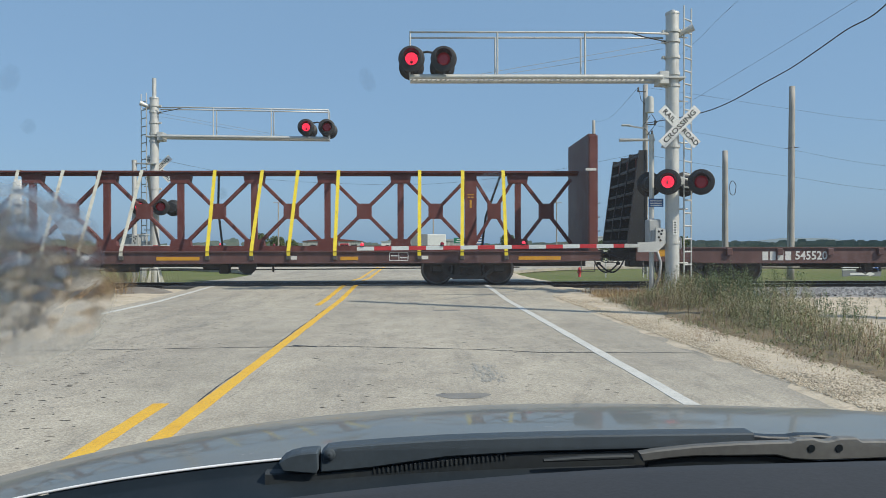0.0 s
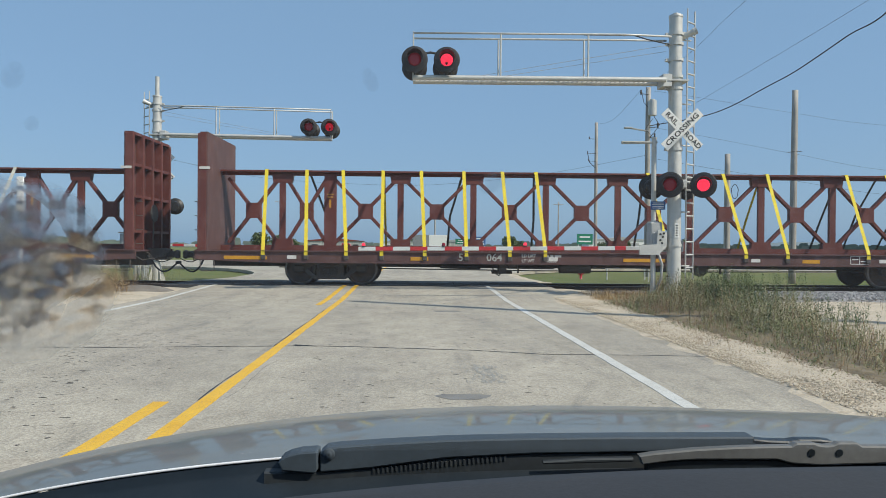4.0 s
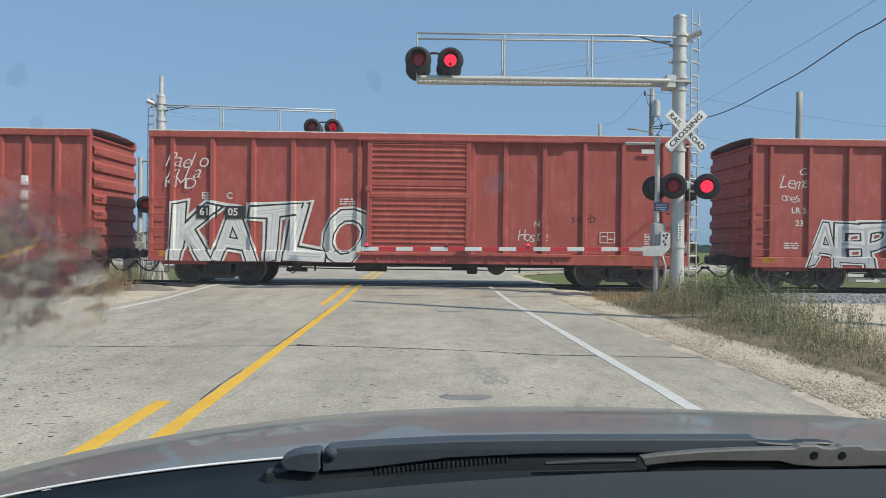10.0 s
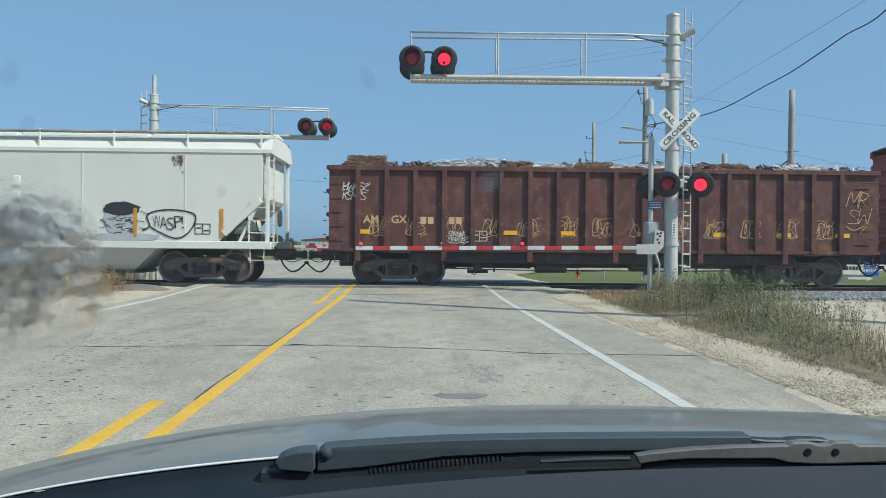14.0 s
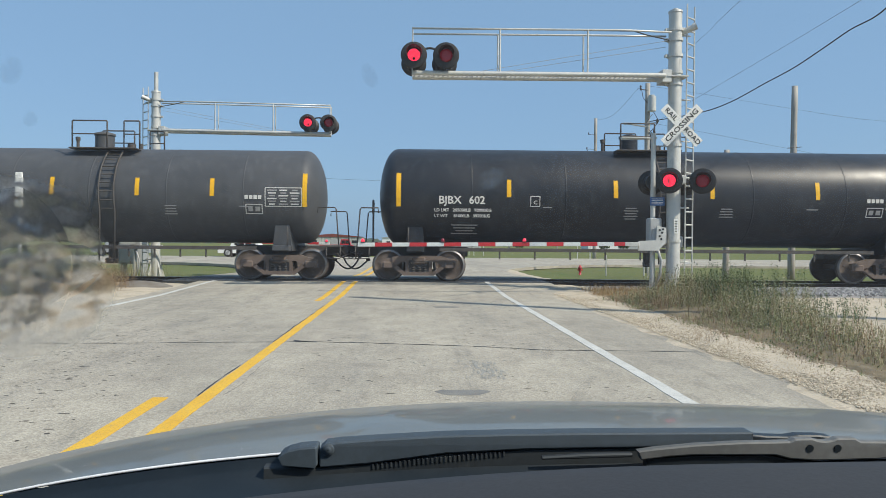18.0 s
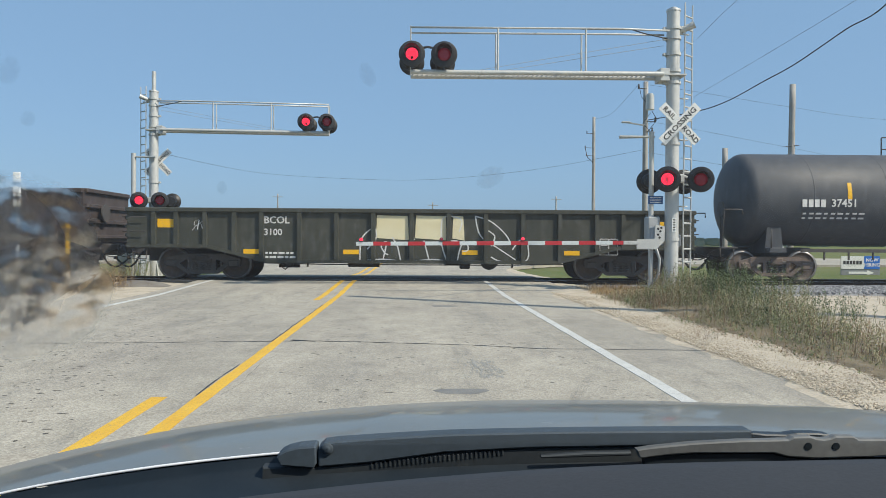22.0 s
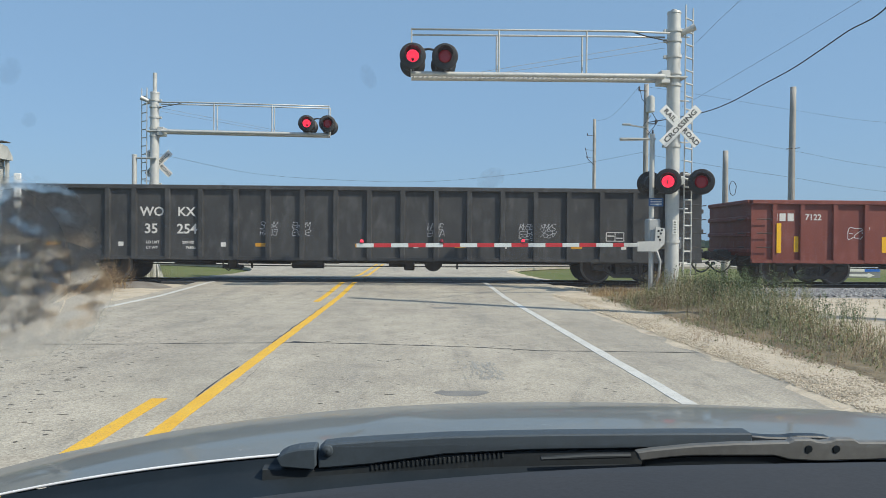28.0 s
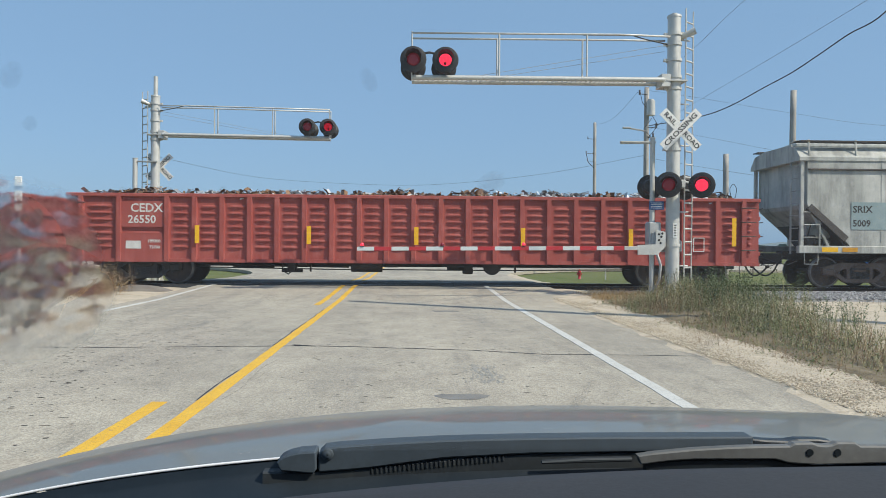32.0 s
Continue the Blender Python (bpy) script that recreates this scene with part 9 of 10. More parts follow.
# white striped marker post at the road's far side
t = thing("delineator_post", "white marker post with dark bands by the road", "post", m=pose(-7.06, 13.0, -0.06))
bm = bmesh.new()
box(bm, (0, 0, 2.17), (0.13, 0.03, 0.62), bevel=0.01)
body = part("marker_panel", bm, M["white"], t)
bm = bmesh.new()
box(bm, (0, 0.03, 1.15), (0.05, 0.03, 2.36), bevel=0.008)
part("stake", bm, M["galv"], t)
for z in (2.02, 2.28):
    bm = bmesh.new()
    box(bm, (0, -0.018, z), (0.132, 0.006, 0.05))
    part("band", bm, M["mark_black"], body)


# plants: blades and leaves by the thousand
def plant_material(name, lo, mid, hi):
    m, n, l, p = nodes_of(name)
    g = n.new("ShaderNodeNewGeometry")
    l.new(ramp(n, l, g.outputs["Random Per Island"], [(0, lo), (0.5, mid), (1, hi)]), p.inputs["Base Color"])
    p.inputs["Roughness"].default_value = 0.75
    p.inputs["Specular IOR Level"].default_value = 0.2
    return m


M["soil"] = surface("littered_verge_soil", (0.15, 0.115, 0.065), (0.27, 0.21, 0.125), 4, 30, 0.95, 0, 0.8, 0.02, (0.26, 0.21, 0.14), 0.4, None, 6)
M["green_weed"] = plant_material("fresh_green_weeds", (0.10, 0.125, 0.05), (0.17, 0.19, 0.085), (0.28, 0.28, 0.15))
M["weed"] = plant_material("roadside_weeds", (0.14, 0.145, 0.07), (0.27, 0.255, 0.14), (0.44, 0.38, 0.24))
M["straw"] = plant_material("dry_grass", (0.24, 0.14, 0.06), (0.38, 0.25, 0.12), (0.52, 0.40, 0.22))
M["leafy"] = plant_material("leafy_weed", (0.045, 0.070, 0.028), (0.085, 0.115, 0.05), (0.15, 0.18, 0.085))
M["dead"] = plant_material("brown_dead_weeds", (0.14, 0.09, 0.055), (0.25, 0.17, 0.10), (0.38, 0.28, 0.17))


def blades(name, label, spots, material, seed, curl=1.0, width=(0.0012, 0.0042)):
    """spots: x, y, z, height, count, spread."""
    rng = random.Random(seed)
    vs, fs = [], []
    for x, y, z, h, count, spread in spots:
        for _ in range(count):
            bx, by = x + rng.gauss(0, spread), y + rng.gauss(0, spread)
            hh = h * rng.uniform(0.45, 1.1)
            a = rng.uniform(0, 6.283)
            dx, dy = math.cos(a), math.sin(a)
            w = rng.uniform(*width)
            k = rng.uniform(0.1, curl) * hh
            o = len(vs)
            for u, ww, bend in ((0, 1, 0), (0.5, 0.9, 0.28), (0.85, 0.55, 0.75), (1.0, 0.06, 1.0)):
                cx, cy, cz = bx + dx * k * bend, by + dy * k * bend, z + hh * u * (1 - 0.10 * bend)
                vs.append((cx - dy * w * ww, cy + dx * w * ww, cz))
                vs.append((cx + dy * w * ww, cy - dx * w * ww, cz))
            fs += [(o, o + 1, o + 3, o + 2), (o + 2, o + 3, o + 5, o + 4), (o + 4, o + 5, o + 7, o + 6)]
    me = bpy.data.meshes.new(name)
    me.from_pydata(vs, [], fs)
    me.materials.append(material)
    return tagged(new(name, me), label, "weeds", kind="stuff")


def leafy(name, label, spots, material, seed, leaf=(0.006, 0.017)):
    """Branched weeds: thin stems set with small leaves. spots: x, y, z, height, stems, spread."""
    rng = random.Random(seed)
    vs, fs = [], []
    for x, y, z, h, stems, spread in spots:
        for _ in range(stems):
            bx, by = x + rng.gauss(0, spread), y + rng.gauss(0, spread)
            hh = h * rng.uniform(0.55, 1.1)
            lx, ly = rng.uniform(-0.25, 0.25) * hh, rng.uniform(-0.25, 0.25) * hh
            o = len(vs)
            vs += [(bx - 0.003, by, z), (bx + 0.003, by, z), (bx + lx + 0.001, by + ly, z + hh), (bx + lx - 0.001, by + ly, z + hh)]
            fs.append((o, o + 1, o + 2, o + 3))
            for k in range(int(26 * hh / 0.6) + 6):
                u = rng.uniform(0.2, 1.0)
                r = 0.14 * hh * (1.15 - u)
                px, py, pz = bx + lx * u + rng.uniform(-r, r), by + ly * u + rng.uniform(-r, r), z + hh * u + rng.uniform(-0.02, 0.04)
                a, b = rng.uniform(0, 6.28), rng.uniform(-0.6, 0.9)
                s = rng.uniform(*leaf)
                d = Vector((math.cos(a) * math.cos(b), math.sin(a) * math.cos(b), math.sin(b)))
                n = Vector((-math.sin(a), math.cos(a), rng.uniform(-0.5, 0.5)))
                o = len(vs)
                c = Vector((px, py, pz))
                vs += [tuple(c), tuple(c + d * s + n * s * 0.4), tuple(c + d * s * 2.2), tuple(c + d * s - n * s * 0.4)]
                fs.append((o, o + 1, o + 2, o + 3))
    me = bpy.data.meshes.new(name)
    me.from_pydata(vs, [], fs)
    me.materials.append(material)
    return tagged(new(name, me), label, "weeds", kind="stuff")


rng = random.Random(77)
greens, greys, browns, thin, dspots, edge = [], [], [], [], [], []


def verge_edge(y):
    return 4.16 + 0.14 * noise.noise(Vector((y * 0.9, 2, 0))) + 0.06 * noise.noise(Vector((y * 3.1, 6, 0)))


for k in range(1250):
    y = 5.2 + 12.6 * rng.random() ** 0.85
    inside = 2.0 * rng.random() ** 1.15
    if y > 15.0 and (inside < 1.3 or inside > 2.2):
        continue
    x = verge_edge(y) + inside + (0.3 if y > 13 else 0.0) * inside
    clump = noise.noise(Vector((x * 0.8, y * 0.55, 9)))
    if inside > 1.0 + 0.14 * max(0, y - 7) + 0.5 * clump or clump < -0.42:
        continue
    tall = (0.05 + 0.33 * min(1, inside / 0.9)) * (1 + 1.15 * clump) * min(1.0, 0.50 + 0.5 * max(0, y - 7.0) / 5) + (0.05 if 10 < y < 14 else 0)
    z = bank(x, y) - 0.02
    pick = rng.random() + 0.35 * noise.noise(Vector((x * 1.7, y * 0.9, 21)))
    (browns if pick < (0.62 if inside < 0.40 else 0.30) else greys if pick < 0.66 else greens).append((x, y, z, max(0.06, tall), 5, 0.13))
    if rng.random() < 0.30:
        thin.append((x, y, z, tall * 1.25, 4, 0.12))


def verge_soil():
    """Dark litter and soil under the weeds."""
    bm = bmesh.new()
    rows = []
    for j in range(66):
        y = 5.0 + 12.6 * j / 65
        a, b = verge_edge(y) - 0.02, verge_edge(y) + 1.15 + 0.14 * max(0, y - 7) + 0.2 * noise.noise(Vector((y, 4, 4)))
        row = []
        for i in range(13):
            u = i / 12
            x = a + (b - a) * u
            rise = min(1.0, i / 1.5, (12 - i) / 1.5, j / 2, (65 - j) / 2)
            row.append((x, y, bank(x, y) - 0.07 + 0.105 * rise + 0.03 * noise.noise(Vector((x * 4, y * 4, 7)))))
        rows.append(row)
    loft(bm, rows, smooth=True)
    return tagged(part("ground_verge", bm, M["soil"]), "brown soil and plant litter under the weeds", "ground", kind="structure")


verge_soil()
for k in range(190):
    y = 5.6 + 12.4 * rng.random()
    x = 4.36 + rng.gauss(0.0, 0.13) + 0.12 * noise.noise(Vector((y * 0.9, 2, 0)))
    dspots.append((x, y, 0.0, rng.uniform(0.02, 0.055), 22, 0.13))
for k in range(110):
    y = 16.2 + 2.6 * rng.random()
    edge.append((4.40 + rng.random() * 1.5, y - 0.7, 0.0, rng.uniform(0.10, 0.26), 34, 0.14))
leafy("leafy_weeds", "tangled grey-green leafy weeds on the verge", greys, M["weed"], 1, (0.008, 0.021))
leafy("leafy_weeds", "fresh green leafy weeds on the verge", greens, M["green_weed"], 2, (0.008, 0.022))
leafy("leafy_weeds", "brown withered weeds on the verge", browns, M["dead"], 21, (0.006, 0.016))
blades("grass_weeds", "thin seeding grass stems among the weeds", thin, M["weed"], 22, 0.5, (0.0009, 0.0026))
blades("dead_weeds", "low brown dead weeds along the gravel edge", dspots, M["dead"], 3, 3.2, (0.0007, 0.0020))
blades("dry_grass", "short dry orange-straw grass near the track", edge, M["straw"], 4, 0.5)
leafy("leafy_weeds", "dense dark green weed bush beside the mast", [(6.15 + rng.gauss(0, 0.50), 13.4 + rng.gauss(0, 0.5), 0.06, rng.uniform(0.5, 0.84), 5, 0.16) for _ in range(75)] + [(6.2 + rng.gauss(0, 0.3), 10.2 + rng.gauss(0, 0.4), 0.05, 0.42, 5, 0.12) for _ in range(16)], M["leafy"], 5, (0.010, 0.026))
blades("dry_grass", "brown seeding weeds among the green ones", [(4.6 + 1.7 * rng.random(), 6 + 6 * rng.random(), 0.03, rng.uniform(0.10, 0.30), 9, 0.14) for _ in range(130)], M["dead"], 61, 0.5)
blades("dry_grass", "sparse dry weeds on the stony ground", [(6.6 + 8 * rng.random(), 8 + 6.5 * rng.random(), 0.05, rng.uniform(0.06, 0.22), 12, 0.14) for _ in range(170)], M["dead"], 6, 0.6)
leafy("leafy_weeds", "thin grey-green weeds on the stony ground", [(5.0 + 1.6 * rng.random(), 7.5 + 4.5 * rng.random(), 0.03, rng.uniform(0.15, 0.38), 4, 0.16) for _ in range(60)], M["weed"], 7)
blades("grass_weeds", "low weeds on the bank", [(4.7 + 1.5 * rng.random(), 5.5 + 5 * rng.random(), 0.03, rng.uniform(0.08, 0.20), 18, 0.16) for _ in range(120)], M["weed"], 17)
blades("dry_grass", "small dry tuft on the gravel shoulder", [(3.62, 8.65, 0.02, 0.22, 46, 0.06), (3.75, 8.55, 0.02, 0.10, 40, 0.14), (4.0, 6.9, 0.02, 0.05, 60, 0.16), (3.75, 6.6, 0.02, 0.04, 40, 0.12)], M["dead"], 8, 1.6, (0.0006, 0.0017))
# left verge
blades("dry_grass", "tall dry seeding grass by the road edge", [(-7.9 + rng.gauss(0, 0.35), 17.2 + rng.gauss(0, 0.7), -0.02, rng.uniform(0.35, 0.75), 22, 0.08) for _ in range(70)], M["straw"], 9)
leafy("leafy_weeds", "dark seeding weeds by the asphalt lump", [(-7.95 + rng.gauss(0, 0.4), 17.6 + rng.gauss(0, 0.5), -0.02, rng.uniform(0.4, 0.85), 5, 0.1) for _ in range(60)], M["dead"], 92, (0.008, 0.02))
blades("grass_weeds", "green weeds on the opposite verge", [(-8.6 - 5 * rng.random(), 11 + 8 * rng.random(), -0.04, rng.uniform(0.2, 0.55), 22, 0.2) for _ in range(260)], M["weed"], 10)
leafy("leafy_weeds", "leafy weeds on the opposite verge", [(-9.2 - 4 * rng.random(), 24.4 + 3 * rng.random(), -0.2, rng.uniform(0.4, 0.8), 6, 0.2) for _ in range(80)], M["weed"], 11)
blades("grass_weeds", "uncut grass along the far side of the track", [(rng.choice((ROAD_R + 1.4 + 22 * rng.random(), ROAD_L - 1.6 - 14 * rng.random())), 24.6 + 1.4 * rng.random(), -0.2, rng.uniform(0.08, 0.22), 18, 0.22) for _ in range(420)], M["weed"], 12)


# distance: woods, hills, far yard
def far_tree(x, y, h, seed):
    rngt = random.Random(seed)
    t = thing("tree", "distant green broadleaf tree", "tree", "distant trees", pose(x, y, -0.6))
    bm = bmesh.new()
    rod(bm, (0, 0, 0), (0, 0, h * 0.5), 0.05 * h, 8, 0.025 * h)
    for k in range(5):
        a = k * 1.3
        rod(bm, (0, 0, h * (0.25 + 0.05 * k)), (math.cos(a) * h * 0.25, math.sin(a) * h * 0.25, h * (0.5 + 0.07 * k)), 0.018 * h, 6, 0.006 * h)
    part("trunk", bm, M["wood_pole"], t)
    vs, fs = [], []
    for _ in range(900):
        a, b = rngt.uniform(0, 6.28), rngt.uniform(-1, 1)
        q = rngt.random() ** 0.4
        lob = 1 + 0.25 * math.sin(3 * a + seed) * math.cos(2 * b + seed)
        px, py, pz = math.cos(a) * q * 0.42 * h * lob * math.sqrt(1 - b * b * 0.8), math.sin(a) * q * 0.42 * h * lob * math.sqrt(1 - b * b * 0.8), h * (0.60 + 0.38 * b * q)
        s = rngt.uniform(0.03, 0.065) * h
        e = Euler((rngt.uniform(0, 6), rngt.uniform(0, 6), rngt.uniform(0, 6))).to_matrix()
        o = len(vs)
        for c in ((-s, -s * 0.6, 0), (s, -s * 0.5, 0), (s * 0.8, s * 0.6, 0.2 * s), (-s * 0.7, s * 0.7, 0)):
            v = e @ Vector(c)
            vs.append((px + v.x, py + v.y, pz + v.z))
        fs.append((o, o + 1, o + 2, o + 3))
    me = bpy.data.meshes.new("crown")
    me.from_pydata(vs, [], fs)
    me.materials.append(M["leafy"])
    ob = new("crown", me)
    ob.parent = t


for k, (x, y, h) in enumerate(((22, 160, 4.4), (24.5, 162, 3.4), (16, 190, 3.6), (-31, 165, 4.2), (-36, 168, 5.0), (-28, 166, 3.4), (41, 150, 3.2), (46, 152, 3.6), (62, 160, 4.2), (-5, 200, 4), (0.5, 210, 4.2))):
    far_tree(x, y, h, 200 + k)


def far_woods():
    """A low uneven belt of woods round the horizon."""
    rngw = random.Random(5)
    vs, fs = [], []
    for _ in range(16000):
        a = rngw.uniform(0, 6.283)
        d = rngw.uniform(620, 800)
        x, y = d * math.sin(a), d * math.cos(a)
        if -0.35 < a - 6.283 * round(a / 6.283) < 0.30 and rngw.random() < 0.55:
            continue
        top = 4.5 + 4.5 * noise.noise(Vector((a * 14, 0, 0))) + 2.5 * noise.noise(Vector((a * 60, 3, 0)))
        z = -1 + max(2.0, top) * rngw.random() ** 0.7
        s = rngw.uniform(1.6, 4.2)
        o = len(vs)
        ca, sa = math.cos(a), -math.sin(a)
        t = rngw.uniform(-0.5, 0.5)
        vs += [(x - ca * s, y - sa * s, z - s * 0.4), (x + ca * s, y + sa * s, z - s * 0.5), (x + ca * s * 0.7, y + sa * s * 0.7, z + s * 0.6 + t), (x - ca * s * 0.6, y - sa * s * 0.6, z + s * 0.5)]
        fs.append((o, o + 1, o + 2, o + 3))
    me = bpy.data.meshes.new("far_woods")
    me.from_pydata(vs, [], fs)
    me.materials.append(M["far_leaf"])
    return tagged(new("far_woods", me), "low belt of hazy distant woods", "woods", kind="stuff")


# the haze of distance is put into these foliage tones
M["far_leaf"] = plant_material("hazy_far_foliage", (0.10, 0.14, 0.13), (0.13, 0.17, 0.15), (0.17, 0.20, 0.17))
# hill colour already holds the bluish haze; none hangs in the air
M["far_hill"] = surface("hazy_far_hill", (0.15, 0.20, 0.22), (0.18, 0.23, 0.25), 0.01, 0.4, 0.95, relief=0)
far_woods()
bm = bmesh.new()
secs = []
for k in range(90):
    a = -0.2 + 1.5 * k / 89
    d = 1500
    h = -2 + 24 * max(0, noise.noise(Vector((a * 5.0, 1, 0))) + 0.35) * min(1, max(0, (a - 0.25) * 4)) + 5 * noise.noise(Vector((a * 22, 5, 0)))
    secs.append([(d * math.sin(a), d * math.cos(a), -8), (d * 1.06 * math.sin(a), d * 1.06 * math.cos(a), max(-6, h)), (d * 1.2 * math.sin(a), d * 1.2 * math.cos(a), -8)])
loft(bm, secs, smooth=True)
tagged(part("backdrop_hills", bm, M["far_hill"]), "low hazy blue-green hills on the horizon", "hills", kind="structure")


# far yard: sheds and parked vehicles
def shed(x, y, w, d, h, wall, roof, label):
    t = thing("shed", label, "building", "far buildings", pose(x, y, -0.7))
    bm = bmesh.new()
    box(bm, (0, 0, h / 2), (w, d, h))
    wl_ = part("wall", bm, wall, t)
    bm = bmesh.new()
    prism(bm, [(-w / 2 - 0.2, h), (w / 2 + 0.2, h), (w / 2 + 0.2, h + 0.12), (0, h + 0.12 + w * 0.05), (-w / 2 - 0.2, h + 0.12)], -d / 2 - 0.2, d / 2 + 0.2)
    part("roof", bm, roof, t)
    bm = bmesh.new()
    box(bm, (w * 0.12, -d / 2 - 0.02, h * 0.42), (w * 0.3, 0.04, h * 0.8))
    part("door", bm, M["grey_steel"], wl_)
    for q in (-0.32, 0.38):
        bm = bmesh.new()
        box(bm, (w * q, -d / 2 - 0.02, h * 0.6), (w * 0.1, 0.04, h * 0.25))
        part("window", bm, M["tank_black"], wl_)


shed(-3.5, 190, 9, 6, 3.0, M["white"], M["grey_steel"], "low white shed far beyond the cross road")
shed(-22, 200, 16, 8, 3.2, M["hopper_grey"], M["cn_red"], "long grey shed with a red-brown roof far away")
shed(14, 220, 14, 8, 3.4, M["hopper_grey"], M["grey_steel"], "pale grey far building")
shed(70, 240, 22, 10, 4.4, M["white"], M["grey_steel"], "long white building far away")


M["car_glass"] = surface("dark_car_glass", (0.02, 0.022, 0.025), (0.03, 0.032, 0.035), 3, 20, 0.15, relief=0)
M["silver_paint"] = surface("silver_car_paint", (0.42, 0.43, 0.44), (0.46, 0.47, 0.48), 2, 80, 0.3, 0.4, 0.0)
M["tyre"] = surface("tyre_rubber", (0.02, 0.02, 0.02), (0.03, 0.03, 0.03), 4, 40, 0.85)


def vehicle(name, label, paint_m, L, H, at, cab=(0.28, 0.72), turn=0, bed=False, group="vehicles beyond the track"):
    """A side-on road vehicle: body, cabin, windows, wheels, lamps. It points along +x."""
    t = thing(name, label, "vehicle", group, Matrix.Translation(at) @ pose(0, 0, 0, 0, 0, turn))
    W = 1.8
    belt = H * 0.58
    bm = bmesh.new()
    prism(bm, [(-L / 2, 0.30), (L / 2, 0.28), (L / 2, belt * 0.80), (L * 0.30, belt), (-L / 2, belt)], -W / 2, W / 2)
    part("body", bm, paint_m, t)
    a, b = -L / 2 + L * cab[0], -L / 2 + L * cab[1]
    bm = bmesh.new()
    prism(bm, [(a, belt), (b, belt), (b - (b - a) * 0.22, H), (a + (b - a) * 0.12, H)], -W / 2 + 0.1, W / 2 - 0.1)
    cabin = part("cabin", bm, paint_m, t)
    for u0, u1 in ((0.16, 0.47), (0.51, 0.84)):
        for sy in (-1, 1):
            bm = bmesh.new()
            x0, x1 = a + (b - a) * u0, a + (b - a) * u1
            box(bm, ((x0 + x1) / 2, sy * (W / 2 - 0.09), belt + (H - belt) * 0.5), (x1 - x0, 0.03, (H - belt) * 0.6))
            part("side_window", bm, M["car_glass"], cabin)
    for x in (-L * 0.31, L * 0.31):
        for sy in (-1, 1):
            bm = bmesh.new()
            rod(bm, (x, sy * (W / 2 - 0.2), 0.33), (x, sy * (W / 2 + 0.01), 0.33), 0.33, 18)
            w = part("wheel", bm, M["tyre"], t)
            bm = bmesh.new()
            rod(bm, (x, sy * (W / 2 + 0.0), 0.33), (x, sy * (W / 2 + 0.02), 0.33), 0.2, 14)
            part("rim", bm, M["silver_paint"], w)
    for sy in (-0.6, 0.6):
        bm = bmesh.new()
        box(bm, (L / 2 + 0.005, sy, belt * 0.72), (0.03, 0.34, 0.14))
        part("headlight", bm, M["white"], t)
        bm = bmesh.new()
        box(bm, (-L / 2 - 0.005, sy, belt * 0.75), (0.03, 0.3, 0.16))
        part("tail_light", bm, M["retro_red"], t)
    return t


passing = vehicle("sedan", "silver sedan passing on the cross road", M["silver_paint"], 4.3, 1.42, (-60, 58, -0.06), (0.22, 0.80))
ahead = vehicle("sedan", "pale sedan driving ahead on the cross road", M["white"], 4.2, 1.42, (-60, 58, -0.06), (0.22, 0.80))
vehicle("parked_truck", "red truck parked far beyond the cross road", M["retro_red"], 6.2, 2.2, (-12.5, 120, -0.55), (0.55, 0.85))
vehicle("parked_truck", "dark pickup parked far beyond the cross road", M["tank_black"], 5.2, 1.8, (-6.5, 122, -0.55), (0.34, 0.7))
vehicle("parked_car", "white car parked far beyond the cross road", M["white"], 4.6, 1.5, (-3.0, 125, -0.55))
tr = thing("box_trailer", "white and grey box trailer parked far beyond the road", "trailer", m=pose(2.7, 115, -0.5))
bm = bmesh.new()
box(bm, (0, 0, 2.3), (5.6, 2.5, 2.6), bevel=0.05)
tb = part("box", bm, M["white"], tr)
bm = bmesh.new()
box(bm, (-1.45, -1.26, 2.35), (2.6, 0.02, 2.5))
part("side_panel", bm, M["lens_grey"], tb)
for x in (-1.8, -0.9, 1.8):
    bm = bmesh.new()
    rod(bm, (x, -1.2, 0.48), (x, 1.2, 0.48), 0.48, 16)
    part("wheel", bm, M["tyre"], tr)
bm = bmesh.new()
box(bm, (0, 0, 0.9), (5.4, 1.0, 0.2))
part("chassis", bm, M["steel_dark"], tr)

# ---- the car that carries the camera ----
M["trim_grey"] = surface("dusty_grey_cowl_plastic", (0.020, 0.026, 0.032), (0.030, 0.037, 0.043), 4, 90, 0.6, 0, 0.1, 0.001, (0.05, 0.055, 0.055), 0.3, None, 14)
M["trim_black"] = surface("black_cowl_plastic", (0.009, 0.014, 0.019), (0.014, 0.020, 0.026), 6, 120, 0.45, 0, 0.15, 0.001)
M["blade_rubber"] = surface("dusty_blue_black_plastic", (0.036, 0.052, 0.068), (0.046, 0.064, 0.082), 6, 90, 0.7, 0, 0.1, 0.001)
M["dash"] = surface("dark_grey_dash_vinyl", (0.027, 0.029, 0.034), (0.036, 0.038, 0.044), 3, 200, 0.7, 0, 0.3, 0.001, (0.012, 0.012, 0.014), 0.12, None, 9)
M["arm_metal"] = surface("grey_wiper_metal", (0.105, 0.108, 0.108), (0.155, 0.158, 0.155), 8, 80, 0.65, 0.1, 0.1, 0.001, (0.05, 0.05, 0.05), 0.2, None, 20)
# near-white colour puts the specular highlight into the hood's rear edge
M["edge_glint"] = surface("hood_edge_glint", (0.85, 0.86, 0.87), (0.78, 0.80, 0.82), 6, 60, 0.25, 0.1, 0.0)

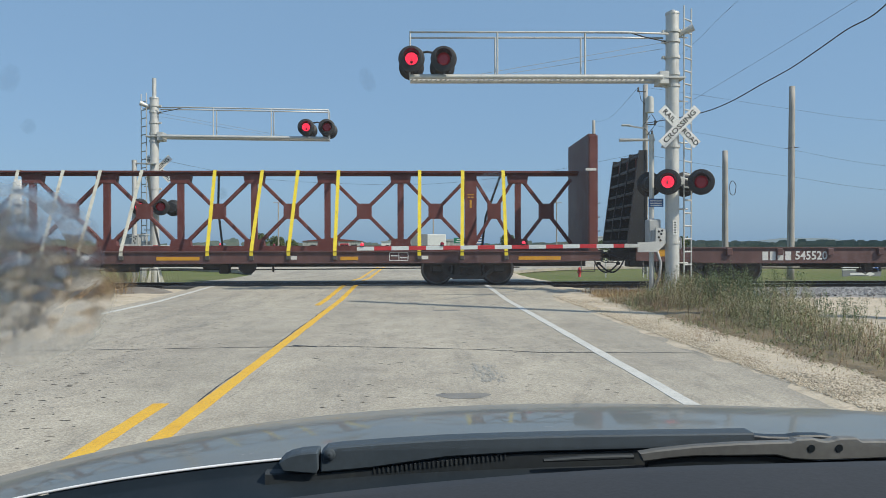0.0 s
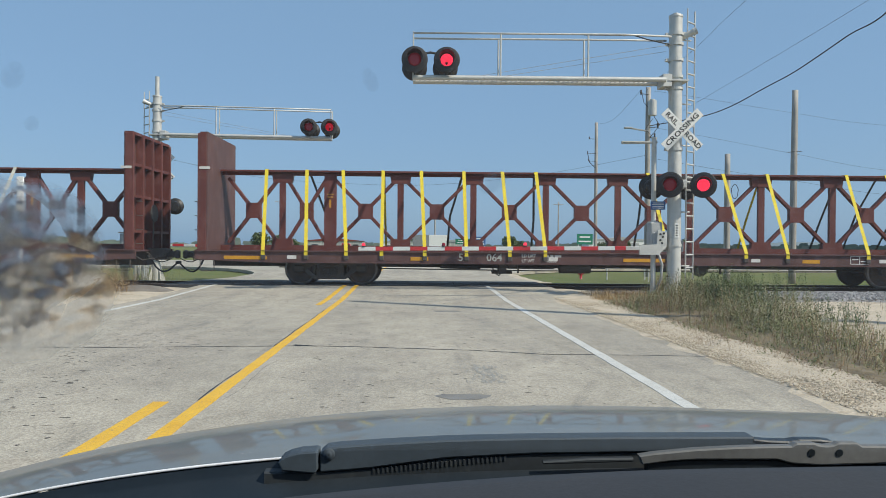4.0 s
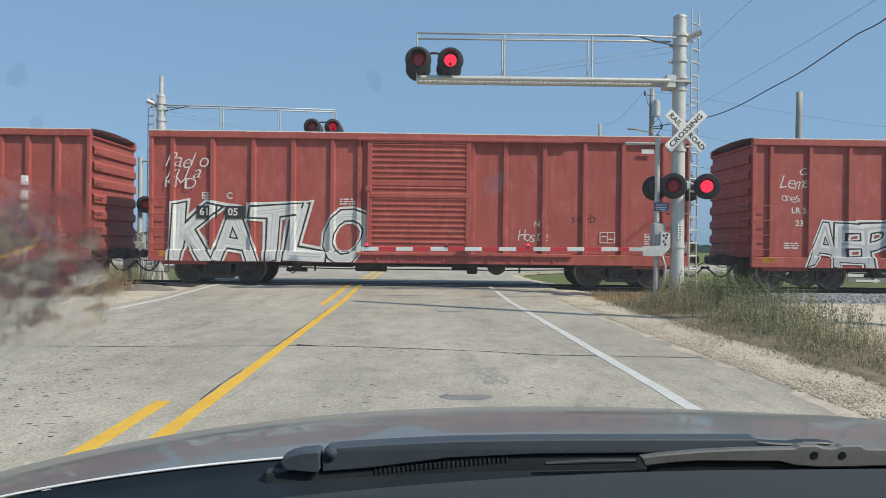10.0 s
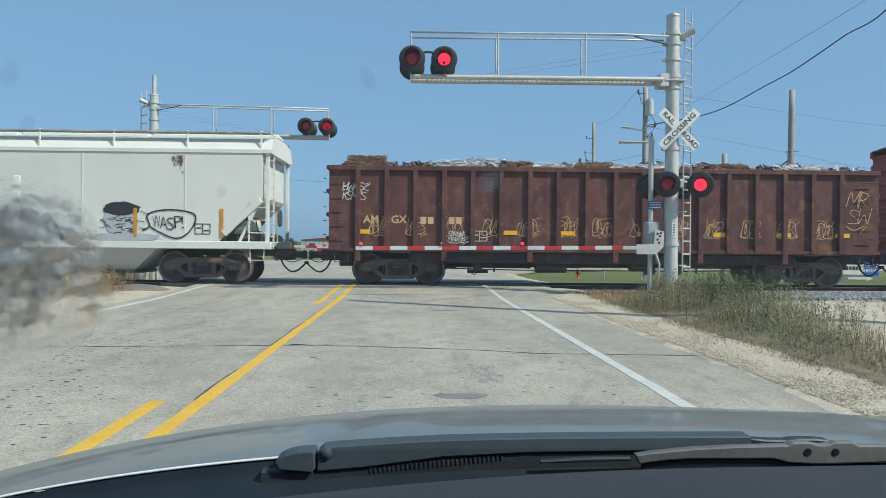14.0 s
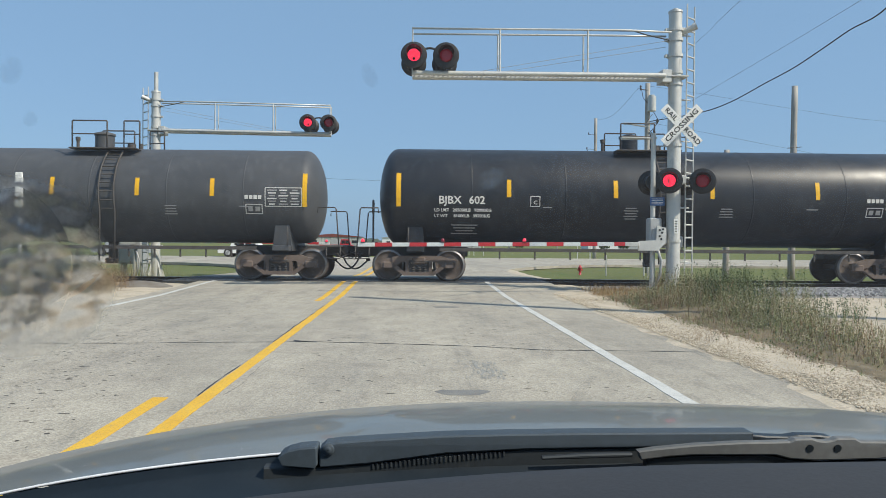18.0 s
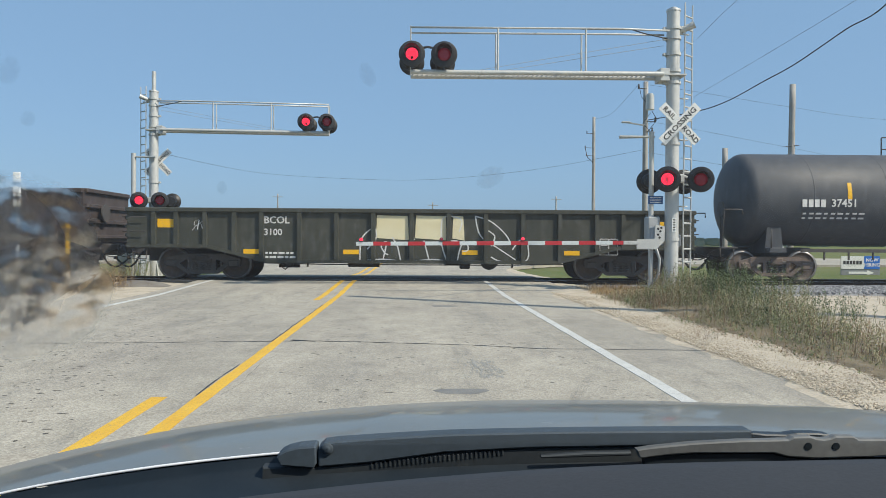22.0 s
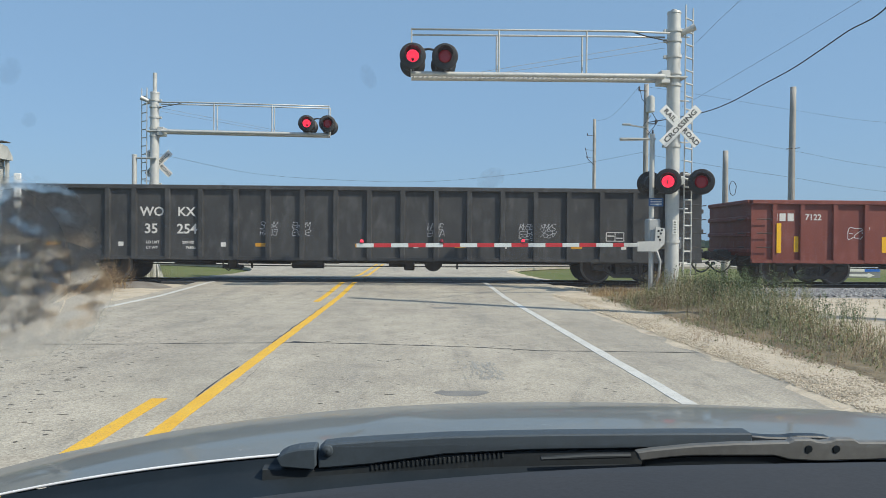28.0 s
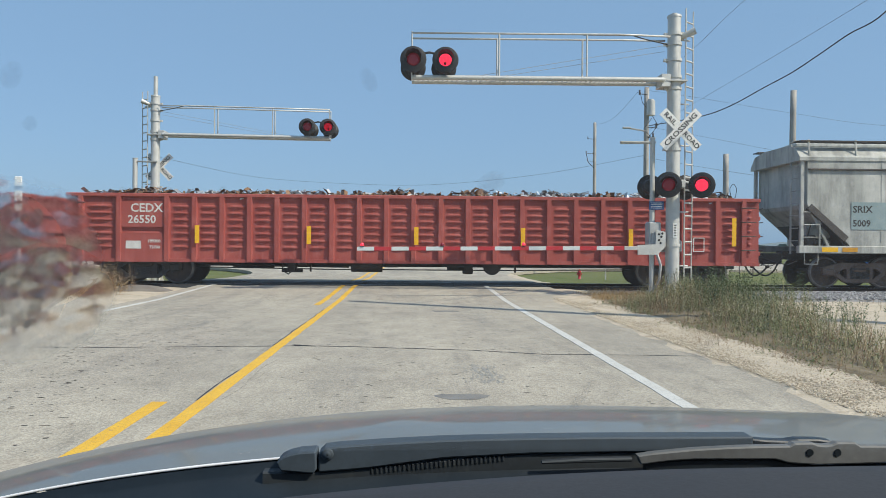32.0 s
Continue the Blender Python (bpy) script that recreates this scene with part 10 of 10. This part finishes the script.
def hood_material():
    """Silver-grey metallic paint under a glossy coat, with a thin uneven layer of road dust."""
    m, n, l, p = nodes_of("silver_grey_hood_paint")
    tc = n.new("ShaderNodeTexCoord").outputs["Object"]
    flake, dust = noise_tex(n, l, tc, 400, 2, 0.5), noise_tex(n, l, tc, 3.5, 6, 0.7, (1.0, 3.0, 1.0))
    spots = noise_tex(n, l, tc, 38, 4, 0.7)
    col = mix(n, l, ramp(n, l, flake, [(0.3, (0, 0, 0)), (0.7, (1, 1, 1))]), (0.138, 0.147, 0.138), (0.172, 0.182, 0.170))
    col = mix(n, l, ramp(n, l, dust, [(0.40, (0, 0, 0)), (0.70, (0.35, 0.35, 0.35))]), col, (0.27, 0.265, 0.235))
    col = mix(n, l, ramp(n, l, spots, [(0.66, (0, 0, 0)), (0.72, (0.5, 0.5, 0.5))]), col, (0.34, 0.33, 0.30))
    l.new(col, p.inputs["Base Color"])
    p.inputs["Metallic"].default_value = 0.10
    l.new(ramp(n, l, dust, [(0.3, (0.48,) * 3), (0.7, (0.66,) * 3)]), p.inputs["Roughness"])
    p.inputs["Coat Weight"].default_value = 0.50
    l.new(ramp(n, l, dust, [(0.3, (0.035,) * 3), (0.75, (0.13,) * 3)]), p.inputs["Coat Roughness"])
    bump(n, l, p, noise_tex(n, l, tc, 7.0, 3, 0.5), 0.10, 0.0025)
    return m


M["hood_paint"] = hood_material()
own = thing("car", "silver-grey car waiting at the crossing, seen from inside", "car")


def hood_rear(x):
    d = x - 0.4
    return 0.9405 - 0.003 * d - 0.0448 * d ** 2 + 0.0051 * d ** 3 - 0.0319 * d ** 4


def hood_z(x, y):
    d, s = x - 0.4, y - 1.0
    crown = 0.881 - 0.0144 * d - 0.0611 * d ** 2 + 0.0266 * d ** 3 - 0.0105 * d ** 4
    rise, fall = crown - hood_rear(x), (1.22 - crown) / 1.5
    b = 2 * (-fall - 2 * rise)
    return hood_rear(x) + (-fall - b) * s + b * s * s


bm = bmesh.new()
secs = []
for j in range(41):
    y = 1.0 + 0.95 * j / 40
    row = []
    for k in range(81):
        x = -0.86 + 1.98 * k / 80
        crease = 0.006 * math.exp(-((abs(x - 0.40) - 0.42) / 0.05) ** 2) * min(1, (y - 1.0) * 6) * min(1, max(0, (1.45 - y) * 4))
        row.append((x, y, hood_z(x, y) + crease))
    secs.append(row)
secs.append([(x, y + 0.02, z - 0.12) for x, y, z in secs[-1]])
loft(bm, secs, smooth=True)
part("hood", bm, M["hood_paint"], own, "glossy silver-grey hood")
bm = bmesh.new()
pipe(bm, [(x, 0.998, hood_rear(x) - 0.001) for x in np.linspace(-0.86, 1.12, 70)], 0.0022, 6)
part("hood_edge", bm, M["edge_glint"], own, "rolled rear edge of the hood with a painted-in highlight")
bm = bmesh.new()
secs = []
for k in range(61):
    x = -0.86 + 1.98 * k / 60
    zt = hood_rear(x)
    secs.append([(x, 0.70, zt - 0.075), (x, 0.80, zt - 0.050), (x, 0.90, zt - 0.042), (x, 0.985, zt - 0.020), (x, 0.992, zt - 0.003), (x, 0.996, zt - 0.10)])
loft(bm, secs, smooth=True)
part("cowl", bm, M["trim_black"], own, "black plastic cowl")
def plate(name, outline, y0, y1, mt, label="", round_by=0.002):
    """A shallow moulding of the given outline, its rim rounded off."""
    bm = bmesh.new()
    inner = []
    n = len(outline)
    for k, (x, z) in enumerate(outline):
        (xa, za), (xb, zb) = outline[k - 1], outline[(k + 1) % n]
        tx, tz = xb - xa, zb - za
        d = math.hypot(tx, tz) or 1
        inner.append((x - tz / d * -round_by, z + tx / d * -round_by))
    rows = [[(x, y1, z) for x, z in outline], [(x, y0 + round_by, z) for x, z in outline], [(x, y0, z) for x, z in inner]]
    loft(bm, rows, close=True, caps=True)
    bmesh.ops.recalc_face_normals(bm, faces=bm.faces)
    return part(name, bm, mt, own, label)


plate("wiper_cover", [(-0.0967, 0.9475), (-0.0387, 0.9511), (0.0464, 0.9553), (0.14, 0.9572), (0.2362, 0.9582), (0.36, 0.9584), (0.4759, 0.9584), (0.4772, 0.957), (0.4772, 0.942), (0.4745, 0.9408), (0.3165, 0.9380), (0.1648, 0.9366), (0.0466, 0.9311), (-0.0579, 0.9177), (-0.1225, 0.9127), (-0.1245, 0.917), (-0.1238, 0.938), (-0.1161, 0.9450)], 0.962, 0.99, M["blade_rubber"], "long dusty blue-black wiper cover")
plate("wiper_cap", [(-0.1799, 0.9270), (-0.1754, 0.9322), (-0.1662, 0.9368), (-0.1508, 0.9404), (-0.1300, 0.9418), (-0.1268, 0.940), (-0.1262, 0.918), (-0.130, 0.9122), (-0.1737, 0.9160)], 0.958, 0.99, M["blade_rubber"], "rounded end cap of the wiper")
bm = bmesh.new()
lathe(bm, [(0.001, 0.004), (0.0045, 0.004), (0.0055, 0.002), (0.0075, 0.0025), (0.0085, 0.0)], pose(-0.112, 0.9615, 0.9375, 90), 18)
part("wiper_pivot", bm, M["blade_rubber"], own, "round pivot of the wiper")
plate("cowl_fairing", [(-0.20, 0.912), (-0.13, 0.9115), (-0.058, 0.9165), (0.0466, 0.930), (0.16, 0.9355), (0.31, 0.937), (0.47, 0.939), (0.47, 0.90), (0.16, 0.895), (-0.20, 0.885)], 0.966, 0.985, M["trim_grey"], "dark moulded fairing under the wiper")
for k in range(30):
    bm = bmesh.new()
    x = -0.052 + 0.0062 * k
    box(bm, (x, 0.9675, 0.9135 + 0.090 * (x + 0.052)), (0.0028, 0.006, 0.008), bevel=0.0006)
    part("vent_slat", bm, M["trim_grey"], own)
plate("wiper_link", [(0.1777, 0.9314), (0.239, 0.9349), (0.3007, 0.9356), (0.3007, 0.930), (0.2391, 0.9285), (0.1778, 0.9272)], 0.944, 0.952, M["trim_grey"])
plate("wiper_arm", [(0.3068, 0.9400), (0.3271, 0.9432), (0.385, 0.9484), (0.4448, 0.9512), (0.5169, 0.9524), (0.524, 0.9560), (0.548, 0.9563), (0.556, 0.9535), (0.566, 0.9525), (0.576, 0.9538), (0.5830, 0.9566), (0.6078, 0.9565), (0.6155, 0.9518), (0.70, 0.951), (0.82, 0.948), (0.82, 0.930), (0.66, 0.9290), (0.6363, 0.9278), (0.5562, 0.9262), (0.5164, 0.9286), (0.4965, 0.9340), (0.3851, 0.9345), (0.3507, 0.9325), (0.3117, 0.9280)], 0.938, 0.950, M["arm_metal"], "grey metal wiper arm with two holes")
# black plate draws the shadow gap between wiper arm and dashboard
plate("arm_underside", [(0.32, 0.930), (0.385, 0.9335), (0.4965, 0.933), (0.52, 0.927), (0.56, 0.924), (0.64, 0.926), (0.82, 0.926), (0.82, 0.915), (0.32, 0.915)], 0.944, 0.958, M["trim_black"], "black underside of the wiper arm")
for x, z in ((0.5436, 0.9435), (0.5825, 0.9433)):
    bm = bmesh.new()
    rod(bm, (x, 0.9368, z), (x, 0.9378, z), 0.0050, 14)
    part("arm_hole", bm, M["trim_black"], own)
plate("wiper_spring", [(0.4785, 0.9535), (0.50, 0.9515), (0.53, 0.9505), (0.545, 0.9528), (0.575, 0.9525), (0.592, 0.9505), (0.594, 0.9420), (0.4785, 0.9400)], 0.968, 0.985, M["trim_black"])
# dashboard
bm = bmesh.new()
secs = []
for k in range(41):
    x = -0.55 + 1.7 * k / 40
    ze = 0.9723 + 0.0695 * x - 0.0873 * x * x if x < 0.4 else 0.9861 + 0.02 * (x - 0.4) * (1.2 - x)
    ye = 0.74 - 0.05 * (x - 0.35) ** 2
    secs.append([(x, ye + 0.012, ze - 0.05), (x, ye + 0.008, ze - 0.008), (x, ye, ze), (x, ye - 0.03, ze + 0.003), (x, 0.55, ze - 0.004), (x, 0.40, ze - 0.03), (x, 0.34, ze - 0.10)])
loft(bm, secs, smooth=True)
part("dashboard", bm, M["dash"], own, "dark grey moulded dashboard top")
bm = bmesh.new()
secs = []
for k in range(21):
    x = -0.62 + 1.50 * k / 20
    q = 1 - ((x - 0.13) / 0.75) ** 2
    secs.append([(x, 0.30 + 0.05 * q, 1.445), (x, 0.10, 1.475 + 0.02 * q), (x, -0.6, 1.50 + 0.03 * q), (x, -1.5, 1.475 + 0.02 * q), (x, -1.52, 1.44), (x, -0.6, 1.46), (x, 0.28 + 0.05 * q, 1.43)])
loft(bm, secs, close=True, caps=True, smooth=True)
part("roof", bm, M["hood_paint"], own, "silver-grey car roof above the view")
SIDE = Matrix.Rotation(radians(90), 4, "Z")             # a drawing in x, z turned to lie along y


def arch(yc, r, z):
    return [(yc - r * math.cos(a), z + r * math.sin(a)) for a in np.linspace(0, math.pi, 11)]


for xs, edge_x in ((-0.875, -0.86), (1.135, 1.12)):
    top = [(y, hood_z(edge_x, y) - 0.012) for y in np.linspace(1.93, 1.0, 8)]
    outline = [(-2.62, 0.46)] + arch(-1.95, 0.39, 0.36) + arch(1.35, 0.39, 0.36) + [(1.92, 0.42), (1.95, 0.56)] + top + [(0.86, 0.89), (-2.5, 0.94), (-2.62, 0.90)]
    bm = bmesh.new()
    prism(bm, outline, -xs - 0.03, -xs + 0.03, m=SIDE)
    side = part("body_side", bm, M["hood_paint"], own)
    out = -0.034 if xs < 0 else 0.034
    for ya, yb in ((0.62, -0.42), (-0.47, -1.45)):      # doors
        bm = bmesh.new()
        box(bm, (xs + out, (ya + yb) / 2, 0.64), (0.012, ya - yb, 0.50), bevel=0.005)
        door = part("door", bm, M["hood_paint"], side)
        bm = bmesh.new()
        box(bm, (xs + out * 1.4, yb + 0.16, 0.80), (0.03, 0.18, 0.03), bevel=0.01)
        part("handle", bm, M["trim_black"], door)
    inward = 0.20 if xs < 0 else -0.20
    for ya, yb in ((0.84, 0.30), (-0.44, -0.44), (-1.55, -1.45)):
        bm = bmesh.new()
        box_between(bm, (xs + (0.02 if xs < 0 else -0.02), ya, 0.91), (xs + inward, yb, 1.45), 0.05, 0.06)
        part("pillar", bm, M["hood_paint"], own)
    for yc in (1.35, -1.95):
        bm = bmesh.new()
        lathe(bm, [(0.20, -0.11), (0.33, -0.11), (0.36, -0.07), (0.36, 0.07), (0.33, 0.11), (0.20, 0.11)], pose(xs + (0.10 if xs < 0 else -0.10), yc, 0.36, 0, 90), 28)
        tyre = part("wheel", bm, M["tyre"], own, "black tyre")
        bm = bmesh.new()
        lathe(bm, [(0.001, 0.05), (0.08, 0.06), (0.19, 0.03), (0.205, 0.09), (0.205, -0.09), (0.001, -0.05)], pose(xs + (0.10 if xs < 0 else -0.10), yc, 0.36, 0, -90 if xs < 0 else 90), 24)
        part("rim", bm, M["silver_paint"], tyre)
bm = bmesh.new()
box(bm, (0.13, -0.35, 0.32), (1.94, 4.2, 0.05))
part("floor_pan", bm, M["trim_black"], own)
bm = bmesh.new()
box(bm, (0.13, 1.93, 0.48), (1.96, 0.10, 0.30), bevel=0.03)
part("bumper", bm, M["hood_paint"], own)
bm = bmesh.new()
box(bm, (0.13, -2.60, 0.68), (1.96, 0.10, 0.52), bevel=0.03)
part("tailgate", bm, M["hood_paint"], own)
bm = bmesh.new()
put(bm, [(-0.70, -2.58, 0.93), (0.96, -2.58, 0.93), (0.86, -1.52, 1.46), (-0.60, -1.52, 1.46)], [(0, 1, 2, 3)])
part("rear_window", bm, M["car_glass"], own)
for x in (-0.66, 0.92):
    bm = bmesh.new()
    box(bm, (x, 1.965, 0.60), (0.30, 0.06, 0.10), bevel=0.02)
    part("headlight", bm, M["white"], own)
    bm = bmesh.new()
    box(bm, (x + (-0.1 if x < 0 else 0.1), -2.645, 0.80), (0.14, 0.03, 0.18), bevel=0.01)
    part("tail_light", bm, M["retro_red"], own)


def smear_material(name, tone, strength, scale, film_share=1.0, core=0.45):
    m, n, l, p = nodes_of(name)
    tc = n.new("ShaderNodeTexCoord").outputs["Object"]
    d = n.new("ShaderNodeVectorMath")
    d.operation = "LENGTH"
    l.new(tc, d.inputs[0])
    fall = ramp(n, l, d.outputs["Value"], [(0.0, (1, 1, 1)), (core, (0.7, 0.7, 0.7)), (1.0, (0, 0, 0))])
    wob = noise_tex(n, l, tc, scale * 0.45, 4, 0.6)
    a = mix(n, l, 1.0, fall, ramp(n, l, wob, [(0.3, (0.1, 0.1, 0.1)), (0.7, (1.6, 1.6, 1.6))]), "MULTIPLY")
    a = ramp(n, l, a, [(0.02, (0, 0, 0)), (0.22, (0.55, 0.55, 0.55)), (0.5, (1, 1, 1))])
    a = mix(n, l, 1.0, a, ramp(n, l, noise_tex(n, l, tc, scale * 1.8, 3, 0.6), [(0.35, (0.72 * strength,) * 3), (0.6, (strength,) * 3)]), "MULTIPLY")
    clear, film, lens = n.new("ShaderNodeBsdfTransparent"), n.new("ShaderNodeBsdfTranslucent"), n.new("ShaderNodeBsdfRefraction")
    col = ramp(n, l, noise_tex(n, l, tc, scale * 0.8, 4, 0.6), [(0.35, tuple(0.6 * v for v in tone)), (0.65, tone)])
    l.new(col, film.inputs["Color"])
    lens.inputs["IOR"].default_value, lens.inputs["Roughness"].default_value = 1.06, 0.52
    wave = n.new("ShaderNodeBump")
    wave.inputs["Strength"].default_value, wave.inputs["Distance"].default_value = 0.45, 0.10
    l.new(noise_tex(n, l, tc, scale * 0.6, 1, 0.4), wave.inputs["Height"])
    l.new(wave.outputs[0], lens.inputs["Normal"])
    body = n.new("ShaderNodeMixShader")
    body.inputs[0].default_value = film_share
    l.new(lens.outputs[0], body.inputs[1])
    l.new(film.outputs[0], body.inputs[2])
    mx = n.new("ShaderNodeMixShader")
    l.new(a, mx.inputs[0])
    l.new(clear.outputs[0], mx.inputs[1])
    l.new(body.outputs[0], mx.inputs[2])
    l.new(mx.outputs[0], n["Material Output"].inputs["Surface"])
    return m


M["smear"] = smear_material("grimy_glass_smear", (0.42, 0.41, 0.43), 0.95, 3.4, 0.14, 0.6)
M["speck"] = smear_material("glass_speck", (0.30, 0.32, 0.34), 0.12, 1.5)
M["speck_pale"] = smear_material("pale_glass_speck", (0.9, 0.9, 0.9), 0.22, 1.5)


def smear(x, z, rx, rz, mt, label, tilt=0.0):
    bm = bmesh.new()
    put(bm, [(math.cos(a), 0, math.sin(a)) for a in np.linspace(0, 6.2832, 33)[:-1]], [tuple(range(32))])
    ob = part("glass_smear", bm, mt, own, label)
    ob.matrix_basis = Matrix.Translation((x, 0.5, z)) @ Matrix.Rotation(tilt, 4, "Y") @ Matrix.Diagonal((rx, 1, rz, 1))


def glass_material():
    """Clear windscreen glass with a thin even dust film, added to veil dark tones."""
    m, n, l, p = nodes_of("dusty_windscreen_glass")
    clear, film, mx = n.new("ShaderNodeBsdfTransparent"), n.new("ShaderNodeBsdfTranslucent"), n.new("ShaderNodeMixShader")
    clear.inputs["Color"].default_value = (0.99, 1.0, 0.995, 1)
    film.inputs["Color"].default_value = (0.8, 0.82, 0.85, 1)
    tc = n.new("ShaderNodeTexCoord").outputs["Object"]
    l.new(ramp(n, l, noise_tex(n, l, tc, 6, 4, 0.6), [(0.3, (0.020,) * 3), (0.75, (0.032,) * 3)]), mx.inputs[0])
    l.new(clear.outputs[0], mx.inputs[1])
    l.new(film.outputs[0], mx.inputs[2])
    l.new(mx.outputs[0], n["Material Output"].inputs["Surface"])
    return m


bm = bmesh.new()
rows = []
for j in range(9):
    v = j / 8
    rows.append([((0.13 + (1.66 - 0.22 * v) * (u - 0.5)), 0.905 - 0.56 * v + 0.05 * (1 - (2 * u - 1) ** 2), 0.945 + 0.50 * v) for u in [i / 16 for i in range(17)]])
loft(bm, rows, smooth=True)
part("windscreen", bm, glass_material(), own, "clear curved windscreen with a thin dust film")
for x, z, rx, rz, tl in ((-0.268, 1.222, 0.058, 0.046, 0.3), (-0.262, 1.178, 0.060, 0.042, -0.2), (-0.290, 1.200, 0.055, 0.060, 0.0)):
    smear(x, z, rx, rz, M["smear"], "blurred grimy smear on the windscreen", tl)
for x, z, rx, rz, tl in ((-0.031, 1.337, 0.006, 0.010, -0.4), (-0.277, 1.336, 0.009, 0.011, 0.3), (-0.264, 1.303, 0.006, 0.006, 0), (-0.132, 1.257, 0.004, 0.005, 0), (0.122, 1.114, 0.005, 0.014, 0.6), (0.097, 1.1415, 0.006, 0.006, 0), (0.183, 1.108, 0.006, 0.005, 0), (0.214, 1.150, 0.014, 0.004, -0.5)):
    smear(x, z, rx, rz, M["speck"], "small dark speck on the windscreen", tl)
smear(0.056, 1.266, 0.012, 0.008, M["speck_pale"], "pale smudge on the windscreen", -0.5)


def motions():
    beat, swap = 0.6036, 0.288                               # seconds a shutter leaves a lamp showing, and the first change
    # shutter plates swing before steady bowls to imitate the flashing
    for plate, m, first in LAMP_SHUTTERS:
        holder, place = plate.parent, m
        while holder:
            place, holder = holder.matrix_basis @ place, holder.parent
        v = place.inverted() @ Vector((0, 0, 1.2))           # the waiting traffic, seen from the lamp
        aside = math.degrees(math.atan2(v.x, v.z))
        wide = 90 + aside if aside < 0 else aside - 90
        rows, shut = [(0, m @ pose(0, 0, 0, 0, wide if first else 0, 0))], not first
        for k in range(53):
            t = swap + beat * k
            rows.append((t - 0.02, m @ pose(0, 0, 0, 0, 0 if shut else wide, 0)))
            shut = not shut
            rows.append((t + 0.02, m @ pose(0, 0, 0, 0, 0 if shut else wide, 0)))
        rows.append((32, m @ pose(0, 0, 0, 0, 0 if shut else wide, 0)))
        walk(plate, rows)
    for car, x0 in CARS:
        walk(car, [(t, ALONG @ pose(x0 + SPEED * t, TRACK_Y, RAIL_Z)) for t in (0, 4, 8, 12, 16, 20, 24, 28, 32)])
    turn = math.degrees(SPEED / 0.457)                      # degrees a second
    for wheels, x in WHEELSETS:
        walk(wheels, [(k / 15, pose(x, 0, 0.457, 0, turn * k / 15, 0)) for k in range(481)])
    for t_car, x_car, t_at in ((passing, 9.14, 21.0), (ahead, -2.63, 19.0)):
        walk(t_car, [(t, pose(x_car + 10.8 * (t - t_at), 58, -0.06)) for t in (0, 8, 16, 24, 32)])


motions()
